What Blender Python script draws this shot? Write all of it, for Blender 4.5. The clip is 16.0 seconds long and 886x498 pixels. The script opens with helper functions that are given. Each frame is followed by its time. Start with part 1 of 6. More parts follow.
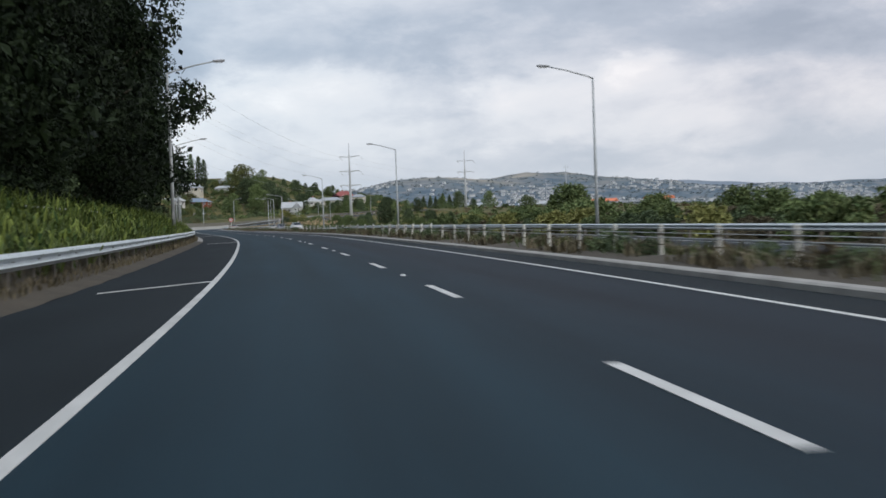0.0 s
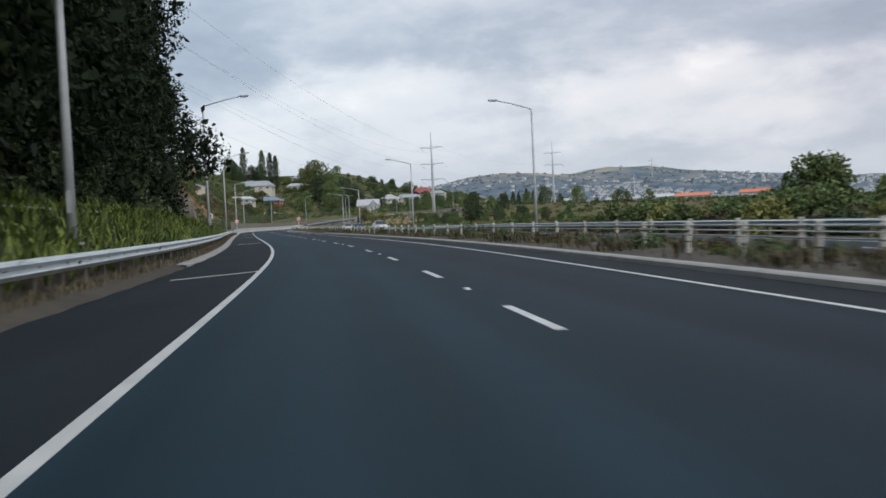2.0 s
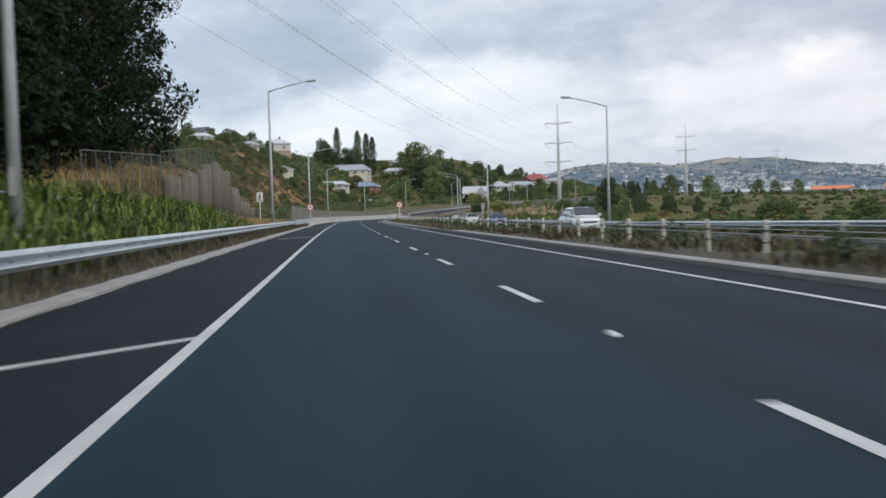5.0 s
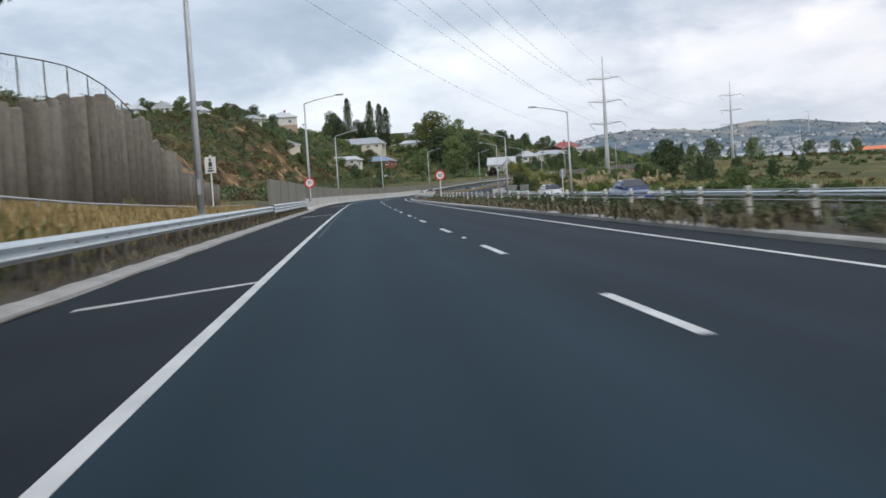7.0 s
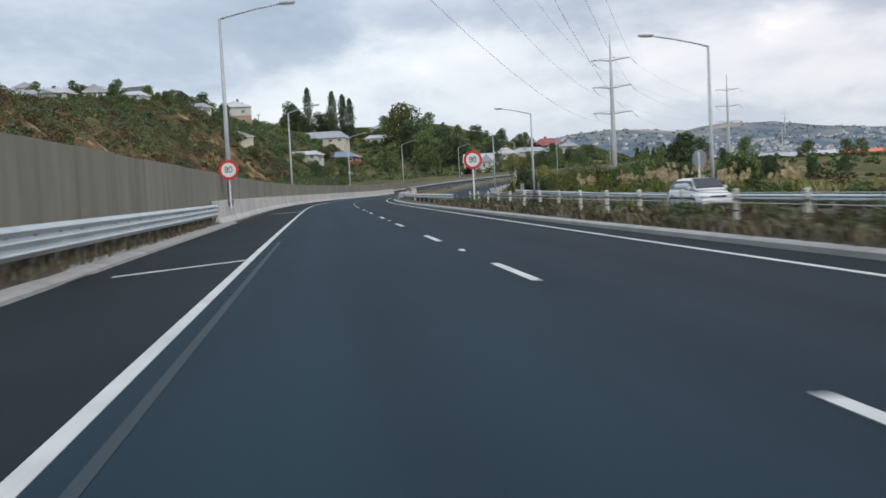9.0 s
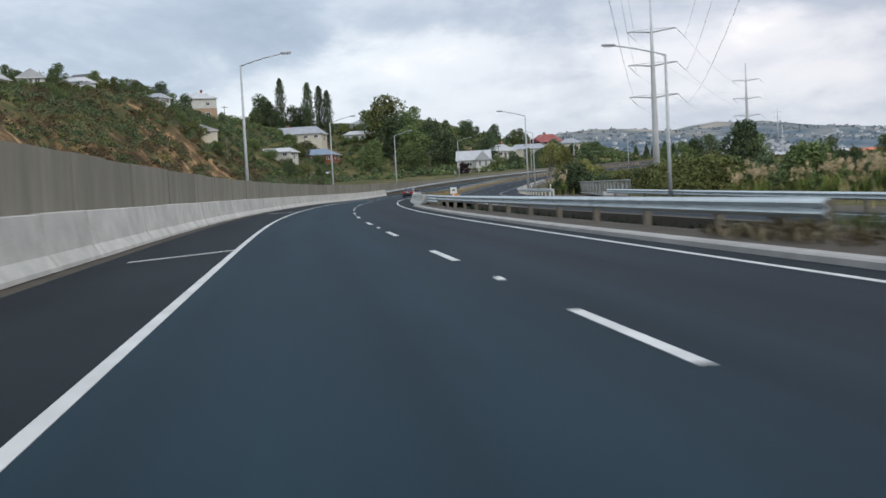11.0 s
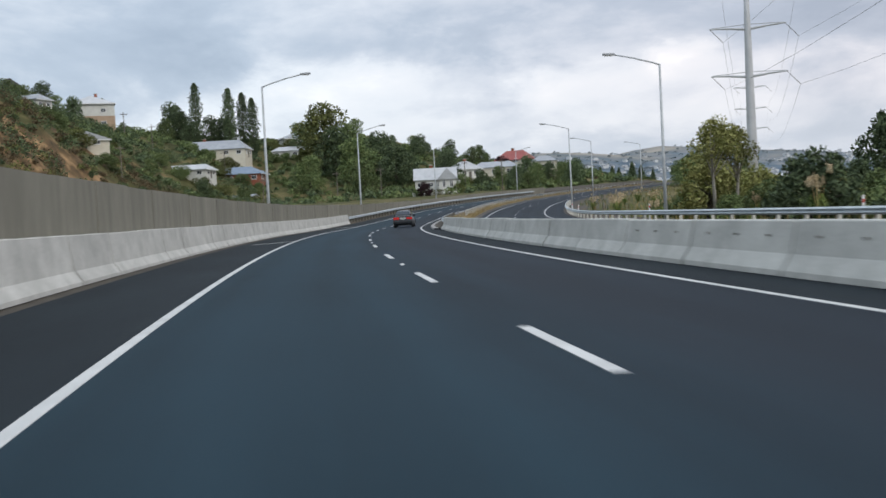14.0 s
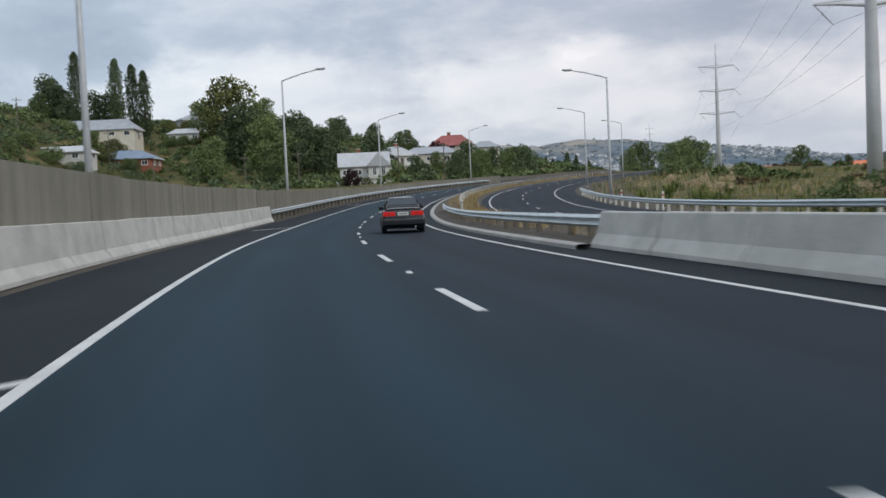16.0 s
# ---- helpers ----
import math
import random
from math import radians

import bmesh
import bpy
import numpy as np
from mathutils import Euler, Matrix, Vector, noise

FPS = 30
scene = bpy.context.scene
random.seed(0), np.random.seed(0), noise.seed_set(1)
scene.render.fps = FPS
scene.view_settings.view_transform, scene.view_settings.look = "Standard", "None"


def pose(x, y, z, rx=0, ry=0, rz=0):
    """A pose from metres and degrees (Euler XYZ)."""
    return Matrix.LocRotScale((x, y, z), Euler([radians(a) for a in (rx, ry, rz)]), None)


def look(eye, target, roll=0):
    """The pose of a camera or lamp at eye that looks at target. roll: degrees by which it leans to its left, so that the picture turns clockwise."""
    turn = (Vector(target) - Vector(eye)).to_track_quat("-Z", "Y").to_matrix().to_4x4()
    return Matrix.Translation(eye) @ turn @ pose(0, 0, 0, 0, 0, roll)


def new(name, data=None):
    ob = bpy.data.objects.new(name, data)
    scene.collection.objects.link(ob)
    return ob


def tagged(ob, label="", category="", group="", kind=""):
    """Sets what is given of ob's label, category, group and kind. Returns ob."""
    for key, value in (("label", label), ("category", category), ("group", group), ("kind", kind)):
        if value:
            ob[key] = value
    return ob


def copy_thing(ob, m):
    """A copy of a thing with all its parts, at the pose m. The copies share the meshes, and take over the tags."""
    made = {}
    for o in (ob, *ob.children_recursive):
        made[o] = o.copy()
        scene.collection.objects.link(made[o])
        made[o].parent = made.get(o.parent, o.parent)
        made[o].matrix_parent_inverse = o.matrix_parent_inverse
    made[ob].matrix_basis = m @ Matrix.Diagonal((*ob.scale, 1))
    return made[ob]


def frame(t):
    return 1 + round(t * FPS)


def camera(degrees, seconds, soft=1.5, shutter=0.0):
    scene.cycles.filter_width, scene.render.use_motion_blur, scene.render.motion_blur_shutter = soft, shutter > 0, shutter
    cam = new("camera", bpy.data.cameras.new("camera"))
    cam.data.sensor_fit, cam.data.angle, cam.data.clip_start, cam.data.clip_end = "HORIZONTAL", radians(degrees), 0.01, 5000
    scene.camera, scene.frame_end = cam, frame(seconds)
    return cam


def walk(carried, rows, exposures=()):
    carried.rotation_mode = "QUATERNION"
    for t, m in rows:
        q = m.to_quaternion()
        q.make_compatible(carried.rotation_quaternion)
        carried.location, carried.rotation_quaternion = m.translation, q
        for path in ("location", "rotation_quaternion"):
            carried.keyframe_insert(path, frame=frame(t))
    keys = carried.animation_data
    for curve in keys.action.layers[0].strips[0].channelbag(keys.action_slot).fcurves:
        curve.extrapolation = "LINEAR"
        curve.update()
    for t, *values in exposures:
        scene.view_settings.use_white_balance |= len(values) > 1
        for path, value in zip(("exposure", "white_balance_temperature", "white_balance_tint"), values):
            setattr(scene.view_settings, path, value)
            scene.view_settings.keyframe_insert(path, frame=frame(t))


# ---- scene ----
cam = camera(45.8, 16.0, soft=1.6, shutter=0.35)
PATH = [
    (0, (-2.322, -4.555, 1.135), (0.468, 15.240, 0.538), -2.12),
    (0.5, (-2.333, 6.490, 1.135), (0.069, 26.336, 0.521), -2.35),
    (1, (-2.474, 17.764, 1.135), (-0.546, 37.663, 0.558), -2.90),
    (1.5, (-2.802, 28.732, 1.135), (-1.169, 48.657, 0.578), -2.14),
    (2, (-3.244, 39.930, 1.135), (-1.861, 59.874, 0.555), -2.73),
    (2.5, (-3.784, 50.945, 1.135), (-2.617, 70.902, 0.546), -2.57),
    (3, (-4.485, 62.470, 1.135), (-3.564, 82.440, 0.533), -2.36),
    (3.5, (-5.334, 73.774, 1.135), (-4.691, 93.756, 0.584), -1.98),
    (4, (-6.215, 84.856, 1.135), (-5.910, 104.847, 0.648), -1.88),
    (4.5, (-7.147, 95.848, 1.135), (-7.219, 115.841, 0.595), -2.15),
    (5, (-8.221, 106.787, 1.135), (-8.661, 126.770, 0.451), -1.74),
    (5.5, (-9.548, 118.085, 1.135), (-10.149, 138.060, 0.338), -2.19),
    (6, (-10.924, 129.384, 1.135), (-11.620, 149.351, 0.225), -2.65),
    (6.5, (-12.313, 140.690, 1.135), (-13.040, 160.651, 0.112), -3.10),
    (7, (-13.685, 152.001, 1.135), (-14.423, 171.955, -0.001), -3.56),
    (7.5, (-15.041, 163.312, 1.135), (-15.795, 183.259, -0.114), -4.01),
    (8, (-16.376, 174.439, 1.135), (-16.690, 194.401, -0.060), -3.40),
    (8.5, (-17.669, 185.756, 1.135), (-17.800, 205.720, -0.051), -3.21),
    (9, (-18.993, 196.959, 1.135), (-18.968, 216.924, -0.040), -2.90),
    (9.5, (-20.255, 208.278, 1.135), (-20.097, 228.243, -0.041), -2.95),
    (10, (-21.521, 219.729, 1.135), (-21.246, 239.693, -0.036), -2.95),
    (10.5, (-22.771, 231.181, 1.135), (-22.380, 251.143, -0.031), -2.96),
    (11, (-24.008, 242.634, 1.135), (-23.508, 262.594, -0.026), -2.96),
    (11.5, (-25.237, 254.087, 1.135), (-24.637, 274.044, -0.021), -2.97),
    (12, (-26.461, 265.542, 1.135), (-25.743, 285.496, -0.017), -2.98),
    (12.5, (-27.640, 276.808, 1.135), (-26.729, 296.758, 0.052), -2.79),
    (13, (-28.628, 288.492, 1.135), (-27.562, 308.440, 0.169), -3.25),
    (13.5, (-29.432, 300.294, 1.135), (-27.987, 320.224, 0.282), -2.99),
    (14, (-30.106, 311.733, 1.135), (-28.161, 331.625, 0.423), -2.98),
    (14.5, (-30.625, 323.364, 1.135), (-28.202, 343.208, 0.551), -2.69),
    (15, (-30.867, 334.676, 1.135), (-28.005, 354.461, 0.511), -2.90),
    (15.5, (-30.989, 346.181, 1.135), (-27.698, 365.893, 0.352), -2.93),
    (16, (-30.822, 358.146, 1.135), (-27.130, 377.781, 0.229), -2.67),
]
walk(cam, [(t, look(eye, target, roll)) for t, eye, target, roll in PATH],
     exposures=((0, 0.0), (3, 0.0), (4.5, 0.1), (7.5, 0.22), (8, 0.12), (9.5, 0.14), (12, 0.15), (13, 0.26), (14, 0.15), (15, -0.05), (16, 0.0)))

# ---- light ----
SUN_EL, SUN_AZ = radians(38), radians(150)
world = bpy.data.worlds.new("overcast_sky")
scene.world = world
world.use_nodes = True
wn, wl = world.node_tree.nodes, world.node_tree.links
wn.clear()


def wnode(kind, **values):
    n = wn.new(kind)
    for key, value in values.items():
        n.inputs[key].default_value = value
    return n


def wmath(op, a, b=None):
    n = wn.new("ShaderNodeMath")
    n.operation = op
    for i, v in enumerate((a, b)):
        if v is None:
            continue
        if isinstance(v, (int, float)):
            n.inputs[i].default_value = v
        else:
            wl.new(v, n.inputs[i])
    return n.outputs[0]


def wramp(fac, stops):
    n = wn.new("ShaderNodeValToRGB")
    n.color_ramp.elements[0].position, n.color_ramp.elements[0].color = stops[0]
    n.color_ramp.elements[1].position, n.color_ramp.elements[1].color = stops[-1]
    for p, c in stops[1:-1]:
        n.color_ramp.elements.new(p).color = c
    wl.new(fac, n.inputs[0])
    return n.outputs[0]


def wmix(fac, a, b):
    n = wn.new("ShaderNodeMix")
    n.data_type = "RGBA"
    for socket, v in ((n.inputs[0], fac), (n.inputs[6], a), (n.inputs[7], b)):
        if isinstance(v, (int, float, tuple)):
            socket.default_value = v
        else:
            wl.new(v, socket)
    return n.outputs[2]


sky = wn.new("ShaderNodeTexSky")
sky.sky_type, sky.sun_disc, sky.sun_elevation, sky.sun_rotation = "NISHITA", False, SUN_EL, SUN_AZ
coord = wn.new("ShaderNodeTexCoord").outputs["Generated"]
split = wn.new("ShaderNodeSeparateXYZ")
wl.new(coord, split.inputs[0])
up = wmath("MAXIMUM", split.outputs[2], 0.0)
stretch_sky = wn.new("ShaderNodeMapping")
stretch_sky.inputs["Scale"].default_value = (1.0, 1.0, 2.3)
wl.new(coord, stretch_sky.inputs[0])
big = wnode("ShaderNodeTexNoise", Scale=4.2, Detail=7.0, Roughness=0.55, Distortion=0.3)
fine = wnode("ShaderNodeTexNoise", Scale=13.0, Detail=6.0, Roughness=0.6, Distortion=0.2)
for n in (big, fine):
    wl.new(stretch_sky.outputs[0], n.inputs["Vector"])
ragged = wn.new("ShaderNodeSeparateColor")
wl.new(fine.outputs[1], ragged.inputs[0])
cloud_x = wmath("ADD", split.outputs[0], wmath("MULTIPLY", wmath("SUBTRACT", ragged.outputs[0], 0.5), 0.13))
cloud_z = wmath("ADD", split.outputs[2], wmath("MULTIPLY", wmath("SUBTRACT", ragged.outputs[1], 0.5), 0.07))


def cloud_mass(x, z, wide, high):
    """A soft-edged bank or opening in the deck of cloud about one direction."""
    dx = wmath("DIVIDE", wmath("SUBTRACT", cloud_x, x), wide)
    dz = wmath("DIVIDE", wmath("SUBTRACT", cloud_z, z), high)
    return wmath("EXPONENT", wmath("MULTIPLY", wmath("ADD", wmath("MULTIPLY", dx, dx), wmath("MULTIPLY", dz, dz)), -1.0))


thick = wmath("ADD", wmath("MULTIPLY", big.outputs[0], 1.15), wmath("MULTIPLY", fine.outputs[0], 0.35))
thick = wmath("SUBTRACT", thick, 0.22)
for x, z, wide, high, amount in ((0.316, 0.134, 0.026, 0.017, 0.24), (0.21, 0.112, 0.05, 0.022, 0.20), (0.0, 0.112, 0.075, 0.032, 0.30), (-0.16, 0.075, 0.10, 0.03, 0.22), (0.15, 0.075, 0.22, 0.022, 0.16),
                                 (0.42, 0.20, 0.04, 0.025, 0.08), (0.09, 0.158, 0.10, 0.026, -0.24), (-0.13, 0.155, 0.11, 0.03, -0.17), (0.43, 0.15, 0.10, 0.028, -0.22), (0.24, 0.21, 0.2, 0.035, -0.12), (0.32, 0.052, 0.2, 0.012, -0.16)):
    thick = wmath("ADD", thick, wmath("MULTIPLY", cloud_mass(x, z, wide, high), amount))
cloud = wramp(thick, [(0.22, (0.315, 0.37, 0.45, 1)), (0.42, (0.40, 0.455, 0.535, 1)), (0.55, (0.52, 0.56, 0.625, 1)), (0.68, (0.64, 0.67, 0.715, 1)), (0.82, (0.705, 0.72, 0.75, 1)), (1.0, (0.86, 0.86, 0.865, 1))])
tone = wramp(wmath("ADD", wmath("MULTIPLY", split.outputs[0], 1.2), 0.3), [(0.2, (0.965, 1.0, 1.022, 1)), (0.85, (1.045, 0.985, 0.975, 1))])
toned = wn.new("ShaderNodeVectorMath")
toned.operation = "MULTIPLY"
wl.new(cloud, toned.inputs[0])
wl.new(tone, toned.inputs[1])
cloud = toned.outputs[0]
low = wramp(up, [(0.0, (0.44, 0.50, 0.585, 1)), (0.05, (0.53, 0.575, 0.645, 1)), (0.10, (0.66, 0.69, 0.73, 1))])
veil = wramp(up, [(0.0, (0.85, 0.85, 0.85, 1)), (0.04, (0.5, 0.5, 0.5, 1)), (0.10, (0, 0, 0, 1))])
deck = wramp(up, [(0.0, (1.18, 1.18, 1.18, 1)), (0.2, (1.22, 1.22, 1.22, 1)), (0.45, (1.6, 1.6, 1.58, 1)), (0.8, (2.0, 2.0, 1.97, 1))])
heavy = wn.new("ShaderNodeVectorMath")
heavy.operation = "MULTIPLY"
wl.new(wmix(veil, cloud, low), heavy.inputs[0])
wl.new(deck, heavy.inputs[1])
cover = heavy.outputs[0]
dim = wn.new("ShaderNodeVectorMath")
dim.operation = "SCALE"
wl.new(sky.outputs[0], dim.inputs[0])
dim.inputs[3].default_value = 0.06
whole = wmix(0.9, dim.outputs[0], cover)
back = wn.new("ShaderNodeBackground")
back.inputs[1].default_value = 1.05
wl.new(whole, back.inputs[0])
wl.new(back.outputs[0], wn.new("ShaderNodeOutputWorld").inputs[0])

sun = new("sun", bpy.data.lights.new("sun", "SUN"))
sun.data.energy, sun.data.angle, sun.data.color = 1.0, radians(14), (1.0, 0.95, 0.88)
sun.matrix_world = look((0, 0, 0), (-math.sin(SUN_AZ) * math.cos(SUN_EL), -math.cos(SUN_AZ) * math.cos(SUN_EL), -math.sin(SUN_EL)))


# ---- materials ----
def material(name, dark, light, rough=0.75, metal=0.0, scale=4.0, fine_scale=40.0, bump=0.0, fine_amount=0.35, spread=0.0, stretch=(1, 1, 1), gloss=0.5, plain_grain=False):
    """Two scales of noise between two colours, with bump; spread: how far single objects differ in brightness."""
    m = bpy.data.materials.new(name)
    m.use_nodes = True
    nodes, links = m.node_tree.nodes, m.node_tree.links
    shader = nodes["Principled BSDF"]
    where = nodes.new("ShaderNodeTexCoord")
    mapping = nodes.new("ShaderNodeMapping")
    mapping.inputs["Scale"].default_value = stretch
    links.new(where.outputs["Object"], mapping.inputs[0])
    noises = []
    for sc, detail, out in ((scale, 4.0, mapping.outputs[0]), (fine_scale, 5.0, where.outputs["Object"] if plain_grain else mapping.outputs[0])):
        n = nodes.new("ShaderNodeTexNoise")
        n.inputs["Scale"].default_value, n.inputs["Detail"].default_value, n.inputs["Roughness"].default_value = sc, detail, 0.62
        links.new(out, n.inputs["Vector"])
        noises.append(n.outputs[0])
    blend = nodes.new("ShaderNodeMix")
    blend.inputs[0].default_value = fine_amount
    links.new(noises[0], blend.inputs[2])
    links.new(noises[1], blend.inputs[3])
    ramp = nodes.new("ShaderNodeValToRGB")
    ramp.color_ramp.elements[0].position, ramp.color_ramp.elements[0].color = 0.32, (*dark, 1)
    ramp.color_ramp.elements[1].position, ramp.color_ramp.elements[1].color = 0.68, (*light, 1)
    links.new(blend.outputs[0], ramp.inputs[0])
    colour = ramp.outputs[0]
    if spread:
        info = nodes.new("ShaderNodeObjectInfo")
        span = nodes.new("ShaderNodeMapRange")
        span.inputs["To Min"].default_value, span.inputs["To Max"].default_value = 1 - spread, 1 + spread
        links.new(info.outputs["Random"], span.inputs[0])
        scaled = nodes.new("ShaderNodeVectorMath")
        scaled.operation = "SCALE"
        links.new(colour, scaled.inputs[0])
        links.new(span.outputs[0], scaled.inputs[3])
        colour = scaled.outputs[0]
    links.new(colour, shader.inputs["Base Color"])
    shader.inputs["Roughness"].default_value, shader.inputs["Metallic"].default_value = rough, metal
    shader.inputs["Specular IOR Level"].default_value = gloss
    if bump:
        b = nodes.new("ShaderNodeBump")
        b.inputs["Strength"].default_value, b.inputs["Distance"].default_value = bump, 0.02
        links.new(noises[1], b.inputs["Height"])
        links.new(b.outputs[0], shader.inputs["Normal"])
    return m


def leaf_material(name, dark, light, spread=0.25):
    """Foliage: each leaf island its own shade, a little light coming through."""
    m = bpy.data.materials.new(name)
    m.use_nodes = True
    nodes, links = m.node_tree.nodes, m.node_tree.links
    shader = nodes["Principled BSDF"]
    island = nodes.new("ShaderNodeNewGeometry").outputs["Random Per Island"]
    where = nodes.new("ShaderNodeTexCoord")
    patch = nodes.new("ShaderNodeTexNoise")
    patch.inputs["Scale"].default_value, patch.inputs["Detail"].default_value = 0.55, 3.0
    links.new(where.outputs["Object"], patch.inputs["Vector"])
    mixed = nodes.new("ShaderNodeMix")
    mixed.inputs[0].default_value = 0.5
    links.new(island, mixed.inputs[2])
    links.new(patch.outputs[0], mixed.inputs[3])
    ramp = nodes.new("ShaderNodeValToRGB")
    ramp.color_ramp.elements[0].position, ramp.color_ramp.elements[0].color = 0.25, (*dark, 1)
    ramp.color_ramp.elements[1].position, ramp.color_ramp.elements[1].color = 0.8, (*light, 1)
    links.new(mixed.outputs[0], ramp.inputs[0])
    info = nodes.new("ShaderNodeObjectInfo")
    span = nodes.new("ShaderNodeMapRange")
    span.inputs["To Min"].default_value, span.inputs["To Max"].default_value = 1 - spread, 1 + spread
    links.new(info.outputs["Random"], span.inputs[0])
    scaled = nodes.new("ShaderNodeVectorMath")
    scaled.operation = "SCALE"
    links.new(ramp.outputs[0], scaled.inputs[0])
    links.new(span.outputs[0], scaled.inputs[3])
    links.new(scaled.outputs[0], shader.inputs["Base Color"])
    shader.inputs["Roughness"].default_value = 0.75
    shader.inputs["Specular IOR Level"].default_value = 0.2
    return m


def asphalt_material(name, lane, fast_lane):
    """Asphalt that knows its place across the road from its UV, in metres: polished wheel paths, an oily strip in mid-lane, streaks along the lane."""
    m = bpy.data.materials.new(name)
    m.use_nodes = True
    nodes, links = m.node_tree.nodes, m.node_tree.links
    shader = nodes["Principled BSDF"]

    def op(kind, a, b=None):
        n = nodes.new("ShaderNodeMath")
        n.operation = kind
        for i, v in enumerate((a, b)):
            if isinstance(v, (int, float)):
                n.inputs[i].default_value = v
            elif v is not None:
                links.new(v, n.inputs[i])
        return n.outputs[0]

    def grain(vector, scale, detail, rough=0.6):
        n = nodes.new("ShaderNodeTexNoise")
        n.inputs["Scale"].default_value, n.inputs["Detail"].default_value, n.inputs["Roughness"].default_value = scale, detail, rough
        links.new(vector, n.inputs["Vector"])
        return n.outputs[0]

    where = nodes.new("ShaderNodeTexCoord")
    across = nodes.new("ShaderNodeSeparateXYZ")
    links.new(where.outputs["UV"], across.inputs[0])
    along = nodes.new("ShaderNodeMapping")
    along.inputs["Scale"].default_value = (1.0, 0.045, 1.0)
    links.new(where.outputs["UV"], along.inputs[0])
    streak, patch, grit = grain(along.outputs[0], 1.6, 5.0), grain(where.outputs["UV"], 0.12, 4.0), grain(where.outputs["Object"], 48.0, 4.0)
    lane_off = op("ABSOLUTE", op("SUBTRACT", op("ABSOLUTE", across.outputs[0]), 1.72))
    track = op("MULTIPLY", op("COSINE", op("MULTIPLY", lane_off, 3.9)), -0.085)
    tone = op("ADD", op("ADD", op("MULTIPLY", streak, 0.62), op("MULTIPLY", patch, 0.5)), op("MULTIPLY", grit, 0.38))
    tone = op("ADD", op("ADD", tone, 0.25), track)
    # Windscreen tint is put into the lane colours, besides oil in the fast lane
    span = nodes.new("ShaderNodeMapRange")
    span.inputs["From Min"].default_value, span.inputs["From Max"].default_value = 1.1, -1.5
    links.new(op("ADD", across.outputs[0], op("MULTIPLY", op("SUBTRACT", streak, 0.5), 1.2)), span.inputs[0])
    mixed = nodes.new("ShaderNodeMix")
    mixed.data_type = "RGBA"
    links.new(span.outputs[0], mixed.inputs[0])
    mixed.inputs[6].default_value, mixed.inputs[7].default_value = (*lane, 1), (*fast_lane, 1)
    scaled = nodes.new("ShaderNodeVectorMath")
    scaled.operation = "SCALE"
    links.new(mixed.outputs[2], scaled.inputs[0])
    links.new(tone, scaled.inputs[3])
    links.new(scaled.outputs[0], shader.inputs["Base Color"])
    shader.inputs["Roughness"].default_value, shader.inputs["Specular IOR Level"].default_value = 0.74, 0.07
    b = nodes.new("ShaderNodeBump")
    b.inputs["Strength"].default_value, b.inputs["Distance"].default_value = 0.25, 0.02
    links.new(grit, b.inputs["Height"])
    links.new(b.outputs[0], shader.inputs["Normal"])
    return m


ASPHALT = asphalt_material("asphalt", (0.0135, 0.0310, 0.0440), (0.0158, 0.0230, 0.0315))
SHOULDER = material("shoulder_asphalt", (0.0048, 0.0095, 0.0132), (0.013, 0.0208, 0.0265), rough=0.85, scale=0.7, fine_scale=40, bump=0.35, gloss=0.15, stretch=(1, 0.25, 1), plain_grain=True)
PAINT = material("road_paint", (0.36, 0.37, 0.365), (0.6, 0.61, 0.6), rough=0.6, scale=1.2, fine_scale=25, bump=0.1)
CONCRETE = material("concrete", (0.31, 0.31, 0.288), (0.55, 0.55, 0.515), rough=0.85, scale=1.1, fine_scale=18, bump=0.15, spread=0.05)
WORN_LINE = material("worn_line", (0.004, 0.0142, 0.0225), (0.0105, 0.0285, 0.041), rough=0.75, scale=1.4, fine_scale=14, stretch=(1, 0.2, 1))
BARK_PALE = material("pale_bark", (0.16, 0.145, 0.12), (0.32, 0.30, 0.26), rough=0.9, scale=2.0, fine_scale=14, bump=0.3)
CONCRETE_OLD = material("weathered_concrete", (0.20, 0.195, 0.185), (0.36, 0.355, 0.34), rough=0.9, scale=1.2, fine_scale=20, bump=0.2)
WALL_TIMBER = material("noise_wall_panel", (0.135, 0.128, 0.100), (0.245, 0.235, 0.188), rough=0.9, scale=1.5, fine_scale=11, bump=0.2, spread=0.09, stretch=(1, 1, 0.13))
STEEL = material("galvanised_steel", (0.36, 0.41, 0.43), (0.54, 0.59, 0.61), rough=0.42, metal=0.35, scale=1.5, fine_scale=14, bump=0.04)
STEEL_DULL = material("dull_steel", (0.34, 0.36, 0.37), (0.5, 0.52, 0.53), rough=0.55, metal=0.3, scale=2.0, fine_scale=18)
POST_WHITE = material("pale_post_timber", (0.46, 0.45, 0.4), (0.7, 0.69, 0.63), rough=0.85, scale=3.0, fine_scale=22, bump=0.2, spread=0.15)
POST_TIMBER = material("grey_post_timber", (0.10, 0.09, 0.07), (0.19, 0.17, 0.14), rough=0.9, scale=3.0, fine_scale=25, bump=0.3, spread=0.2)
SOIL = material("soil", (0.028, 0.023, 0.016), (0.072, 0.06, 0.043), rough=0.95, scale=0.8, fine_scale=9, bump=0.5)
PYLON_PAINT = material("pale_pylon_steel", (0.42, 0.43, 0.44), (0.56, 0.57, 0.58), rough=0.6, scale=0.6, fine_scale=10)
GLASS_DARK = material("porcelain_insulator", (0.10, 0.09, 0.085), (0.18, 0.16, 0.15), rough=0.3, scale=8, fine_scale=50)
LAMP_GREY = material("lamp_housing", (0.30, 0.31, 0.32), (0.42, 0.43, 0.44), rough=0.5, scale=5, fine_scale=50)
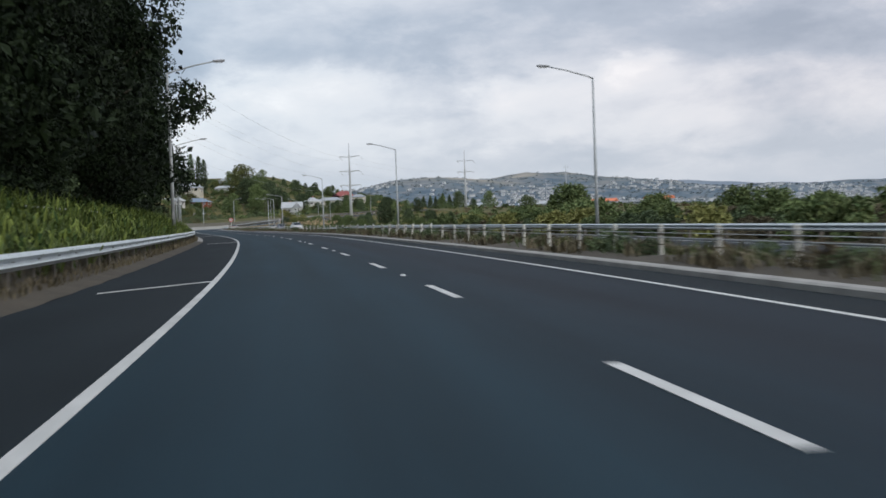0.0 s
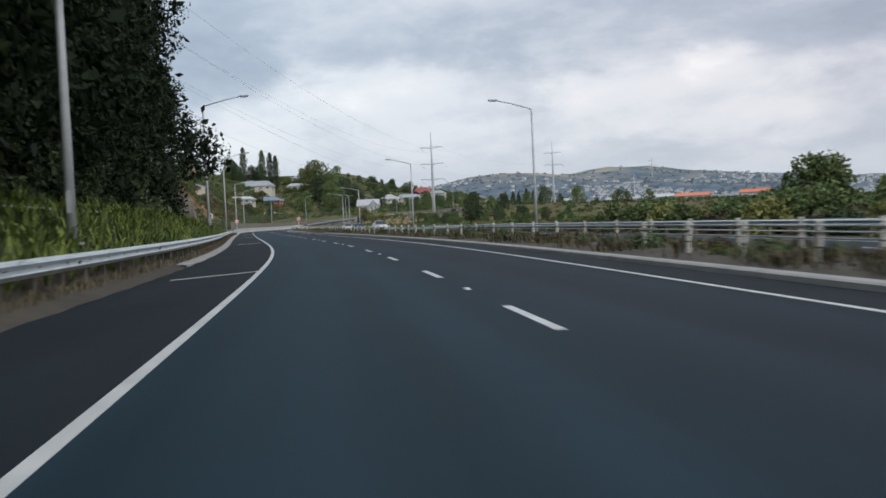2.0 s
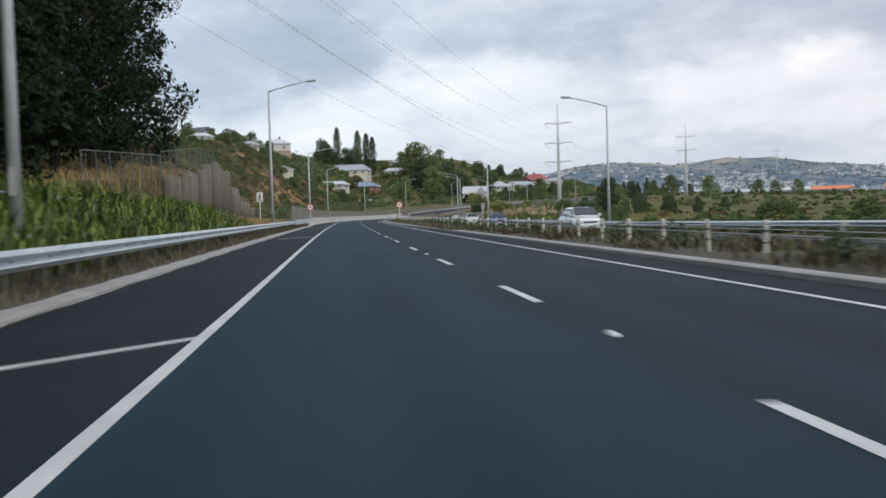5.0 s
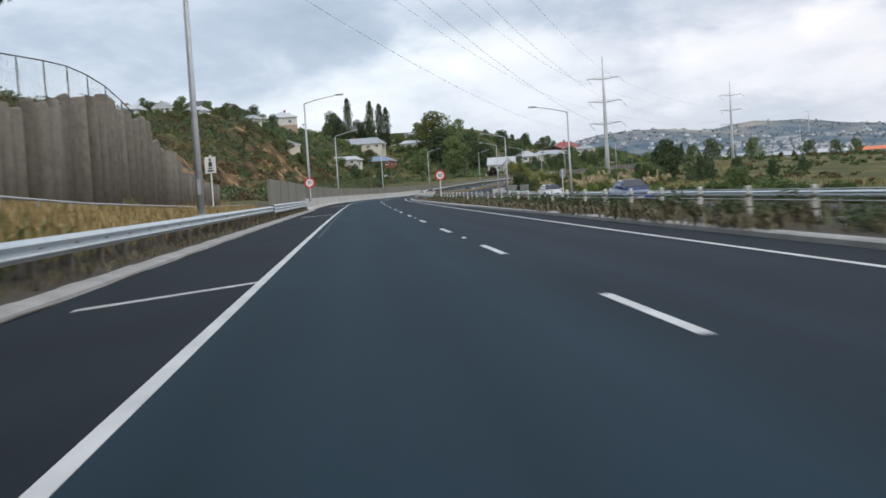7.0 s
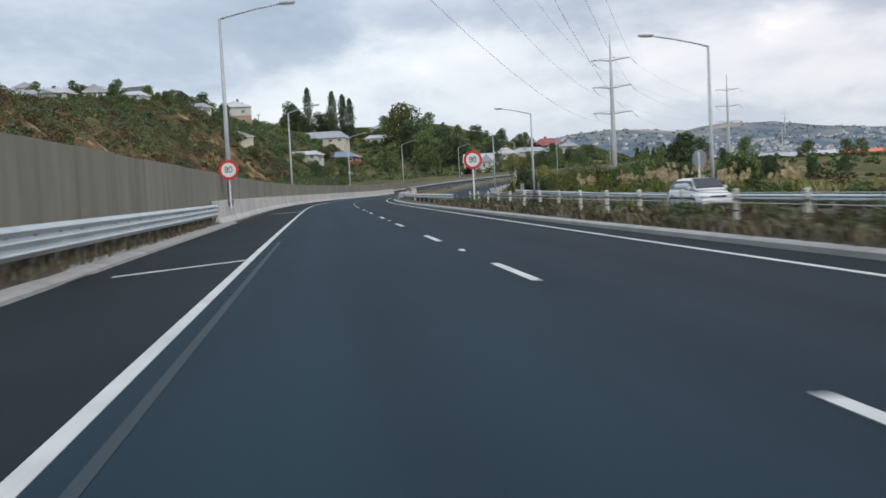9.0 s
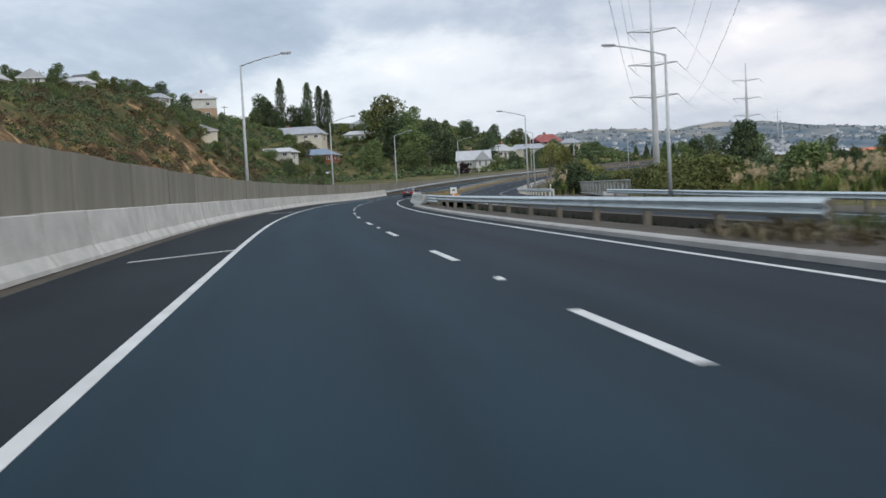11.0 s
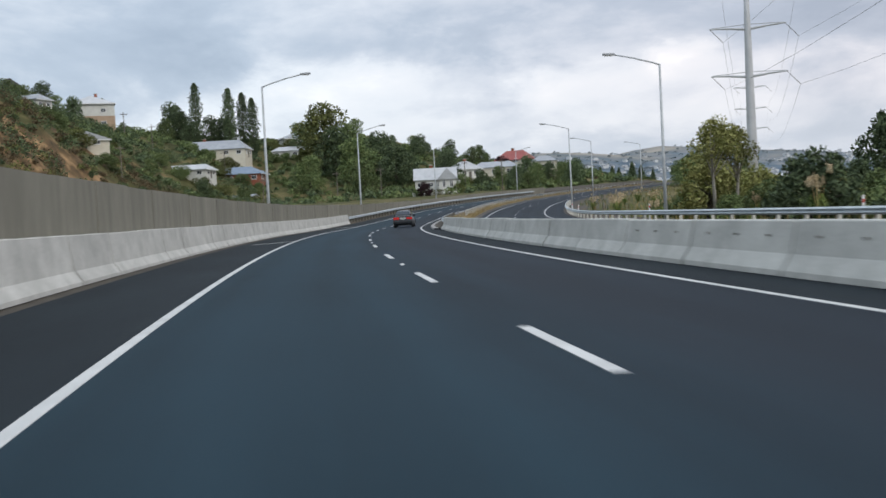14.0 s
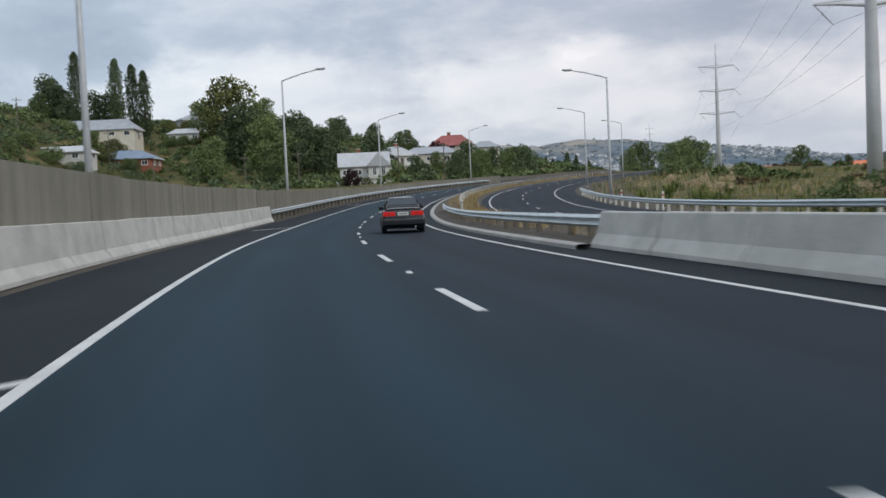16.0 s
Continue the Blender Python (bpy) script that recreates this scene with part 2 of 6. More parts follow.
LENS = material("lamp_lens", (0.5, 0.5, 0.48), (0.62, 0.62, 0.60), rough=0.2, scale=5, fine_scale=50)
BARK = material("bark", (0.035, 0.028, 0.020), (0.085, 0.070, 0.052), rough=0.95, scale=2.0, fine_scale=14, bump=0.5)
LEAF_DARK = leaf_material("dark_evergreen_leaf", (0.040, 0.065, 0.035), (0.140, 0.184, 0.088))
# Evergreen leaf with the deep shade of dense growth put into its colour
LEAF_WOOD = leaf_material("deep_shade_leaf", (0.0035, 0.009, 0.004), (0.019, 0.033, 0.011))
LEAF_MID = leaf_material("green_leaf", (0.058, 0.092, 0.035), (0.195, 0.24, 0.095))
LEAF_OLIVE = leaf_material("olive_leaf", (0.055, 0.068, 0.022), (0.17, 0.18, 0.062))
LEAF_LIGHT = leaf_material("yellow_green_leaf", (0.115, 0.13, 0.036), (0.28, 0.27, 0.10))
# Far foliage has distance haze put into its colour, pale and bluish
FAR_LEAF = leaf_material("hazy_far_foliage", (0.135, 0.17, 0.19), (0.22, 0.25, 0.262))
LEAF_RUST = leaf_material("rusty_scrub_leaf", (0.05, 0.042, 0.022), (0.15, 0.108, 0.06))
LEAF_PURPLE = leaf_material("dark_red_leaf", (0.020, 0.010, 0.012), (0.060, 0.028, 0.034))
REED = leaf_material("reed_blade", (0.022, 0.05, 0.012), (0.19, 0.235, 0.055))
DRY_GRASS = leaf_material("dry_grass_blade", (0.25, 0.175, 0.07), (0.53, 0.41, 0.2))
PLUME = leaf_material("pale_seed_plume", (0.42, 0.33, 0.20), (0.66, 0.56, 0.39))
MEDIAN_LEAF = leaf_material("median_shrub_leaf", (0.05, 0.046, 0.028), (0.185, 0.155, 0.098))


# ---- building helpers ----
def mesh_of(name, bm, mat=None, smooth=False):
    me = bpy.data.meshes.new(name)
    bm.to_mesh(me)
    bm.free()
    if mat:
        me.materials.append(mat)
    if smooth:
        me.polygons.foreach_set("use_smooth", [True] * len(me.polygons))
    return me


def part(name, bm, mat, parent=None, label="", smooth=False):
    """One mesh object, under a thing or a part, or at top level."""
    ob = new(name, mesh_of(name, bm, mat, smooth) if isinstance(bm, bmesh.types.BMesh) else bm)
    ob.parent = parent
    if label:
        ob["label"] = label
    return ob


def thing(name, label, category, group="", kind="", at=None):
    ob = new(name)
    ob.empty_display_size = 0.2
    if at is not None:
        ob.matrix_basis = at
    return tagged(ob, label, category, group, kind)


def raw_mesh(name, verts, faces, mat, smooth=False):
    me = bpy.data.meshes.new(name)
    me.from_pydata(verts, [], faces)
    me.materials.append(mat)
    if smooth:
        me.polygons.foreach_set("use_smooth", [True] * len(me.polygons))
    return me


def box(bm, x0, x1, y0, y1, z0, z1, bevel=0.0, m=None):
    made = bmesh.ops.create_cube(bm, size=1.0)["verts"]
    for v in made:
        v.co = Vector((x0 + (v.co.x + 0.5) * (x1 - x0), y0 + (v.co.y + 0.5) * (y1 - y0), z0 + (v.co.z + 0.5) * (z1 - z0)))
        if m:
            v.co = m @ v.co
    if bevel:
        edges = list({e for v in made for e in v.link_edges})
        bmesh.ops.bevel(bm, geom=edges, offset=bevel, segments=1, affect="EDGES")
    return bm


def boxed(*a, **k):
    return box(bmesh.new(), *a, **k)


def tube(bm, points, radii, sides=8, caps=True):
    """A tapered tube through the points."""
    points = [Vector(p) for p in points]
    rings = []
    for i, p in enumerate(points):
        ahead = (points[min(i + 1, len(points) - 1)] - points[max(i - 1, 0)]).normalized()
        side = ahead.cross(Vector((0, 0, 1)) if abs(ahead.z) < 0.95 else Vector((1, 0, 0))).normalized()
        up_ = side.cross(ahead)
        r = radii[i] if isinstance(radii, (list, tuple)) else radii
        rings.append([bm.verts.new(p + r * (math.cos(a) * side + math.sin(a) * up_)) for a in (2 * math.pi * k / sides for k in range(sides))])
    for a, b in zip(rings, rings[1:]):
        for k in range(sides):
            bm.faces.new((a[k], a[(k + 1) % sides], b[(k + 1) % sides], b[k]))
    if caps:
        bm.faces.new(list(reversed(rings[0])))
        bm.faces.new(rings[-1])
    return bm


def tubed(points, radii, sides=8):
    bm = tube(bmesh.new(), points, radii, sides)
    bmesh.ops.recalc_face_normals(bm, faces=bm.faces)
    return bm


# ---- the road's line ----
KNOTS = np.arange(-40, 561, 30.0)
BEND = np.array([2.24, 1.69, 1.12, 0.25, 1.85, 0.58, -0.16, -0.1, -0.11, -0.12, 0.0, -1.56, -1.48, -1.33, -2.16, -2.36, -2.52, -2.69, -2.84, -2.97, -3.09]) / 1000
LINE_S = np.arange(-60, 801, 1.0)
_k = np.interp(LINE_S, KNOTS, BEND)
_k[LINE_S > 640] = 0.0
LINE_T = np.concatenate([[0], np.cumsum((_k[1:] + _k[:-1]) / 2)])
LINE_T -= np.interp(0, LINE_S, LINE_T)
_dx, _dy = -np.sin(LINE_T), np.cos(LINE_T)
LINE_X = np.concatenate([[0], np.cumsum((_dx[1:] + _dx[:-1]) / 2)])
LINE_Y = np.concatenate([[0], np.cumsum((_dy[1:] + _dy[:-1]) / 2)])
LINE_X -= np.interp(0, LINE_S, LINE_X)
LINE_Y -= np.interp(0, LINE_S, LINE_Y)


def rise(s):
    """The road climbs gently at its far end."""
    u = np.clip(np.asarray(s, float) - 400, 0, 50)
    return 0.0003 * u * u + 0.03 * np.clip(np.asarray(s, float) - 450, 0, 1000)


def on(s, d, z=0.0):
    """The place s metres along the lane line, d metres to its left, z above the road."""
    t = np.interp(s, LINE_S, LINE_T)
    return Vector((float(np.interp(s, LINE_S, LINE_X) - d * np.cos(t)), float(np.interp(s, LINE_S, LINE_Y) - d * np.sin(t)), float(rise(s) + z)))


def heading(s):
    return float(np.degrees(np.interp(s, LINE_S, LINE_T)))


def stand(s, d, z=0.0, turn=0.0):
    p = on(s, d, z)
    return pose(p.x, p.y, p.z, 0, 0, heading(s) + turn)


def sweep(profile, s0, s1, step=2.0, closed=False, caps=False, origin=None):
    """A strip along the road: profile of (d, z) pairs, or a function of s that gives them."""
    bm = bmesh.new()
    n = max(1, int(math.ceil((s1 - s0) / step)))
    rows = []
    for i in range(n + 1):
        s = s0 + (s1 - s0) * i / n
        prof = profile(s) if callable(profile) else profile
        rows.append([bm.verts.new(on(s, d, z) - (origin or Vector())) for d, z in prof])
    m = len(rows[0])
    for a, b in zip(rows, rows[1:]):
        for k in range(m if closed else m - 1):
            bm.faces.new((a[k], a[(k + 1) % m], b[(k + 1) % m], b[k]))
    if caps:
        bm.faces.new(list(reversed(rows[0])))
        bm.faces.new(rows[-1])
    bmesh.ops.recalc_face_normals(bm, faces=bm.faces)
    return bm


def swept(name, profile, s0, s1, mat, parent=None, step=2.0, closed=False, caps=False, label="", smooth=False):
    return part(name, sweep(profile, s0, s1, step, closed, caps), mat, parent, label, smooth)


def opp(s, d=-18.0):
    """How far the oncoming carriageway lies below this one: it falls away from the median."""
    low = float(np.interp(s, [140, 190, 262, 330], [-0.32, -0.65, -0.65, -0.16]))
    return float(np.interp(d, [-18.0, -8.0], [low, -0.04]))


EDGE_L, EDGE_R = 3.77, -3.25      # painted edge lines


# ---- ground ----
def smooth01(a, b, x):
    t = np.clip((x - a) / (b - a), 0, 1)
    return t * t * (3 - 2 * t)


def road_coords(x, y):
    """Along and across the road for arrays of places."""
    x, y = np.asarray(x, float), np.asarray(y, float)
    s, d = np.empty(x.shape), np.empty(x.shape)
    for k in range(0, len(x), 4000):
        q = slice(k, k + 4000)
        j = ((x[q, None] - LINE_X[None, ::2]) ** 2 + (y[q, None] - LINE_Y[None, ::2]) ** 2).argmin(1) * 2
        ex, ey, t = x[q] - LINE_X[j], y[q] - LINE_Y[j], LINE_T[j]
        s[q] = LINE_S[j] - ex * np.sin(t) + ey * np.cos(t)
        d[q] = -ex * np.cos(t) - ey * np.sin(t)
    return s, d


def waves(x, y, size, seed=0.0):
    x, y = x / size + seed, y / size - seed
    return (np.sin(x * 1.7 + 1.3 * np.sin(y * 1.1)) + np.sin(y * 2.1 + 1.1 * np.sin(x * 1.9 + 2)) + 0.5 * np.sin(x * 4.3 + y * 3.7)) / 2.5


def knoll(x, y, cx, cy, high, rx, ry):
    return high * np.exp(-((x - cx) / rx) ** 2 - ((y - cy) / ry) ** 2)


def bank_fall(s):
    """How the roadside bank sinks towards the noise wall: a share of its full height."""
    return np.interp(s, [120, 145, 173, 183, 203, 216], [1.0, 0.92, 0.80, 0.66, 0.45, 0.38])


def height(x, y):
    x, y = np.atleast_1d(np.asarray(x, float)), np.atleast_1d(np.asarray(y, float))
    s, d = road_coords(x, y)
    base = rise(np.clip(s, -60, 640))
    # the wooded bank beside the road
    wood = 1 - smooth01(172, 200, s)
    bank = (0.35 + 1.7 * smooth01(7.2, 10.5, d)) * bank_fall(s) + 20 * smooth01(12.5, 46, d) * (0.6 + 0.4 * smooth01(-40, 60, s))
    # the hillside with the houses
    steep_part = 1 - smooth01(530, 600, y)
    qa = np.clip((-x - 55 - 14 * steep_part) / (62 - 24 * steep_part), 0, 1) * smooth01(180, 300, y)
    qb = np.clip((y - 590) / 170, 0, 1) * (1 - smooth01(40, 105, x))
    q = 1 - (1 - qa) * (1 - qb)
    craggy = np.exp(-((q - 0.5) / 0.3) ** 2) * smooth01(330, 400, y) * (1 - smooth01(520, 580, y))
    hill = 33 * q * q * (3 - 2 * q) * (0.70 + 0.30 * smooth01(480, 560, y)) * (1 - 0.45 * smooth01(-25, 35, x)) + 5.0 * smooth01(100, 140, -x) * smooth01(500, 570, y) * (1 - smooth01(680, 760, y)) + 2.6 * craggy * waves(x, y, 9.0) + 0.5 * waves(x, y, 25.0)
    hill = hill * (1 - 0.75 * smooth01(760, 900, y))
    left = wood * bank + (1 - wood) * (0.9 * smooth01(7.6, 10, d) + hill)
    # the terrace behind the pole wall
    ledge = smooth01(13.4, 15.4, d) * smooth01(135, 158, s) * (1 - smooth01(232, 252, s))
    left = np.maximum(left, ledge * (np.interp(s, [140, 158, 178, 197, 203, 208, 212, 217, 222, 230], [2.4, 3.2, 4.0, 5.0, 4.9, 4.3, 3.6, 2.8, 2.0, 1.4]) + 4.5 * smooth01(16, 34, d)))
    right = -0.25 + np.interp(s, [140, 190, 262, 330], [-0.32, -0.65, -0.65, -0.16]) - 0.9 * smooth01(20, 60, -d) + 0.25 * waves(x, y, 11.0) * smooth01(24, 40, -d)
    right = right + knoll(x, y, 66, 672, 9.5, 15, 16) + hill * smooth01(20, 40, -d)
    z = base * (1 - smooth01(30, 120, np.abs(d) - 20) * 0.4) * (1 - 0.75 * q)
    side = np.where(d > 12.2, left, np.where(d < -21.5, right, np.where(d > 7.0, -0.5, -1.6)))
    # the gap between the two bridges
    pit = (s > 263) & (s < 314) & (d < -5.3) & (d > -8.0)
    side = np.where(pit, -4.0, side)
    z = z + side
    # far hills
    x, y = (x + 8) / 0.45 - 8, (y - 107) / 0.45 + 107
    far = smooth01(1830, 2400, y)
    hills = (knoll(x, y, 757, 3148, 70, 330, 520) + knoll(x, y, 700, 3020, 26, 90, 260) + knoll(x, y, 860, 3160, 24, 80, 260) + knoll(x, y, 560, 2980, 18, 90, 260) + knoll(x, y, 1010, 3060, 16, 90, 260) + knoll(x, y, 1120, 3050, 20, 300, 500) + knoll(x, y, 1500, 3150, 14, 420, 500)
             + knoll(x, y, 180, 2500, 16, 260, 380) + knoll(x, y, 430, 2750, 40, 220, 380) + knoll(x, y, 280, 2850, 34, 170, 380) + knoll(x, y, -120, 2550, 10, 300, 420)
             + knoll(x, y, -700, 2200, 60, 400, 600) + knoll(x, y, 2300, 3300, 50, 700, 600) + 24 * smooth01(1700, 2300, y)
             + 11 * waves(x, y, 150.0, 3.0) + 11 * waves(x, y, 330.0, 1.0) + knoll(x, y, 1500, 4300, 100, 460, 420) + knoll(x, y, 2300, 4400, 64, 500, 420))
    return z + 0.45 * far * hills


def ground_sheet():
    xs = np.unique(np.concatenate([np.arange(-170, 130, 3.0), np.linspace(-3500, -170, 40), np.linspace(130, 2600, 120), np.linspace(2600, 4500, 12)]))
    ys = np.unique(np.concatenate([np.arange(-60, 760, 3.0), np.linspace(-900, -60, 10), np.linspace(760, 1500, 75), np.linspace(1500, 4800, 40)]))
    gx, gy = np.meshgrid(xs, ys, indexing="ij")
    z = height(gx.ravel(), gy.ravel())
    verts = np.stack([gx.ravel(), gy.ravel(), z], 1)
    nx, ny = len(xs), len(ys)
    i, j = np.meshgrid(np.arange(nx - 1), np.arange(ny - 1), indexing="ij")
    a = (i * ny + j).ravel()
    faces = np.stack([a, a + ny, a + ny + 1, a + 1], 1)
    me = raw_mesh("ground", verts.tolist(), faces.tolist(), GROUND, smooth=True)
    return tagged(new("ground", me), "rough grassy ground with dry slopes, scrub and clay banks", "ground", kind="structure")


def ground_material():
    """Grass, dry grass and bare ochre clay where the ground is steep; pasture and bush on the far hills, with haze put
    into their colour.
    """
    m = bpy.data.materials.new("ground_cover")
    m.use_nodes = True
    nodes, links = m.node_tree.nodes, m.node_tree.links
    shader = nodes["Principled BSDF"]
    shader.inputs["Roughness"].default_value = 0.95
    shader.inputs["Specular IOR Level"].default_value = 0.1
    where = nodes.new("ShaderNodeTexCoord").outputs["Object"]

    def noise_of(scale, detail=5.0):
        n = nodes.new("ShaderNodeTexNoise")
        n.inputs["Scale"].default_value, n.inputs["Detail"].default_value = scale, detail
        links.new(where, n.inputs["Vector"])
        return n.outputs[0]

    def ramp_of(fac, stops):
        n = nodes.new("ShaderNodeValToRGB")
        n.color_ramp.elements[0].position, n.color_ramp.elements[0].color = stops[0][0], (*stops[0][1], 1)
        n.color_ramp.elements[1].position, n.color_ramp.elements[1].color = stops[-1][0], (*stops[-1][1], 1)
        for p, c in stops[1:-1]:
            n.color_ramp.elements.new(p).color = (*c, 1)
        links.new(fac, n.inputs[0])
        return n.outputs[0]

    def mix_of(fac, a, b):
        n = nodes.new("ShaderNodeMix")
        n.data_type = "RGBA"
        links.new(fac, n.inputs[0])
        links.new(a, n.inputs[6])
        links.new(b, n.inputs[7])
        return n.outputs[2]

    grass = ramp_of(noise_of(0.09), [(0.3, (0.04, 0.046, 0.02)), (0.5, (0.08, 0.078, 0.032)), (0.66, (0.165, 0.135, 0.064))])
    tufts = ramp_of(noise_of(0.9), [(0.35, (0.030, 0.042, 0.016)), (0.65, (0.13, 0.115, 0.050))])
    near = mix_of(ramp_of(noise_of(0.35), [(0.4, (0, 0, 0)), (0.6, (0.7, 0.7, 0.7))]), grass, tufts)
    clay = ramp_of(noise_of(0.28), [(0.34, (0.05, 0.04, 0.027)), (0.52, (0.16, 0.105, 0.056)), (0.68, (0.38, 0.25, 0.13))])
    steep = nodes.new("ShaderNodeSeparateXYZ")
    links.new(nodes.new("ShaderNodeNewGeometry").outputs["Normal"], steep.inputs[0])
    bare = nodes.new("ShaderNodeMath")
    bare.operation = "ADD"
    links.new(steep.outputs[2], bare.inputs[0])
    links.new(noise_of(0.06), bare.inputs[1])
    slope = ramp_of(bare.outputs[0], [(0.0, (1, 1, 1)), (1.0, (0, 0, 0))])
    for n in nodes:
        if n.type == "VALTORGB" and n.outputs[0] == slope:
            n.color_ramp.elements[0].position, n.color_ramp.elements[1].position = 0.0, 1.0
    span = nodes.new("ShaderNodeMapRange")
    span.inputs["From Min"].default_value, span.inputs["From Max"].default_value = 1.32, 1.20
    links.new(bare.outputs[0], span.inputs[0])
    cover = mix_of(span.outputs[0], near, clay)
    # Bluish distance haze is put into both far-hill colours
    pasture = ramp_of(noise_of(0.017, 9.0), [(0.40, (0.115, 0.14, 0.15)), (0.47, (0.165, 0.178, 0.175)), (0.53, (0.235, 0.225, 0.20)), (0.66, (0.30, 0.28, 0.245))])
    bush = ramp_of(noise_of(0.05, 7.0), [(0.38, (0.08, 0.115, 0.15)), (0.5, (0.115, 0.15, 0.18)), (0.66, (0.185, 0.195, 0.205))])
    place = nodes.new("ShaderNodeSeparateXYZ")
    links.new(where, place.inputs[0])
    away = nodes.new("ShaderNodeMapRange")
    away.inputs["From Min"].default_value, away.inputs["From Max"].default_value = 760, 1000
    links.new(place.outputs[1], away.inputs[0])
    crest = nodes.new("ShaderNodeMath")
    crest.operation = "MULTIPLY_ADD"
    links.new(noise_of(0.011, 6.0), crest.inputs[0])
    crest.inputs[1].default_value = 62.0
    links.new(place.outputs[2], crest.inputs[2])
    high_up = nodes.new("ShaderNodeMapRange")
    high_up.inputs["From Min"].default_value, high_up.inputs["From Max"].default_value = 66, 84
    links.new(crest.outputs[0], high_up.inputs[0])
    hill = mix_of(high_up.outputs[0], bush, pasture)
    # Furthest ridges fade into a flat haze colour, painted in with distance
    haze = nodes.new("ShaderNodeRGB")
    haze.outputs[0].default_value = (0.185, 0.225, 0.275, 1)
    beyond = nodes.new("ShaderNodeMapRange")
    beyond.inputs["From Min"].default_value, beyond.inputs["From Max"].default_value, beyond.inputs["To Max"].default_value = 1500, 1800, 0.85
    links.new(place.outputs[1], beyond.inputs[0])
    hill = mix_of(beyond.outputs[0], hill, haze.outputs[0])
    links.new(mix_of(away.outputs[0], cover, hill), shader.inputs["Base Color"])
    return m


GROUND = ground_material()
ground_sheet()


# ---- carriageways and paint ----
def structure(name, ob_mesh, mat, label, category, parent=None, smooth=False):
    return tagged(part(name, ob_mesh, mat, parent, smooth=smooth), label, category, kind="structure")


S_END = 640
def road_sheet(name, ds, z_of, label):
    """A carriageway as a grid along the road, with metres across and along as its UV."""
    ss = np.arange(-60, S_END + 1, 2.0)
    n = len(ds)
    verts = [on(s, d, z_of(s, d)) for s in ss for d in ds]
    faces = [(i * n + k, i * n + k + 1, (i + 1) * n + k + 1, (i + 1) * n + k) for i in range(len(ss) - 1) for k in range(n - 1)]
    me = raw_mesh(name, verts, faces, ASPHALT)
    uv = me.uv_layers.new(name="across_along")
    order = np.empty(len(me.loops), dtype=int)
    me.loops.foreach_get("vertex_index", order)
    place = np.stack([np.asarray(ds, float)[order % n], ss[order // n]], 1)
    uv.data.foreach_set("uv", place.ravel().tolist())
    return tagged(new(name, me), label, "road", kind="structure")


road_sheet("road", (-3.30, -1.7, 0.0, 1.7, 3.79), lambda s, d: 0.0, "dark asphalt carriageway with worn wheel tracks")
structure("road_shoulder", sweep([(3.79, -0.002), (6.35, -0.02)], -60, S_END, 2.0), SHOULDER, "coarse dark asphalt shoulder", "road")
structure("road_shoulder", sweep([(-3.30, -0.002), (-4.6, -0.01)], -60, S_END, 2.0), SHOULDER, "narrow dark asphalt shoulder by the median", "road")
road_sheet("road_opposite", (-17.6, -12.0, -8.0), opp, "dark asphalt carriageway for oncoming traffic")


def stripe(d, wide, s0, s1, z=0.005, step=2.0):
    return sweep([(d + wide / 2, z - 0.02), (d + wide / 2, z), (d - wide / 2, z), (d - wide / 2, z - 0.02)], s0, s1, step)


for d, wide, label in ((EDGE_L, 0.125, "long white painted edge line by the shoulder"), (EDGE_R, 0.11, "thin white painted edge line by the median")):
    structure("edge_line", stripe(d, wide, -60, S_END), PAINT, label, "road marking")
for d in (-8.75, -15.3):
    structure("edge_line", sweep(lambda s: [(d + 0.06, opp(s, d) + 0.006), (d - 0.06, opp(s, d) + 0.006)], -60, S_END, 2.0), PAINT, "white edge line of the oncoming carriageway", "road marking")


def local(s0, s1, build):
    """A mesh built about its own place on the road, so that copies can be told apart."""
    p = on((s0 + s1) / 2, 0)
    bm = build()
    bmesh.ops.translate(bm, verts=bm.verts, vec=-p)
    return bm, Matrix.Translation(p)


for k in range(-4, 60):
    bm, m = local(10 * k, 10 * k + 3, lambda: stripe(0, 0.12, 10 * k, 10 * k + 3, 0.006, 1.5))
    ob = part("lane_dash", bm, PAINT)
    ob.matrix_basis = m
    tagged(ob, "white painted lane dash, slightly worn", "road marking", "lane dashes")
for k in range(0, 50):
    s0 = 12 * k - 9
    bm, m = local(s0, s0 + 3, lambda: stripe(-11.9, 0.12, s0, s0 + 3, opp(s0, -11.9) + 0.008, 1.5))
    ob = part("lane_dash", bm, PAINT)
    ob.matrix_basis = m
    tagged(ob, "white painted lane dash of the oncoming carriageway", "road marking", "oncoming lane dashes")
for k in range(-1, 12):
    s0 = 17.3 + 50 * k + {4: -0.3, 7: -0.3}.get(k, 0.0)
    bm, m = local(s0, s0, lambda: sweep([(0, 0), (1, 0)], s0, s0 + 0.1))
    bm.free()
    bm = bmesh.new()
    a, b, c, e = on(s0 + 0.35, EDGE_L + 0.06, 0.005), on(s0 + 0.15, EDGE_L + 0.06, 0.005), on(s0 - 2.1, 5.75, -0.006), on(s0 - 1.9, 5.75, -0.006)
    vs = [bm.verts.new(v - m.translation) for v in (a, b, c, e)]
    bm.faces.new(vs)
    lower = bmesh.ops.extrude_face_region(bm, geom=bm.faces[:])
    bmesh.ops.translate(bm, verts=[v for v in lower["geom"] if isinstance(v, bmesh.types.BMVert)], vec=(0, 0, -0.03))
    bmesh.ops.recalc_face_normals(bm, faces=bm.faces)
    ob = part("shoulder_bar", bm, PAINT)
    ob.matrix_basis = m
    tagged(ob, "slanting white bar painted on the shoulder", "road marking", "shoulder bars")


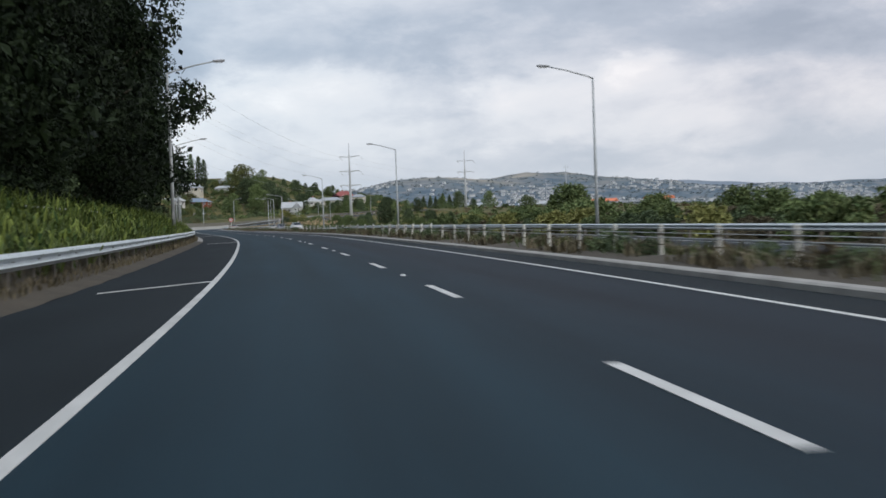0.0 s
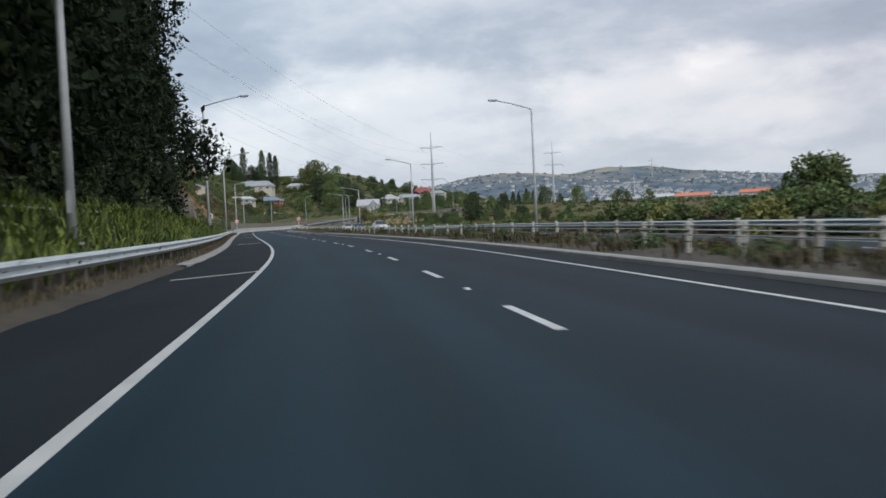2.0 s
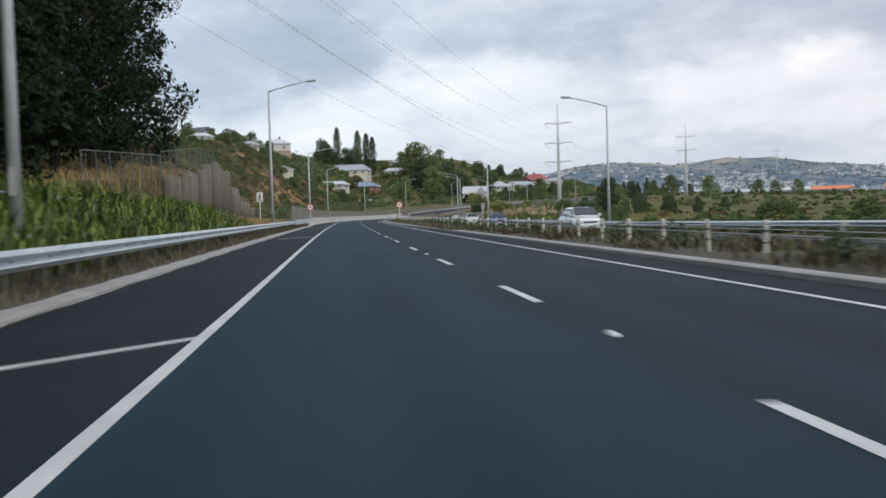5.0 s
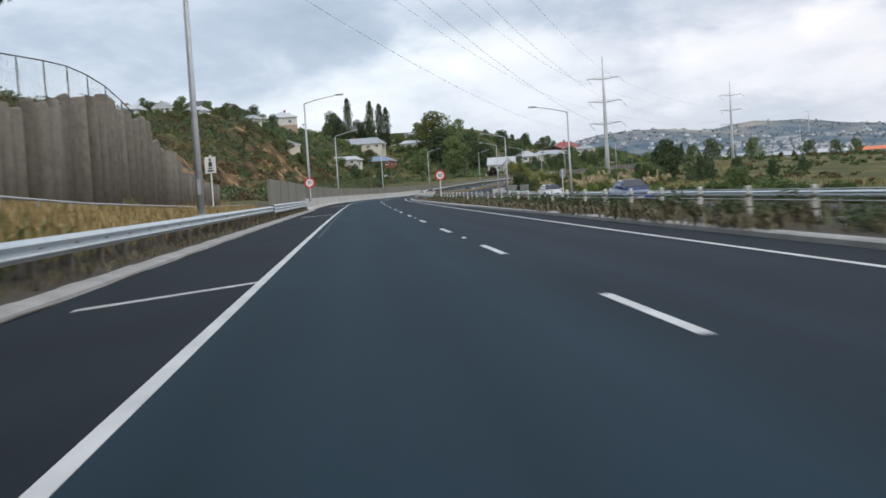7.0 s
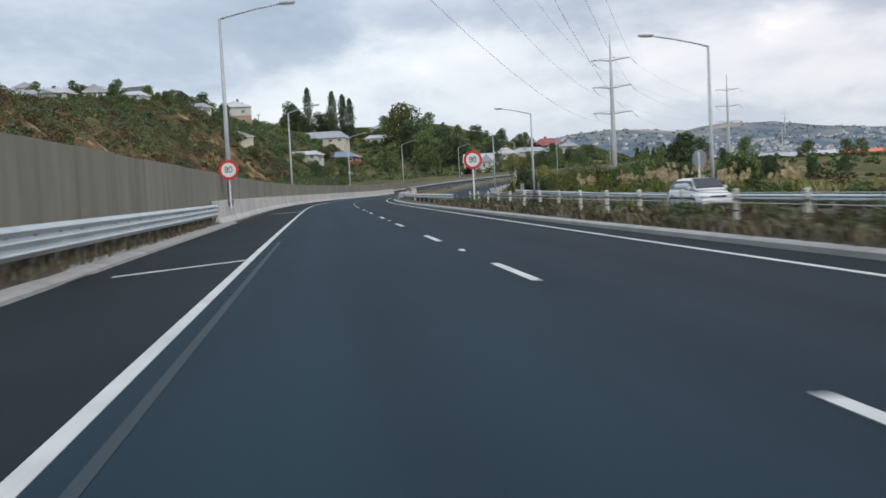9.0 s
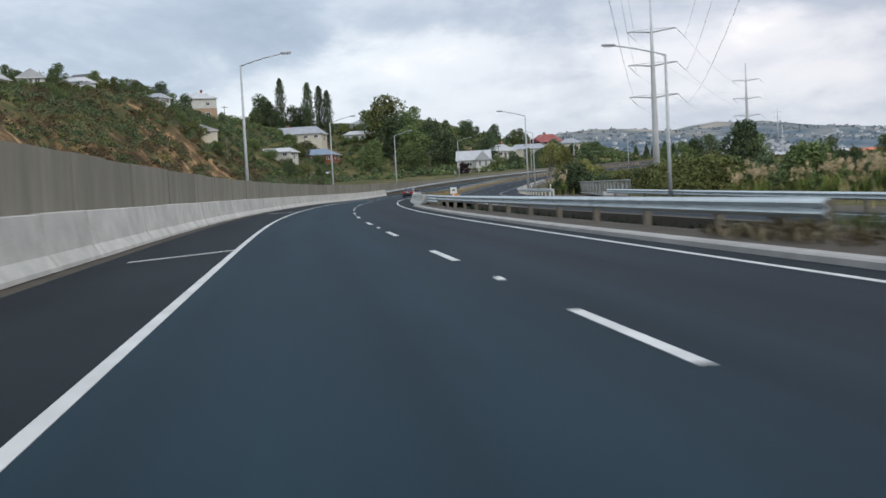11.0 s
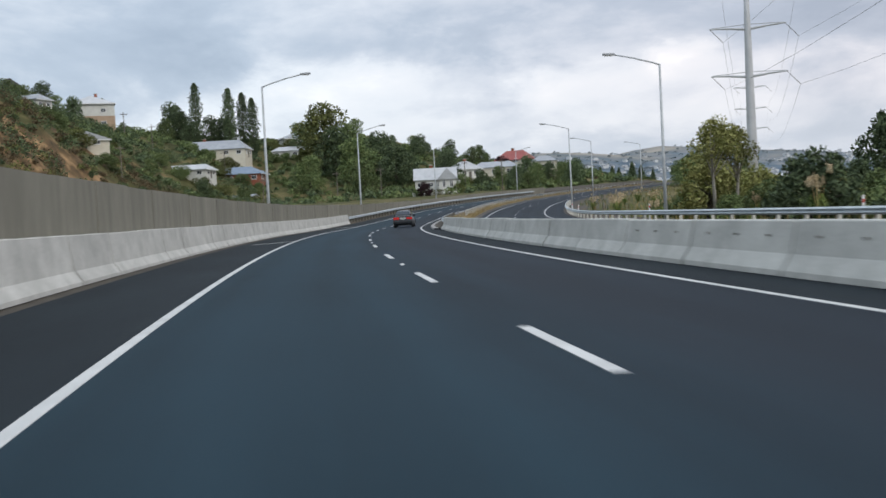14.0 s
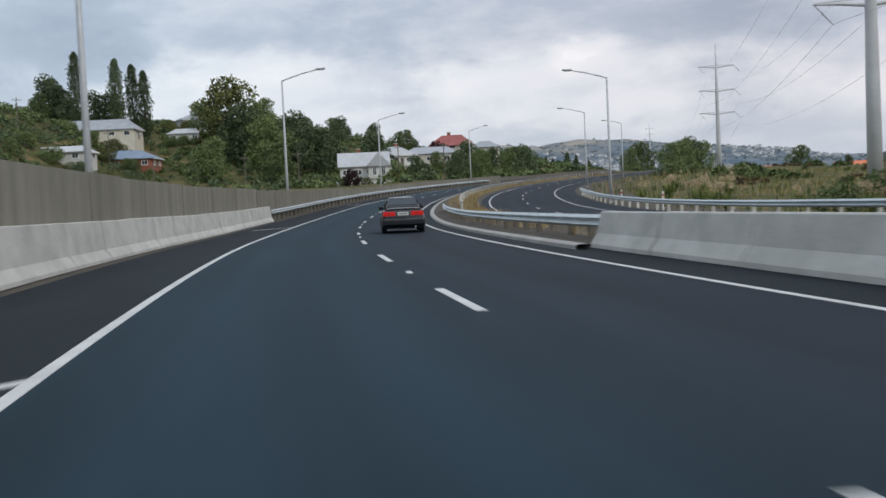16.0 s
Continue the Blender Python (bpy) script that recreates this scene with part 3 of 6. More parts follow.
structure("worn_line", sweep([(3.53, 0.004), (3.45, 0.004)], 182, 224, 2.0), WORN_LINE, "faint scrubbed-off old lane line on the asphalt", "road marking")


def road_stud():
    bm = bmesh.new()
    box(bm, -0.05, 0.05, -0.16, 0.16, 0.0, 0.022)
    for v in bm.verts:
        if v.co.z > 0.01:
            v.co.x *= 0.6
            v.co.y *= 0.7
    return mesh_of("road_stud", bm, PAINT)


STUD = road_stud()
for k in range(-2, 29):
    ob = part("road_stud", STUD, None)
    ob.matrix_basis = stand(16.5 + 20 * k, 0, 0, 0)
    tagged(ob, "small white raised road stud between lane dashes", "road stud", "road studs")

# ---- kerbs and verges ----
swept("kerb", [(6.28, -0.05), (6.30, 0.035), (6.42, 0.06), (6.85, 0.08), (7.0, 0.08), (7.0, -0.1)], 74, 246, CONCRETE_OLD)
tagged(bpy.data.objects["kerb"], "pale weathered concrete kerb and gutter strip", "kerb", kind="structure")
structure("verge", sweep(lambda s: [(6.25, -0.02 + 0.02 * math.sin(s)), (6.6, 0.05), (7.0, 0.16 + 0.03 * math.sin(s * 1.7)), (7.5, 0.16 + (0.39 + 0.12 * math.sin(s * 0.9)) * bank_fall(s)), (8.6, 0.16 + 0.84 * bank_fall(s)), (10.6, 0.16 + 1.59 * bank_fall(s)), (13.0, 0.16 + 1.94 * bank_fall(s))], -60, 216, 1.0), SOIL, "earth verge with dead leaves and tufts", "verge", smooth=True)
structure("verge", sweep([(6.3, -0.03), (7.3, 0.0), (7.5, 0.35), (10.0, 0.9), (13.5, 0.95)], 216, S_END, 2.0), SOIL, "earth strip behind the wall", "verge")
structure("verge", sweep(lambda s: [(-17.5, opp(s) - 0.02), (-18.4, opp(s) - 0.05 + 0.05 * math.sin(s)), (-20, opp(s) - 0.12), (-23.5, opp(s) - 0.25)], -60, S_END, 1.5), SOIL, "earth verge beyond the oncoming lanes", "verge", smooth=True)
def kerb_d(s):
    """The median kerb's face draws nearer before the bridges."""
    return float(np.interp(s, [190, 225, 270, 316], [-4.42, -4.02, -3.80, -4.0]))


def median_kerb(s):
    k = kerb_d(s)
    return [(k + 0.02, -0.05), (k, 0.075), (k - 0.06, 0.10), (k - 0.27, 0.105), (k - 0.29, 0.0)]


def median_soil(s):
    k = kerb_d(s)
    return [(k - (0.62 if 314 < s < 382 else 0.28), 0.08), (k - 0.75, 0.14 + 0.04 * math.sin(s * 1.3)), (-6.4, 0.14 + 0.05 * math.sin(s * 0.8 + 1)), (-7.4, 0.06), (-8.05, opp(s, -8.05) - 0.01)]


for a, b in ((-60, 315), (381, S_END)):
    structure("kerb", sweep(median_kerb, a, b, 1.5), CONCRETE_OLD, "pale concrete median kerb, slightly stained", "kerb")
for a, b in ((-60, 262), (315, S_END)):
    structure("median", sweep(median_soil, a, b, 1.0), SOIL, "planted soil strip between the carriageways", "median", smooth=True)
# Soil colour on these concrete beams stands in for shade under the rail
structure("bridge_edge", sweep([(-4.08, 0.10), (-5.2, 0.09), (-5.25, -0.9), (-4.6, -0.9)], 262, 315, 3.0), SOIL, "concrete edge beam over the gap between bridges, darkened as shade", "bridge edge")
structure("bridge_edge", sweep([(-8.6, -0.8), (-7.95, -0.8), (-7.95, 0.0), (-8.3, 0.0)], 262, 315, 3.0), SOIL, "concrete edge beam of the oncoming bridge, darkened as shade", "bridge edge")


# ---- steel beam rails ----
def w_profile(d, top, waves_=2, deep=0.08, high=0.31):
    """A corrugated beam's section: (d, z) pairs, face towards smaller d."""
    pts = []
    n = 6 * waves_
    for i in range(n + 1):
        u = i / n
        pts.append((d - deep * (0.5 - 0.5 * math.cos(2 * math.pi * waves_ * u)), top - high * u))
    back = [(a + 0.02, z) for a, z in reversed(pts)]
    return pts + back


def beam_rail(name, label, s0, s1, d, top, side=1, waves_=2, high=0.31, panel=4.0, spacing=2.0, post_mat=POST_TIMBER, group="", drop=0.0):
    """A rail of overlapping panels on posts. side: 1 if the posts stand at larger d than the beam's face."""
    rail = thing(name, label, "guardrail", group, at=None)
    n = max(1, round((s1 - s0) / panel))
    for i in range(n):
        a, b = s0 + (s1 - s0) * i / n, s0 + (s1 - s0) * (i + 1) / n + 0.15
        sect = w_profile(d, top, waves_, 0.08, high)
        shape = lambda t: [((d + side * (q - d)) + (0.006 * (i % 2)), z + (opp(t) if drop else 0.0)) for q, z in sect]
        part("rail_panel", sweep(shape, a, b, 2.2, closed=True, caps=True), STEEL, rail)
    count = int((s1 - s0) / spacing)
    for i in range(count + 1):
        s = s0 + 0.3 + i * spacing
        low = opp(s) if drop else 0.0
        m = stand(s, d + side * 0.16, low)
        part("post", box(bmesh.new(), -0.075, 0.075, -0.075, 0.075, -0.35, top - 0.03, 0.01, m), post_mat, rail)
        part("spacer", box(bmesh.new(), -0.06, 0.06, -0.06, 0.06, top - 0.27, top - 0.06, 0.0, stand(s, d + side * 0.05, low)), post_mat, rail)
    return rail


beam_rail("guardrail", "long galvanised corrugated guardrail on timber posts beside the shoulder", -34, 210, 6.95, 0.80)
beam_rail("guardrail", "doubled galvanised guardrail running up to the concrete barrier", 210, 243.5, 6.9, 0.88, 1, 3, 0.50, 4.2, 1.6)
beam_rail("guardrail", "galvanised guardrail along the climbing bend", 431.5, 560, 6.9, 0.80)
beam_rail("guardrail", "galvanised median guardrail over the gap between bridges", 258, 306, -5.05, 0.72, -1, 2, 0.31, 4.0, 4.0)
beam_rail("guardrail", "deep galvanised rail section joined to the concrete barrier", 306, 315.3, -5.0, 0.74, -1, 3, 0.50, 4.6, 1.5)
beam_rail("guardrail", "galvanised median guardrail on the bend", 381.5, 432, -4.95, 0.68, -1)
beam_rail("guardrail", "galvanised guardrail beyond the oncoming carriageway", -20, 318, -18.05, 0.72, -1, 2, 0.31, 6.2, 4.0, drop=1.0)
beam_rail("guardrail", "galvanised guardrail along the outside of the oncoming bend", 343, 470, -17.9, 0.70, -1, 2, 0.31, 6.0, 3.0, post_mat=POST_WHITE, drop=1.0)


# ---- concrete barriers ----
def barrier_block(s0, s1, d, high, side):
    """A safety-shape block; side: which way its face looks (1: towards smaller d)."""
    shape = [(-0.06, 0.0), (-0.05, 0.08), (0.10, 0.30), (0.20, high - 0.02), (0.22, high), (0.36, high), (0.38, high - 0.02), (0.42, 0.0)]
    prof = [(d + side * a, z) for a, z in shape]
    return sweep(prof, s0, s1, 1.4, closed=True, caps=True)


def barrier(label, s0, s1, d, high, side, block=4.0, holes_to=0.0):
    wall = thing("concrete_barrier", label, "barrier")
    n = round((s1 - s0) / block)
    step = (s1 - s0) / n
    for i in range(n):
        gap = 0.022 + 0.02 * ((i * 7) % 3) / 2
        piece = part("barrier_block", barrier_block(s0 + i * step + gap, s0 + (i + 1) * step - gap, d + 0.008 * ((i * 5) % 3), high + 0.006 * ((i * 3) % 4), side), CONCRETE, wall)
        if s0 + i * step < holes_to:
            for f in (0.2, 0.5, 0.8):
                at = stand(s0 + (i + f) * step, d + side * 0.155, high * 0.72)
                part("lifting_hole", box(bmesh.new(), -0.045, 0.045, -0.02, 0.02, -0.018, 0.018, 0, at), POST_TIMBER, piece, "dark lifting hole")
    return wall


barrier("pale grey precast concrete barrier beside the shoulder", 243.5, 431.5, 6.72, 1.04, 1)
barrier("grey precast concrete median barrier with open joints", 315.3, 381.5, -4.52, 0.76, -1, holes_to=334.0)


# ---- noise wall ----
def noise_wall():
    wall = thing("noise_wall", "tall weathered grey-brown panel wall behind the barrier", "wall")
    n, s0, s1 = 89, 211.5, 568.0
    step = (s1 - s0) / n
    for i in range(n):
        a, b = s0 + i * step, s0 + (i + 1) * step - 0.03
        top = 2.30 + 0.015 * ((i * 7) % 3)
        if a > 420:
            top -= 0.9 * min(1.0, (a - 420) / 60)
        off = 7.17 + 0.02 * (i % 2)
        part("wall_panel", sweep([(off, -0.3), (off, top), (off + 0.12, top), (off + 0.12, -0.3)], a, b, 2.0, closed=True, caps=True), WALL_TIMBER, wall)
    return wall


noise_wall()


# ---- median wire rope fences ----
def post_mesh(r0, z0, z1, mat):
    return mesh_of("post", tubed([(0, 0, z0), (0, 0, z1 - 0.03), (0, 0, z1)], [r0, r0 * 0.95, r0 * 0.7], 8), mat)


POST = post_mesh(0.058, -0.2, 0.74, POST_WHITE)
BAND = post_mesh(0.062, 0.50, 0.60, POST_TIMBER)
CAP = post_mesh(0.062, 0.28, 0.34, POST_TIMBER)


def rope_fence(label, s0, s1, line, spacing, base=0.08):
    """Stout pale posts that carry thin steel ropes; line: the offset at s."""
    fence = thing("rope_fence", label, "fence", "median fences")
    n = int((s1 - s0) / spacing)
    for i in range(n + 1):
        s = s0 + i * spacing
        ob = part("post", POST, None, fence)
        ob.matrix_basis = stand(s, line(s), base, 37 * i) @ pose(0, 0, 0, 1.5 * math.sin(i * 2.1), 1.5 * math.cos(i * 1.3), 0)
        part("band", BAND, None, ob)
        part("band", CAP, None, ob)
    for z in (0.46, 0.56, 0.66):
        part("rope", tubed([on(s0 + i * spacing, line(s0 + i * spacing) + 0.085, base + z) for i in range(n + 1)], 0.009, 4), STEEL_DULL, fence)
    return fence


rope_fence("pale posts with thin steel ropes along the median planting", -33.8, 68, lambda s: -5.75, 3.0)
rope_fence("pale posts with thin steel ropes crossing the median", 57.5, 258, lambda s: float(np.interp(s, [72, 104], [-7.6, -5.75])), 3.15)
rope_fence("row of short pale posts with ropes round the far bend", 434, 600, lambda s: -6.3, 2.4)


# ---- street lamps ----
def street_lamp(high=10.0, arm=3.0):
    """A tapered octagonal pole with an upswept arm towards +x and a flat lantern."""
    lamp = thing("street_lamp", "tall galvanised lamp post with an upswept arm and flat lantern", "street lamp", "street lamps")
    bm = tubed([(0, 0, -0.3), (0, 0, 3), (0, 0, high)], [0.125, 0.108, 0.065], 8)
    part("pole", bm, STEEL_DULL, lamp, smooth=True)
    part("base_plate", boxed(-0.22, 0.22, -0.22, 0.22, -0.02, 0.04, 0.01), STEEL_DULL, lamp)
    part("arm", tubed([(0, 0, high - 0.05), (0.4, 0, high + 0.10), (arm * 0.6, 0, high + 0.48), (arm, 0, high + 0.72)], [0.055, 0.05, 0.045, 0.04], 8), STEEL_DULL, lamp, smooth=True)
    part("hatch", boxed(-0.06, 0.06, -0.135, -0.11, 0.7, 1.2, 0.004), LAMP_GREY, lamp, "small service hatch")
    bm = boxed(arm - 0.15, arm + 0.62, -0.13, 0.13, high + 0.66, high + 0.80, 0.03)
    for v in bm.verts:
        if v.co.x > arm + 0.3:
            v.co.y *= 0.7
            v.co.z += 0.03
    lantern = part("lantern", bm, LAMP_GREY, lamp, "grey lantern housing")
    part("lens", boxed(arm - 0.02, arm + 0.5, -0.09, 0.09, high + 0.64, high + 0.665), LENS, lantern)
    return lamp


LAMP = street_lamp()
LAMP.matrix_basis = stand(64.5, 7.75, 0.95, 0)
for s, d, z, k in ((-2, 7.75, 0.9, 1), (126, 7.95, 0.95, 1.0), (188, 7.5, 0.75, 1.0), (249.4, 6.8, 1.03, 0.865), (319.5, 7.5, 0.4, 1.01), (391, 7.9, 0.4, 1.06), (446, 7.9, 0.2, 1.08), (497, 7.9, 0.0, 1.0), (552, 7.9, 0.0, 1)):
    copy_thing(LAMP, stand(s, d, z, 0) @ Matrix.Diagonal((1, 1, k, 1)))
for s, d, k in ((59, -18.6, 1.0), (124, -18.5, 1.02), (188, -18.6, 0.98), (249.8, -17.4, 0.83), (302, -17.9, 0.84), (379.5, -18.8, 1.0), (446.5, -18.7, 1.02), (505, -18.7, 1.0), (560, -18.7, 1)):
    copy_thing(LAMP, stand(s, d, opp(s) - 0.05, 180) @ Matrix.Diagonal((1, 1, k, 1)))


# ---- plants ----
def leaf_cards(rng, centres, sizes, droop=0.0, narrow=0.55):
    """Rhombic leaves with a fold, one at each centre."""
    n = len(centres)
    a = rng.normal(size=(n, 3))
    a[:, 2] -= droop
    a /= np.linalg.norm(a, axis=1)[:, None]
    b = np.cross(a, rng.normal(size=(n, 3)))
    b /= np.linalg.norm(b, axis=1)[:, None]
    size = np.asarray(sizes)[:, None]
    fold = np.cross(a, b) * size * 0.18
    v = np.stack([centres - a * size, centres + b * size * narrow + fold, centres + a * size, centres - b * size * narrow + fold], 1).reshape(-1, 3)
    k = np.arange(n)[:, None] * 4
    return v, np.concatenate([k + np.array([[0, 1, 2]]), k + np.array([[0, 2, 3]])])


def lobes_of(rng, high, wide, count, bottom=0.25, cone=0.0):
    """Centres and radii of the clumps that make an uneven crown."""
    out = []
    for i in range(count):
        u = bottom + (1 - bottom) * (i + rng.random()) / count
        reach = wide * (1 - cone * u) * math.sin(math.pi * min(1.0, 0.18 + 0.8 * u) ** 0.9) ** 0.7
        t = i * 2.4 + rng.random()
        r = reach * (0.35 + 0.65 * rng.random())
        out.append((np.array([r * math.cos(t), r * math.sin(t), u * high * 0.93]), wide * (0.30 + 0.22 * rng.random())))
    return out


def crown_points(rng, lobes, leaves, outer=1.08):
    vol = np.array([r ** 2 for _, r in lobes])
    share = rng.choice(len(lobes), leaves, p=vol / vol.sum())
    dirs = rng.normal(size=(leaves, 3))
    dirs /= np.linalg.norm(dirs, axis=1)[:, None]
    dirs[:, 2] *= 0.75
    c, r = np.array([c for c, _ in lobes])[share], np.array([r for _, r in lobes])[share]
    return c + dirs * (r * rng.uniform(0.55, outer, leaves))[:, None]


def tree(name, label, seed, high, wide, leaves, size, leaf, lobes=16, bottom=0.25, cone=0.0, droop=0.3, trunk=0.25, category="tree", group="", bark=BARK, core=0, tight=False):
    rng = np.random.default_rng(seed)
    t = thing(name, label, category, group)
    ls = lobes_of(rng, high, wide, lobes, bottom, cone)
    if tight:
        ls = [(c, r * 0.62) for c, r in ls]
    bm = bmesh.new()
    lean = rng.normal(size=2) * 0.03 * high
    tube(bm, [(0, 0, -0.6), (lean[0] * 0.3, lean[1] * 0.3, high * 0.3), (lean[0], lean[1], high * 0.62), (lean[0], lean[1], high * 0.88)], [trunk * 1.25, trunk, trunk * 0.6, trunk * 0.2], 7)
    for c, r in ls[:: max(1, len(ls) // 9)]:
        z0 = max(high * 0.12, c[2] * 0.62)
        f = min(1.0, z0 / (high * 0.62))
        tube(bm, [(lean[0] * f, lean[1] * f, z0), tuple(c * np.array([0.5, 0.5, 0]) + np.array([0, 0, (z0 + c[2]) / 2])), tuple(c)], [trunk * 0.42, trunk * 0.28, trunk * 0.1], 5)
    part("trunk", bm, bark, t, smooth=True)
    pts = crown_points(rng, ls, leaves, 0.93 if tight else 1.08)
    sizes = size * rng.uniform(0.6, 1.25, leaves)
    if core:
        centre = np.array([c for c, _ in ls])[rng.integers(len(ls), size=core)]
        pts = np.concatenate([pts, centre + rng.normal(size=(core, 3)) * wide * (0.09 if tight else 0.13)])
        sizes = np.concatenate([sizes, size * rng.uniform(1.2, 1.9, core) * (1.5 if tight else 1.0)])
    v, f = leaf_cards(rng, pts, sizes, droop, 0.6 if core else 0.55)
    part("crown", raw_mesh("crown", v.tolist(), f.tolist(), leaf), None, t)
    return t


def shrub(name, label, seed, high, wide, leaves, size, leaf, group=""):
    """A bush: short stems and a low uneven crown down to the ground."""
    rng = np.random.default_rng(seed)
    t = thing(name, label, "shrub", group)
    ls = lobes_of(rng, high, wide, 9, 0.02)
    bm = bmesh.new()
    for c, r in ls[::2]:
        tube(bm, [(c[0] * 0.1, c[1] * 0.1, -0.2), tuple(c * 0.55), tuple(c)], [0.05, 0.035, 0.015], 5)
    part("stem", bm, BARK, t)
    pts = crown_points(rng, ls, leaves)
    pts[:, 2] = np.maximum(pts[:, 2], -0.1)
    v, f = leaf_cards(rng, pts, size * rng.uniform(0.6, 1.25, leaves), 0.2)
    part("crown", raw_mesh("crown", v.tolist(), f.tolist(), leaf), None, t)
    return t


def ground_at(x, y):
    return float(height(x, y)[0])


def planted(x, y, turn=0.0, k=1.0, sink=0.1):
    return pose(x, y, ground_at(x, y) - sink, 0, 0, turn) @ Matrix.Scale(k, 4)


def bank_z(d):
    return float(np.interp(d, [6.6, 7.0, 7.5, 8.6, 10.6, 13.0], [0.05, 0.16, 0.55, 1.0, 1.75, 2.1]))


rng = np.random.default_rng(7)
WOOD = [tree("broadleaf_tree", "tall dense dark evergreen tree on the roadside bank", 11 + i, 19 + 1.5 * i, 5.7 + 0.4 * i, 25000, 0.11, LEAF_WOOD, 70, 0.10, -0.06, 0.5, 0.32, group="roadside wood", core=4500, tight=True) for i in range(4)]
spots = []
for i, s in enumerate(np.arange(-14, 193, 7.2)):
    spots.append((s + rng.uniform(-1.5, 1.5), 14.9 + rng.uniform(-0.8, 1.1) + 0.5 * float(smooth01(84, 100, s)) + 4.0 * float(smooth01(132, 156, s)), 0.98 - 0.15 * float(smooth01(130, 170, s))))
for i, s in enumerate(np.arange(-6, 172, 13)):
    spots.append((s + rng.uniform(-2, 2), 24 + rng.uniform(-2, 3), 1.05))
for i, (s, d, k) in enumerate(spots):
    p = on(s, d)
    m = planted(p.x, p.y, rng.uniform(0, 360), k * rng.uniform(0.9, 1.12), 0.4)
    if i < 4:
        WOOD[i].matrix_basis = m
    else:
        copy_thing(WOOD[int(rng.integers(4))], m)
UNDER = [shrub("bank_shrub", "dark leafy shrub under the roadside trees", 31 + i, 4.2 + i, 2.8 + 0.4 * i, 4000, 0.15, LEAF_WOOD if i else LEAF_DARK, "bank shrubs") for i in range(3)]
for i, s in enumerate(np.arange(-12, 138, 3.4)):
    p = on(s + rng.uniform(-0.8, 0.8), 13.3 + rng.uniform(-0.5, 1.4))
    m = pose(p.x, p.y, 1.9, 0, 0, rng.uniform(0, 360)) @ Matrix.Scale(rng.uniform(0.75, 1.15), 4)
    if i < 3:
        UNDER[i].matrix_basis = m
    else:
        copy_thing(UNDER[int(rng.integers(3))], m)


def blades(name, label, category, mat, places, highs, wide, lean, seed, group=""):
    """Many bent blades in one mesh: grass, reeds, tufts."""
    r = np.random.default_rng(seed)
    n = len(places)
    turn = r.uniform(0, 2 * np.pi, n)
    out = np.stack([np.cos(turn), np.sin(turn), 0 * turn], 1)
    side = np.stack([-np.sin(turn), np.cos(turn), 0 * turn], 1) * (wide * r.uniform(0.6, 1.3, n))[:, None]
    h = np.asarray(highs)[:, None]
    bend = (lean * r.uniform(0.2, 1.3, n))[:, None]
    up_ = np.array([0, 0, 1.0])
    p0 = places
    p1 = places + up_ * h * 0.6 + out * h * bend * 0.35
    p2 = places + up_ * h * (1.0 - 0.35 * bend) + out * h * bend
    v = np.stack([p0 - side, p0 + side, p1 + side * 0.8, p1 - side * 0.8, p2], 1).reshape(-1, 3)
    k = np.arange(n) * 5
    faces = [q for a in k.tolist() for q in ((a, a + 1, a + 2, a + 3), (a + 3, a + 2, a + 4))]
    return tagged(new(name, raw_mesh(name, v.tolist(), faces, mat)), label, category, group, "stuff")


def strip_places(seed, count, s0, s1, d0, d1, z_of, clump=0.0):
    r = np.random.default_rng(seed)
    s, d = r.uniform(s0, s1, count), r.uniform(d0, d1, count)
    if clump:
        keep = waves(s, d * 2, clump, seed) + r.uniform(-0.5, 0.5, count) > -0.05
        s, d = s[keep], d[keep]
    t = np.interp(s, LINE_S, LINE_T)
    x, y = np.interp(s, LINE_S, LINE_X) - d * np.cos(t), np.interp(s, LINE_S, LINE_Y) - d * np.sin(t)
    z = np.array([z_of(q) for q in d])
    if z_of is bank_z:
        z = np.minimum(z, 0.16) + np.maximum(z - 0.16, 0.0) * bank_fall(s)
    z = z + rise(s)
    return np.stack([x, y, z - 0.03], 1), s, d, r


p, s, d, r = strip_places(41, 26000, -34, 168, 7.12, 11.6, bank_z, 1.7)
blades("reed_bed", "tall yellow-green reeds and flax hanging over the guardrail", "reeds", REED, p, r.uniform(0.55, 1.25, len(p)) * (0.7 + 0.35 * smooth01(7.2, 8.5, d)), 0.038, 1.05, 5)
p, s, d, r = strip_places(42, 15000, -34, 172, 7.15, 12.0, bank_z)
blades("reed_bed", "dark green reeds among the taller blades", "reeds", LEAF_MID, p, r.uniform(0.35, 0.85, len(p)), 0.026, 0.9, 6)
p, s, d, r = strip_places(43, 26000, 158, 217, 7.25, 12.5, bank_z)
blades("dry_grass", "tall dry straw-coloured grass behind the guardrail", "grass", DRY_GRASS, p, r.uniform(0.3, 0.7, len(p)) * (1.0 - 0.5 * smooth01(8.6, 9.6, d)), 0.011, 0.5, 7)
r = np.random.default_rng(78)
s, d = r.uniform(146, 236, 26000), r.uniform(12.4, 27, 26000)
t = np.interp(s, LINE_S, LINE_T)
x, y = np.interp(s, LINE_S, LINE_X) - d * np.cos(t), np.interp(s, LINE_S, LINE_Y) - d * np.sin(t)
keep = waves(x, y, 7.0, 0.4) + r.uniform(-0.5, 0.5, len(x)) > -0.35
p = np.stack([x, y, height(x, y) - 0.03], 1)[keep]
blades("dry_grass", "dry straw-coloured grass on the steep bank", "grass", DRY_GRASS, p, r.uniform(0.35, 0.95, len(p)), 0.022, 0.6, 14)
p, s, d, r = strip_places(44, 14000, -34, 243, 6.7, 7.4, bank_z)
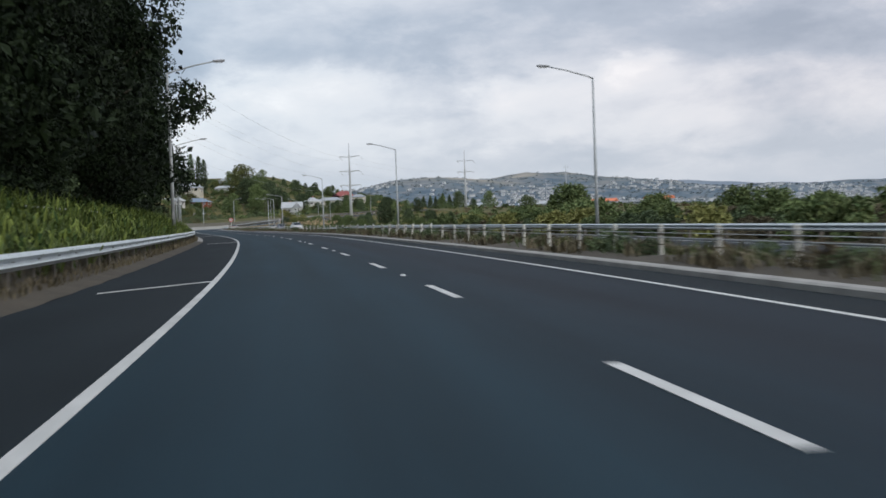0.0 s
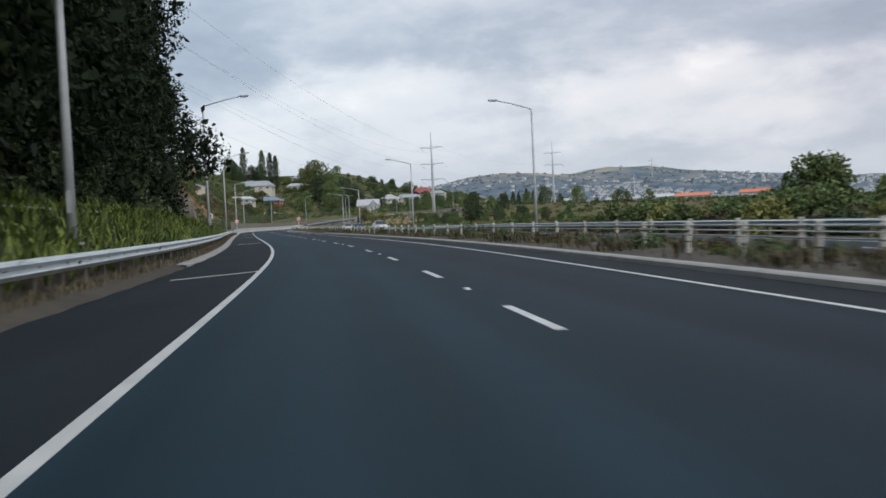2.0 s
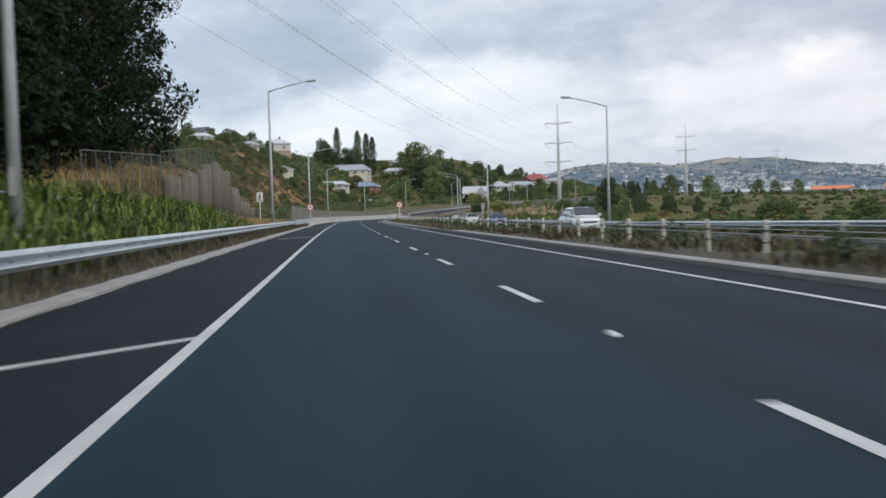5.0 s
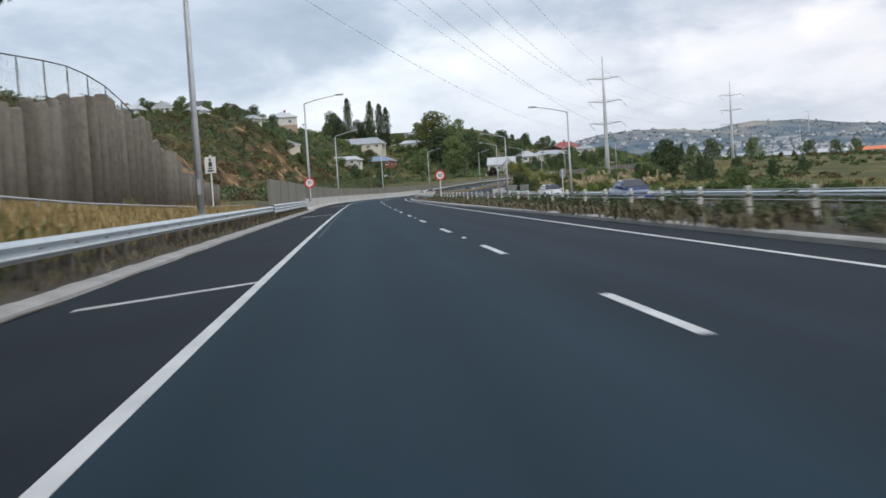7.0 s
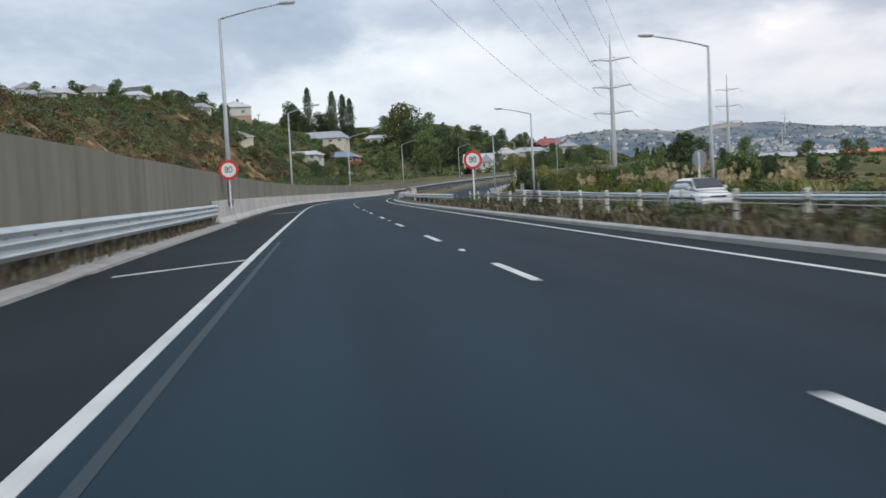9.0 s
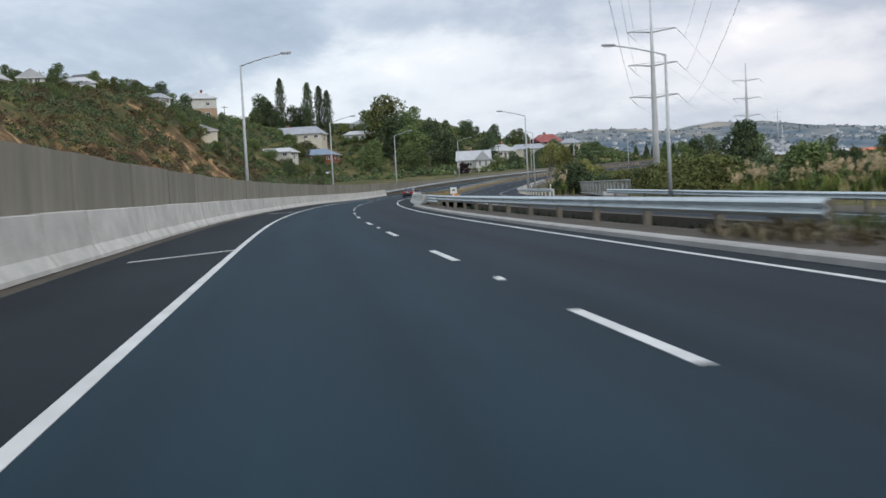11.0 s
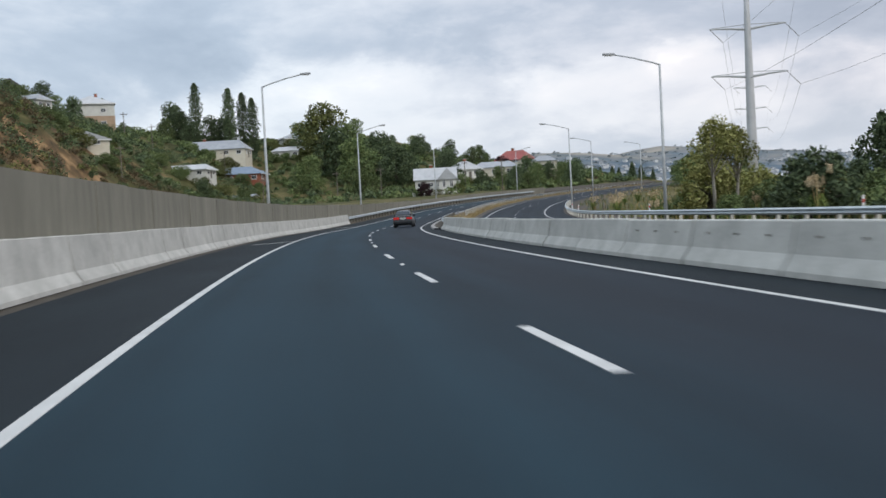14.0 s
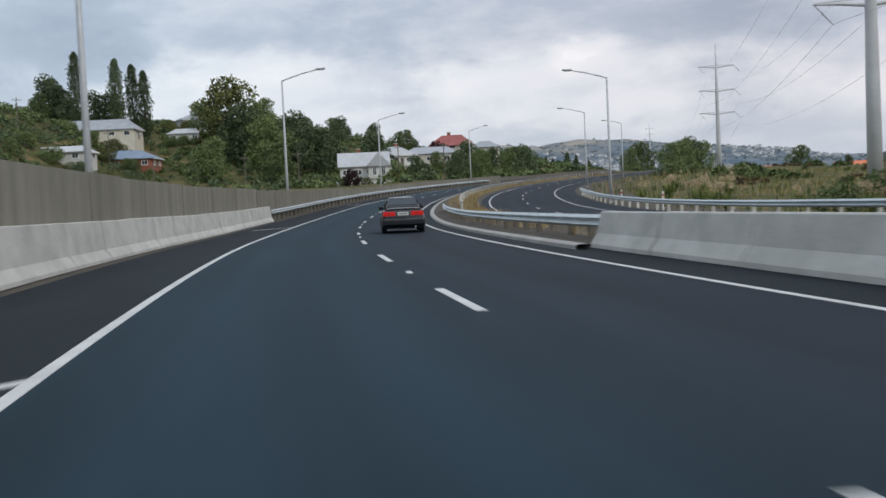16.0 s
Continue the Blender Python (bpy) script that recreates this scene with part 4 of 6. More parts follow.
blades("verge_grass", "ragged grass and weeds at the foot of the guardrail", "grass", MEDIAN_LEAF, p, r.uniform(0.1, 0.32, len(p)), 0.014, 0.8, 8)
p, s, d, r = strip_places(45, 62000, -40, 262, -7.7, -4.88, lambda q: 0.10, 3.0)
blades("median_planting", "low brown-green tussocks along the median", "planting", MEDIAN_LEAF, p, r.uniform(0.15, 0.48, len(p)) * (0.6 + 0.5 * (waves(s, d, 2.3) > 0)), 0.026, 0.8, 9)
p, s, d, r = strip_places(46, 9000, -40, 262, -7.2, -5.1, lambda q: 0.12, 2.0)
blades("median_planting", "scattered darker green tussocks along the median", "planting", LEAF_MID, p, r.uniform(0.2, 0.5, len(p)), 0.02, 0.7, 10)
# Shade in the gap is put into the leaf colour of this growth
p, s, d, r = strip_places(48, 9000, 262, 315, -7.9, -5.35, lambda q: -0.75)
blades("gap_growth", "rank growth in the gap between the bridges, leaves coloured as shaded", "plants", LEAF_WOOD, p, r.uniform(0.4, 0.85, len(p)), 0.03, 0.7, 16)
p, s, d, r = strip_places(47, 12000, 384, 600, -7.6, -5.1, lambda q: 0.12, 2.5)
blades("median_grass", "dry orange-brown grass in the median on the bend", "grass", DRY_GRASS, p, r.uniform(0.2, 0.6, len(p)), 0.016, 0.5, 11)

TUFT = [shrub("median_shrub", lab, 56 + i, 0.5, 0.55, 420, 0.055, mat, "median shrubs") for i, (lab, mat) in enumerate((
    ("low dark green shrub in the median strip", LEAF_DARK), ("low rusty brown shrub in the median strip", LEAF_RUST), ("low olive shrub in the median strip", LEAF_OLIVE)))]
for i in range(190):
    s = -36 + 1.56 * i + rng.uniform(-0.9, 0.9)
    if waves(np.array([s]), np.array([1.0]), 6.0)[0] < -0.55:
        continue
    q = on(s, -5.55 - rng.uniform(0, 1.5), 0.08)
    m = pose(q.x, q.y, q.z, 0, 0, rng.uniform(0, 360)) @ Matrix.Scale(rng.uniform(0.55, 1.1), 4)
    if i < 3:
        TUFT[i].matrix_basis = m
    else:
        copy_thing(TUFT[int(rng.choice(3, p=[0.45, 0.35, 0.2]))], m)

for i in range(64):
    s = 150 + 1.75 * i + rng.uniform(-0.8, 0.8)
    q = on(s, kerb_d(s) - 0.75 - rng.uniform(0, 0.7), 0.08)
    copy_thing(TUFT[int(rng.choice(3, p=[0.35, 0.45, 0.2]))], pose(q.x, q.y, q.z, 0, 0, rng.uniform(0, 360)) @ Matrix.Scale(rng.uniform(0.5, 0.95), 4))
p, s, d, r = strip_places(49, 9000, 170, 262, -5.3, -4.4, lambda q: 0.10, 2.0)
blades("median_planting", "brown-green tussocks close to the median kerb", "planting", MEDIAN_LEAF, p, r.uniform(0.15, 0.42, len(p)), 0.024, 0.8, 17)

# scrub beyond the oncoming lanes
SCRUB = [shrub("scrub_bush", lab, 51 + i, h, w, 2400, 0.15, mat, "scrub hedge") for i, (lab, h, w, mat) in enumerate((
    ("rusty brown-green scrub bush by the oncoming lanes", 2.0, 1.8, MEDIAN_LEAF), ("green scrub bush by the oncoming lanes", 2.2, 1.9, LEAF_MID),
    ("yellow-green scrub bush by the oncoming lanes", 1.7, 1.7, LEAF_LIGHT), ("low dark scrub bush by the oncoming lanes", 1.8, 2.0, LEAF_DARK)))]
spots = [(s + rng.uniform(-1, 1), -21.6 - 2.6 * row - rng.uniform(0, 1.6), row) for row in range(3) for s in np.arange(20, 262, 3.4)]
for i, (s, d, row) in enumerate(spots):
    q = on(s, d)
    m = pose(q.x, q.y, opp(s) - 0.35, 0, 0, rng.uniform(0, 360)) @ Matrix.Scale((rng.uniform(0.6, 1.05) + 0.12 * row) * (1.04 - 0.46 * float(smooth01(105, 145, s))), 4)
    if i < 4:
        SCRUB[i].matrix_basis = m
    else:
        copy_thing(SCRUB[int(rng.choice(4, p=[0.46, 0.22, 0.1, 0.22]))], m)
ROUND = tree("broadleaf_tree", "round green tree above the scrub", 61, 5.5, 3.2, 4200, 0.24, LEAF_MID, 16, 0.1, group="trees by the oncoming lanes")
ROUND.matrix_basis = planted(*on(110, -36)[:2], 0, 0.9)
for s, d, k in ((52, -27, 0.55), (60, -29, 0.62), (68, -26, 0.5), (76, -30, 0.62), (85, -28, 0.55), (94, -31, 0.6), (104, -27, 0.45), (62, -48, 0.74), (150, -44, 0.5), (383, -41, 0.8), (392, -45, 0.85), (402, -42, 0.7), (318, -33, 0.7), (296, -37, 0.7), (268, -40, 0.6)):
    copy_thing(ROUND, planted(*on(s, d)[:2], s * 7 % 360, k))
for i in range(9):
    copy_thing(ROUND, planted(20 + 3.2 * i, 204 + 7 * math.sin(i * 2.1), 70 * i % 360, 0.5 + 0.08 * math.sin(i * 1.3)))
TALL = tree("broadleaf_tree", "small open tree with a yellow-green crown and bare stems", 62, 6.8, 1.9, 2600, 0.11, LEAF_LIGHT, 16, 0.66, group="trees by the oncoming lanes", trunk=0.11, bark=BARK_PALE)
TALL.matrix_basis = planted(-6.4, 376.0, 30, 1.0)
copy_thing(TALL, planted(-4.4, 377.5, 200, 0.95))
copy_thing(ROUND, planted(-5.6, 375.4, 20, 0.34))
DARK = tree("broadleaf_tree", "dense dark bush-like tree beside the oncoming bridge", 63, 5.5, 4.0, 4600, 0.26, LEAF_DARK, 16, 0.02, group="trees by the oncoming lanes")
DARK.matrix_basis = planted(*on(367, -23.4)[:2], 0, 0.62)
for s, d, k in ((362, -26, 0.6), (358, -29, 0.7), (385, -50, 1.2), (378, -52, 1.1), (395, -52, 1.0)):
    copy_thing(DARK, planted(*on(s, d)[:2], s * 5 % 360, k))

MOUND = [shrub("mound_bush", lab, 66 + i, 3.2, 3.9, 5000, 0.17, mat, "mounded bushes") for i, (lab, mat) in enumerate((("broad mounded olive-green bush behind the rail", LEAF_OLIVE), ("broad mounded mid-green bush behind the rail", LEAF_MID)))]
for i in range(24):
    m = planted(*on(326 + 3.8 * i + rng.uniform(-1, 1), -27.0 - rng.uniform(0, 6))[:2], rng.uniform(0, 360), rng.uniform(0.72, 1.0), 0.3)
    if i < 2:
        MOUND[i].matrix_basis = m
    else:
        copy_thing(MOUND[i % 2], m)
BROAD = tree("broadleaf_tree", "tall dense evergreen tree on the flat land", 68, 14, 5.6, 5200, 0.4, LEAF_DARK, 22, 0.04, 0.35, 0.4, 0.3, group="trees on the flat")
BROAD.matrix_basis = planted(36, 432, 0, 0.78, 0.3)
for x, y, k in ((45, 430, 0.6), (28, 424, 0.5), (56, 436, 0.5), (44, 416, 0.5), (52, 421, 0.52), (62, 424, 0.46), (38, 408, 0.38), (72, 432, 0.42)):
    copy_thing(BROAD, planted(x, y, x * 9 % 360, k, 0.3))

YELLOW = tree("broadleaf_tree", "bushy yellow-green tree by the oncoming lanes", 69, 5.2, 3.0, 3400, 0.2, LEAF_LIGHT, 15, 0.08, group="trees by the oncoming lanes")
YELLOW.matrix_basis = planted(*on(392, -25)[:2], 0, 0.9)
for s, d, k in ((399, -28, 0.95), (386, -27, 0.75), (408, -30, 0.8)):
    copy_thing(YELLOW, planted(*on(s, d)[:2], s * 11 % 360, k))

r = np.random.default_rng(77)
x, y = r.uniform(-8, 90, 52000), r.uniform(255, 640, 52000)
s, d = road_coords(x, y)
keep = (d < -19.5) & (d > -75) & (waves(x, y, 9.0) + r.uniform(-0.6, 0.6, len(x)) > -0.2) & ~((s > 318) & (s < 356) & (d > -24))
p = np.stack([x[keep], y[keep], height(x[keep], y[keep]) - 0.03], 1)
p[:, 2] = np.where(d[keep] > -23.5, rise(s[keep]) + np.interp(s[keep], [140, 190, 262, 330], [-0.32, -0.65, -0.65, -0.16]) - 0.2, p[:, 2])
half = len(p) // 2
blades("rough_field", "waist-high rough dry grass beside the motorway", "grass", DRY_GRASS, p[:half], r.uniform(0.4, 1.0, half), 0.03, 0.5, 12)
blades("rough_field", "rough green flax and grass beside the motorway", "grass", REED, p[half:], r.uniform(0.4, 1.1, len(p) - half), 0.035, 0.6, 13)


def pampas(seed):
    """A pampas clump: arching leaves and pale plumes."""
    r = np.random.default_rng(seed)
    t = thing("pampas_clump", "clump of pampas grass with pale drooping plumes", "grass clump", "pampas clumps")
    bm = bmesh.new()
    for i in range(90):
        a, h, o = r.uniform(0, 6.28), r.uniform(0.8, 1.5), r.uniform(0.5, 1.3)
        u, w = Vector((math.cos(a), math.sin(a), 0)), Vector((-math.sin(a), math.cos(a), 0)) * 0.02
        q = [u * 0.1, u * (0.1 + o * 0.4) + Vector((0, 0, h)), u * (0.1 + o) + Vector((0, 0, h * 0.55))]
        v = [bm.verts.new(k) for k in (q[0] - w, q[0] + w, q[1] + w, q[1] - w, q[2])]
        bm.faces.new(v[:4])
        bm.faces.new((v[3], v[2], v[4]))
    part("leaf_tuft", bm, REED, t)
    for i in range(8):
        a, h, o = r.uniform(0, 6.28), r.uniform(1.7, 2.6), r.uniform(0.1, 0.8)
        top = Vector((math.cos(a) * o, math.sin(a) * o, h))
        stem = part("stem", tube(bmesh.new(), [(0, 0, 0), tuple(top * 0.6 + Vector((0, 0, 0.2))), tuple(top)], [0.015, 0.012, 0.006], 5), DRY_GRASS, t)
        f = r.uniform(0, 1, 60)
        pts = np.array(top) + np.outer(f, [0.25 * math.cos(a), 0.25 * math.sin(a), 0]) + r.normal(size=(60, 3)) * 0.06
        pts[:, 2] += 0.25 - 0.55 * np.abs(f - 0.4)
        v, q = leaf_cards(r, pts, r.uniform(0.05, 0.12, 60), 0.3, 0.3)
        part("plume", raw_mesh("plume", v.tolist(), q.tolist(), PLUME), None, stem)
    return t


PAMPAS = pampas(91)
PAMPAS.matrix_basis = planted(*on(362, -21.5)[:2], 0, 1.0, 0.0)
for i in range(34):
    s, d = 300 + i * 5.2 + rng.uniform(-2, 2), -20.8 - rng.uniform(0, 9)
    if 316 < s < 368:
        continue
    q = on(s, d)
    copy_thing(PAMPAS, pose(q.x, q.y, q.z + opp(s) - 0.2, 0, 0, rng.uniform(0, 360)) @ Matrix.Scale(rng.uniform(0.5, 0.85), 4))

for i in range(26):
    q = on(268 + 1.8 * i, -22.5 - rng.uniform(0, 11))
    copy_thing(PAMPAS, planted(q.x, q.y, rng.uniform(0, 360), rng.uniform(0.7, 1.1), 0.05))
r = np.random.default_rng(79)
a, o = r.uniform(0, 2 * np.pi, 5000), np.sqrt(r.uniform(0, 1, 5000))
x, y = 66 + 17 * o * np.cos(a), 672 + 18 * o * np.sin(a)
blades("dry_knoll_grass", "dry straw-coloured grass on the small knoll", "grass", DRY_GRASS, np.stack([x, y, height(x, y)], 1), r.uniform(0.4, 0.9, 5000), 0.12, 0.6, 15)

# hillside trees
def spire(name, label, seed, high, wide, leaves, size, leaf, cone, group):
    """A narrow tree: a straight trunk with short rising limbs; cone: a pointed conifer, else a spindle."""
    rng = np.random.default_rng(seed)
    t = thing(name, label, "tree", group)
    bm = tube(bmesh.new(), [(0, 0, -0.6), (0, 0, high * 0.5), (0, 0, high * 0.97)], [0.34, 0.22, 0.03], 7)
    u = rng.uniform(0.05, 1.0, leaves) ** (0.8 if cone else 1.0)
    full = (1 - u) ** 0.85 if cone else np.sin(np.pi * np.clip(0.12 + 0.88 * u, 0, 1) ** 1.15) ** 0.55
    turn = rng.uniform(0, 2 * np.pi, leaves)
    rag = 1 + 0.28 * np.sin(turn * 3 + u * 21 + seed) + 0.2 * np.sin(turn * 5 - u * 47)
    reach = wide * (full * rag + 0.05) * rng.uniform(0.45, 1.05, leaves)
    pts = np.stack([reach * np.cos(turn), reach * np.sin(turn), u * high - (0.35 * reach if cone else -0.4 * reach)], 1)
    for i in range(14):
        k, a = 0.12 + 0.055 * i, i * 2.4
        r = wide * 0.6 * ((1 - k) if cone else 0.8)
        tube(bm, [(0, 0, k * high), (r * math.cos(a), r * math.sin(a), k * high + (-0.2 if cone else 1.2) * r)], [0.07, 0.02], 5)
    part("trunk", bm, BARK, t, smooth=True)
    v, f = leaf_cards(rng, pts, size * rng.uniform(0.6, 1.25, leaves), 0.5 if cone else -0.6, 0.4)
    part("crown", raw_mesh("crown", v.tolist(), f.tolist(), leaf), None, t)
    return t


POPLAR = spire("poplar_tree", "tall narrow dark poplar on the hillside", 71, 20, 1.75, 5600, 0.27, LEAF_DARK, False, "poplars")
for i, (x, y, k) in enumerate(((-77, 680, 1.08), (-66, 682, 1.04), (-61.5, 684, 1.02), (-58, 682, 1.0))):
    m = planted(x, y, 70 * i, k, 0.3)
    if i == 0:
        POPLAR.matrix_basis = m
    else:
        copy_thing(POPLAR, m)
HILLTREE = [tree("broadleaf_tree", lab, 81 + i, h, w, 3400, 0.42, mat, 18, 0.08, c, 0.3, 0.3, group="hillside trees") for i, (lab, h, w, mat, c) in enumerate((
    ("large dense green tree below the houses", 15, 7.0, LEAF_MID, 0.2), ("large dark green tree below the houses", 14, 6.5, LEAF_DARK, 0.2), ("olive open-crowned tree on the hillside", 16, 6.5, LEAF_OLIVE, 0.1)))]
spots = ((-83, 684, 1, 0.78), (-72.5, 686, 1, 0.74), (-79, 678, 1, 0.55), (-87, 678, 0, 0.5), (-34, 664, 2, 1.45), (-16, 648, 1, 1.05), (-8, 636, 1, 0.75), (-24, 640, 0, 1.0), (-30, 655, 1, 1.1), (-12, 630, 1, 0.9), (-38, 630, 0, 0.8), (2, 622, 1, 0.75), (-22, 618, 0, 0.7), 
         (-68, 690, 1, 0.8), (-86, 690, 1, 0.9), (-40, 690, 1, 0.8), (20, 606, 1, 0.45), (28, 612, 0, 0.45), (38, 625, 0, 0.45), (46, 640, 1, 0.45), (22, 596, 0, 0.35),
         (36, 600, 1, 0.5), (30, 640, 1, 0.55), (0, 690, 1, 0.6), (12, 700, 1, 0.55), (24, 706, 0, 0.5), (6, 611, 0, 0.34), (12, 616, 1, 0.4), (18, 621, 0, 0.42), (24, 624, 1, 0.42), (31, 630, 0, 0.44), (36, 636, 1, 0.42), (44, 641, 0, 0.4), (12, 604, 1, 0.3), (-128, 600, 1, 0.45), (-112, 603, 0, 0.4), (-103, 618, 1, 0.5), 
         (-112, 620, 1, 0.6), (-126, 630, 0, 0.6), (-66, 600, 1, 0.4), (-56, 606, 0, 0.4), (58, 560, 0, 0.5), (66, 575, 1, 0.55), (50, 548, 0, 0.45))
for i, (x, y, v, k) in enumerate(spots):
    copy_thing(HILLTREE[v], planted(x, y, 53 * i % 360, k, 0.3))
for i, (x, y, v) in enumerate(((-26, 662, 0), (8, 668, 1), (-100, 640, 2))):
    HILLTREE[v].matrix_basis = planted(x, y, 40 * i, (1.1, 0.55, 0.6)[i], 0.3)
for i in range(11):
    x, y = -44 + 7.2 * i, 716 + 14 * math.sin(i * 1.9)
    copy_thing(HILLTREE[(0, 1, 1)[i % 3]], planted(x, y, 61 * i % 360, 0.5 + 0.12 * math.sin(i * 2.7), 0.4))
PURPLE = tree("copper_tree", "dark red-leaved tree between the houses", 87, 7, 3.6, 1600, 0.4, LEAF_PURPLE, 12, 0.1, 0.1, 0.3, 0.2)
PURPLE.matrix_basis = planted(24, 650, 0, 1.0, 0.3)
copy_thing(PURPLE, planted(-7, 588, 0, 0.55, 0.3))
CONIFER = spire("conifer", "tall dark pointed conifer on the flat beyond the bend", 88, 17, 4.6, 3600, 0.42, LEAF_DARK, True, "dark conifers")
for i, (x, y, k) in enumerate(((100, 822, 0.85), (105, 818, 1.0), (110, 824, 0.95), (115, 818, 1.1), (121, 823, 1.0), (126, 820, 0.8))):
    m = planted(x, y, 60 * i, k, 0.3)
    if i == 0:
        CONIFER.matrix_basis = m
    else:
        copy_thing(CONIFER, m)
for i, (x, y, k) in enumerate(((112, 720, 0.75), (122, 716, 0.8), (132, 712, 0.7), (140, 690, 0.6), (150, 676, 0.6), (104, 712, 0.6), (160, 640, 0.5), (120, 600, 0.4), (134, 590, 0.45), (150, 560, 0.4), (96, 690, 0.55), (86, 700, 0.5))):
    copy_thing(HILLTREE[i % 2], planted(x, y, 47 * i, k, 0.3))


def scrub_cover(name, label, seed, blobs, per, region, mat, size, high, below=1e9):
    """A hillside's scrub: heaps of leaves, not countable."""
    r = np.random.default_rng(seed)
    x0, x1, y0, y1 = region
    cx, cy = r.uniform(x0, x1, blobs), r.uniform(y0, y1, blobs)
    s, d = road_coords(cx, cy)
    keep = ((d > 13) & (s > 228)) | (d < -22)
    for hx, hy in HOMES:
        keep &= ~((np.abs(cx - hx) < 7.5) & (cy - hy < 6) & (cy - hy > -11))
    # bare faces of clay between the bushes
    keep &= ~((waves(cx, cy, 11.0, 0.7) > 0.5) & (cy > 370) & (cy < 560) & (cx < -60) & (cx > -112))
    keep &= height(cx, cy) < below * r.uniform(0.4, 1.0, blobs)
    cx, cy = cx[keep], cy[keep]
    cz = height(cx, cy)
    rad = r.uniform(0.3, 1.0, len(cx)) ** 1.3 * high * 1.15
    dirs = r.normal(size=(len(cx), per, 3))
    dirs /= np.linalg.norm(dirs, axis=2)[:, :, None]
    dirs[:, :, 2] = np.abs(dirs[:, :, 2]) * 0.8
    pts = (np.stack([cx, cy, cz], 1)[:, None] + dirs * (rad[:, None] * r.uniform(0.6, 1.1, (len(cx), per)))[:, :, None]).reshape(-1, 3)
    v, f = leaf_cards(r, pts, size * r.uniform(0.6, 1.3, len(pts)), 0.2)
    return tagged(new(name, raw_mesh(name, v.tolist(), f.tolist(), mat)), label, "scrub", kind="stuff")




# ---- houses ----
WEATHERBOARD = material("white_weatherboard", (0.5, 0.5, 0.465), (0.68, 0.68, 0.63), rough=0.7, scale=0.6, fine_scale=6, spread=0.06)
CREAM = material("cream_plaster", (0.56, 0.52, 0.42), (0.70, 0.66, 0.55), rough=0.8, scale=0.5, fine_scale=5, spread=0.06)
BRICK = material("red_brick", (0.22, 0.075, 0.045), (0.36, 0.125, 0.075), rough=0.9, scale=1.2, fine_scale=12)
BUFF_BRICK = material("buff_brick", (0.34, 0.24, 0.16), (0.46, 0.34, 0.24), rough=0.9, scale=1.0, fine_scale=12)
ROOF_GREY = material("grey_iron_roof", (0.22, 0.24, 0.26), (0.34, 0.36, 0.39), rough=0.6, scale=0.5, fine_scale=5, spread=0.12)
ROOF_PALE = material("pale_iron_roof", (0.33, 0.345, 0.36), (0.46, 0.475, 0.49), rough=0.6, scale=0.5, fine_scale=5, spread=0.1)
ROOF_BLUE = material("blue_grey_roof", (0.13, 0.18, 0.25), (0.20, 0.26, 0.34), rough=0.6, scale=0.5, fine_scale=5)
ROOF_RED = material("red_iron_roof", (0.22, 0.055, 0.05), (0.32, 0.085, 0.075), rough=0.65, scale=0.5, fine_scale=5)
ROOF_DARK = material("dark_roof", (0.045, 0.047, 0.05), (0.09, 0.092, 0.10), rough=0.7, scale=0.5, fine_scale=5)
ROOF_ORANGE = material("orange_warehouse_roof", (0.52, 0.13, 0.05), (0.68, 0.20, 0.085), rough=0.7, scale=0.2, fine_scale=2)
FAR_WALL = material("far_house_wall", (0.44, 0.45, 0.455), (0.62, 0.63, 0.63), rough=0.8, scale=0.01, fine_scale=0.1)
FAR_ROOF = material("far_house_roof", (0.17, 0.185, 0.20), (0.27, 0.28, 0.29), rough=0.8, scale=0.01, fine_scale=0.1)
FRAME = material("white_window_frame", (0.66, 0.66, 0.64), (0.80, 0.80, 0.78), rough=0.5, scale=2, fine_scale=20)
PANE = material("window_glass", (0.018, 0.022, 0.028), (0.035, 0.042, 0.052), rough=0.06, scale=0.4, fine_scale=2, gloss=0.9)


def window(parent, w, h, m):
    """A window proud of the wall, facing -y in its own place."""
    f = bmesh.new()
    for x0, x1, z0, z1 in ((-w / 2, w / 2, h - 0.12, h), (-w / 2, w / 2, 0, 0.12), (-w / 2, -w / 2 + 0.12, 0, h), (w / 2 - 0.12, w / 2, 0, h), (-0.05, 0.05, 0.1, h - 0.1)):
        box(f, x0, x1, -0.10, 0.02, z0, z1, 0, m)
    win = part("window", f, FRAME, parent)
    part("pane", box(bmesh.new(), -w / 2 + 0.1, w / 2 - 0.1, -0.05, -0.03, 0.1, h - 0.1, 0, m), PANE, win)
    part("window_sill", box(bmesh.new(), -w / 2 - 0.1, w / 2 + 0.1, -0.16, 0.0, -0.08, 0.0, 0, m), FRAME, win)
    return win


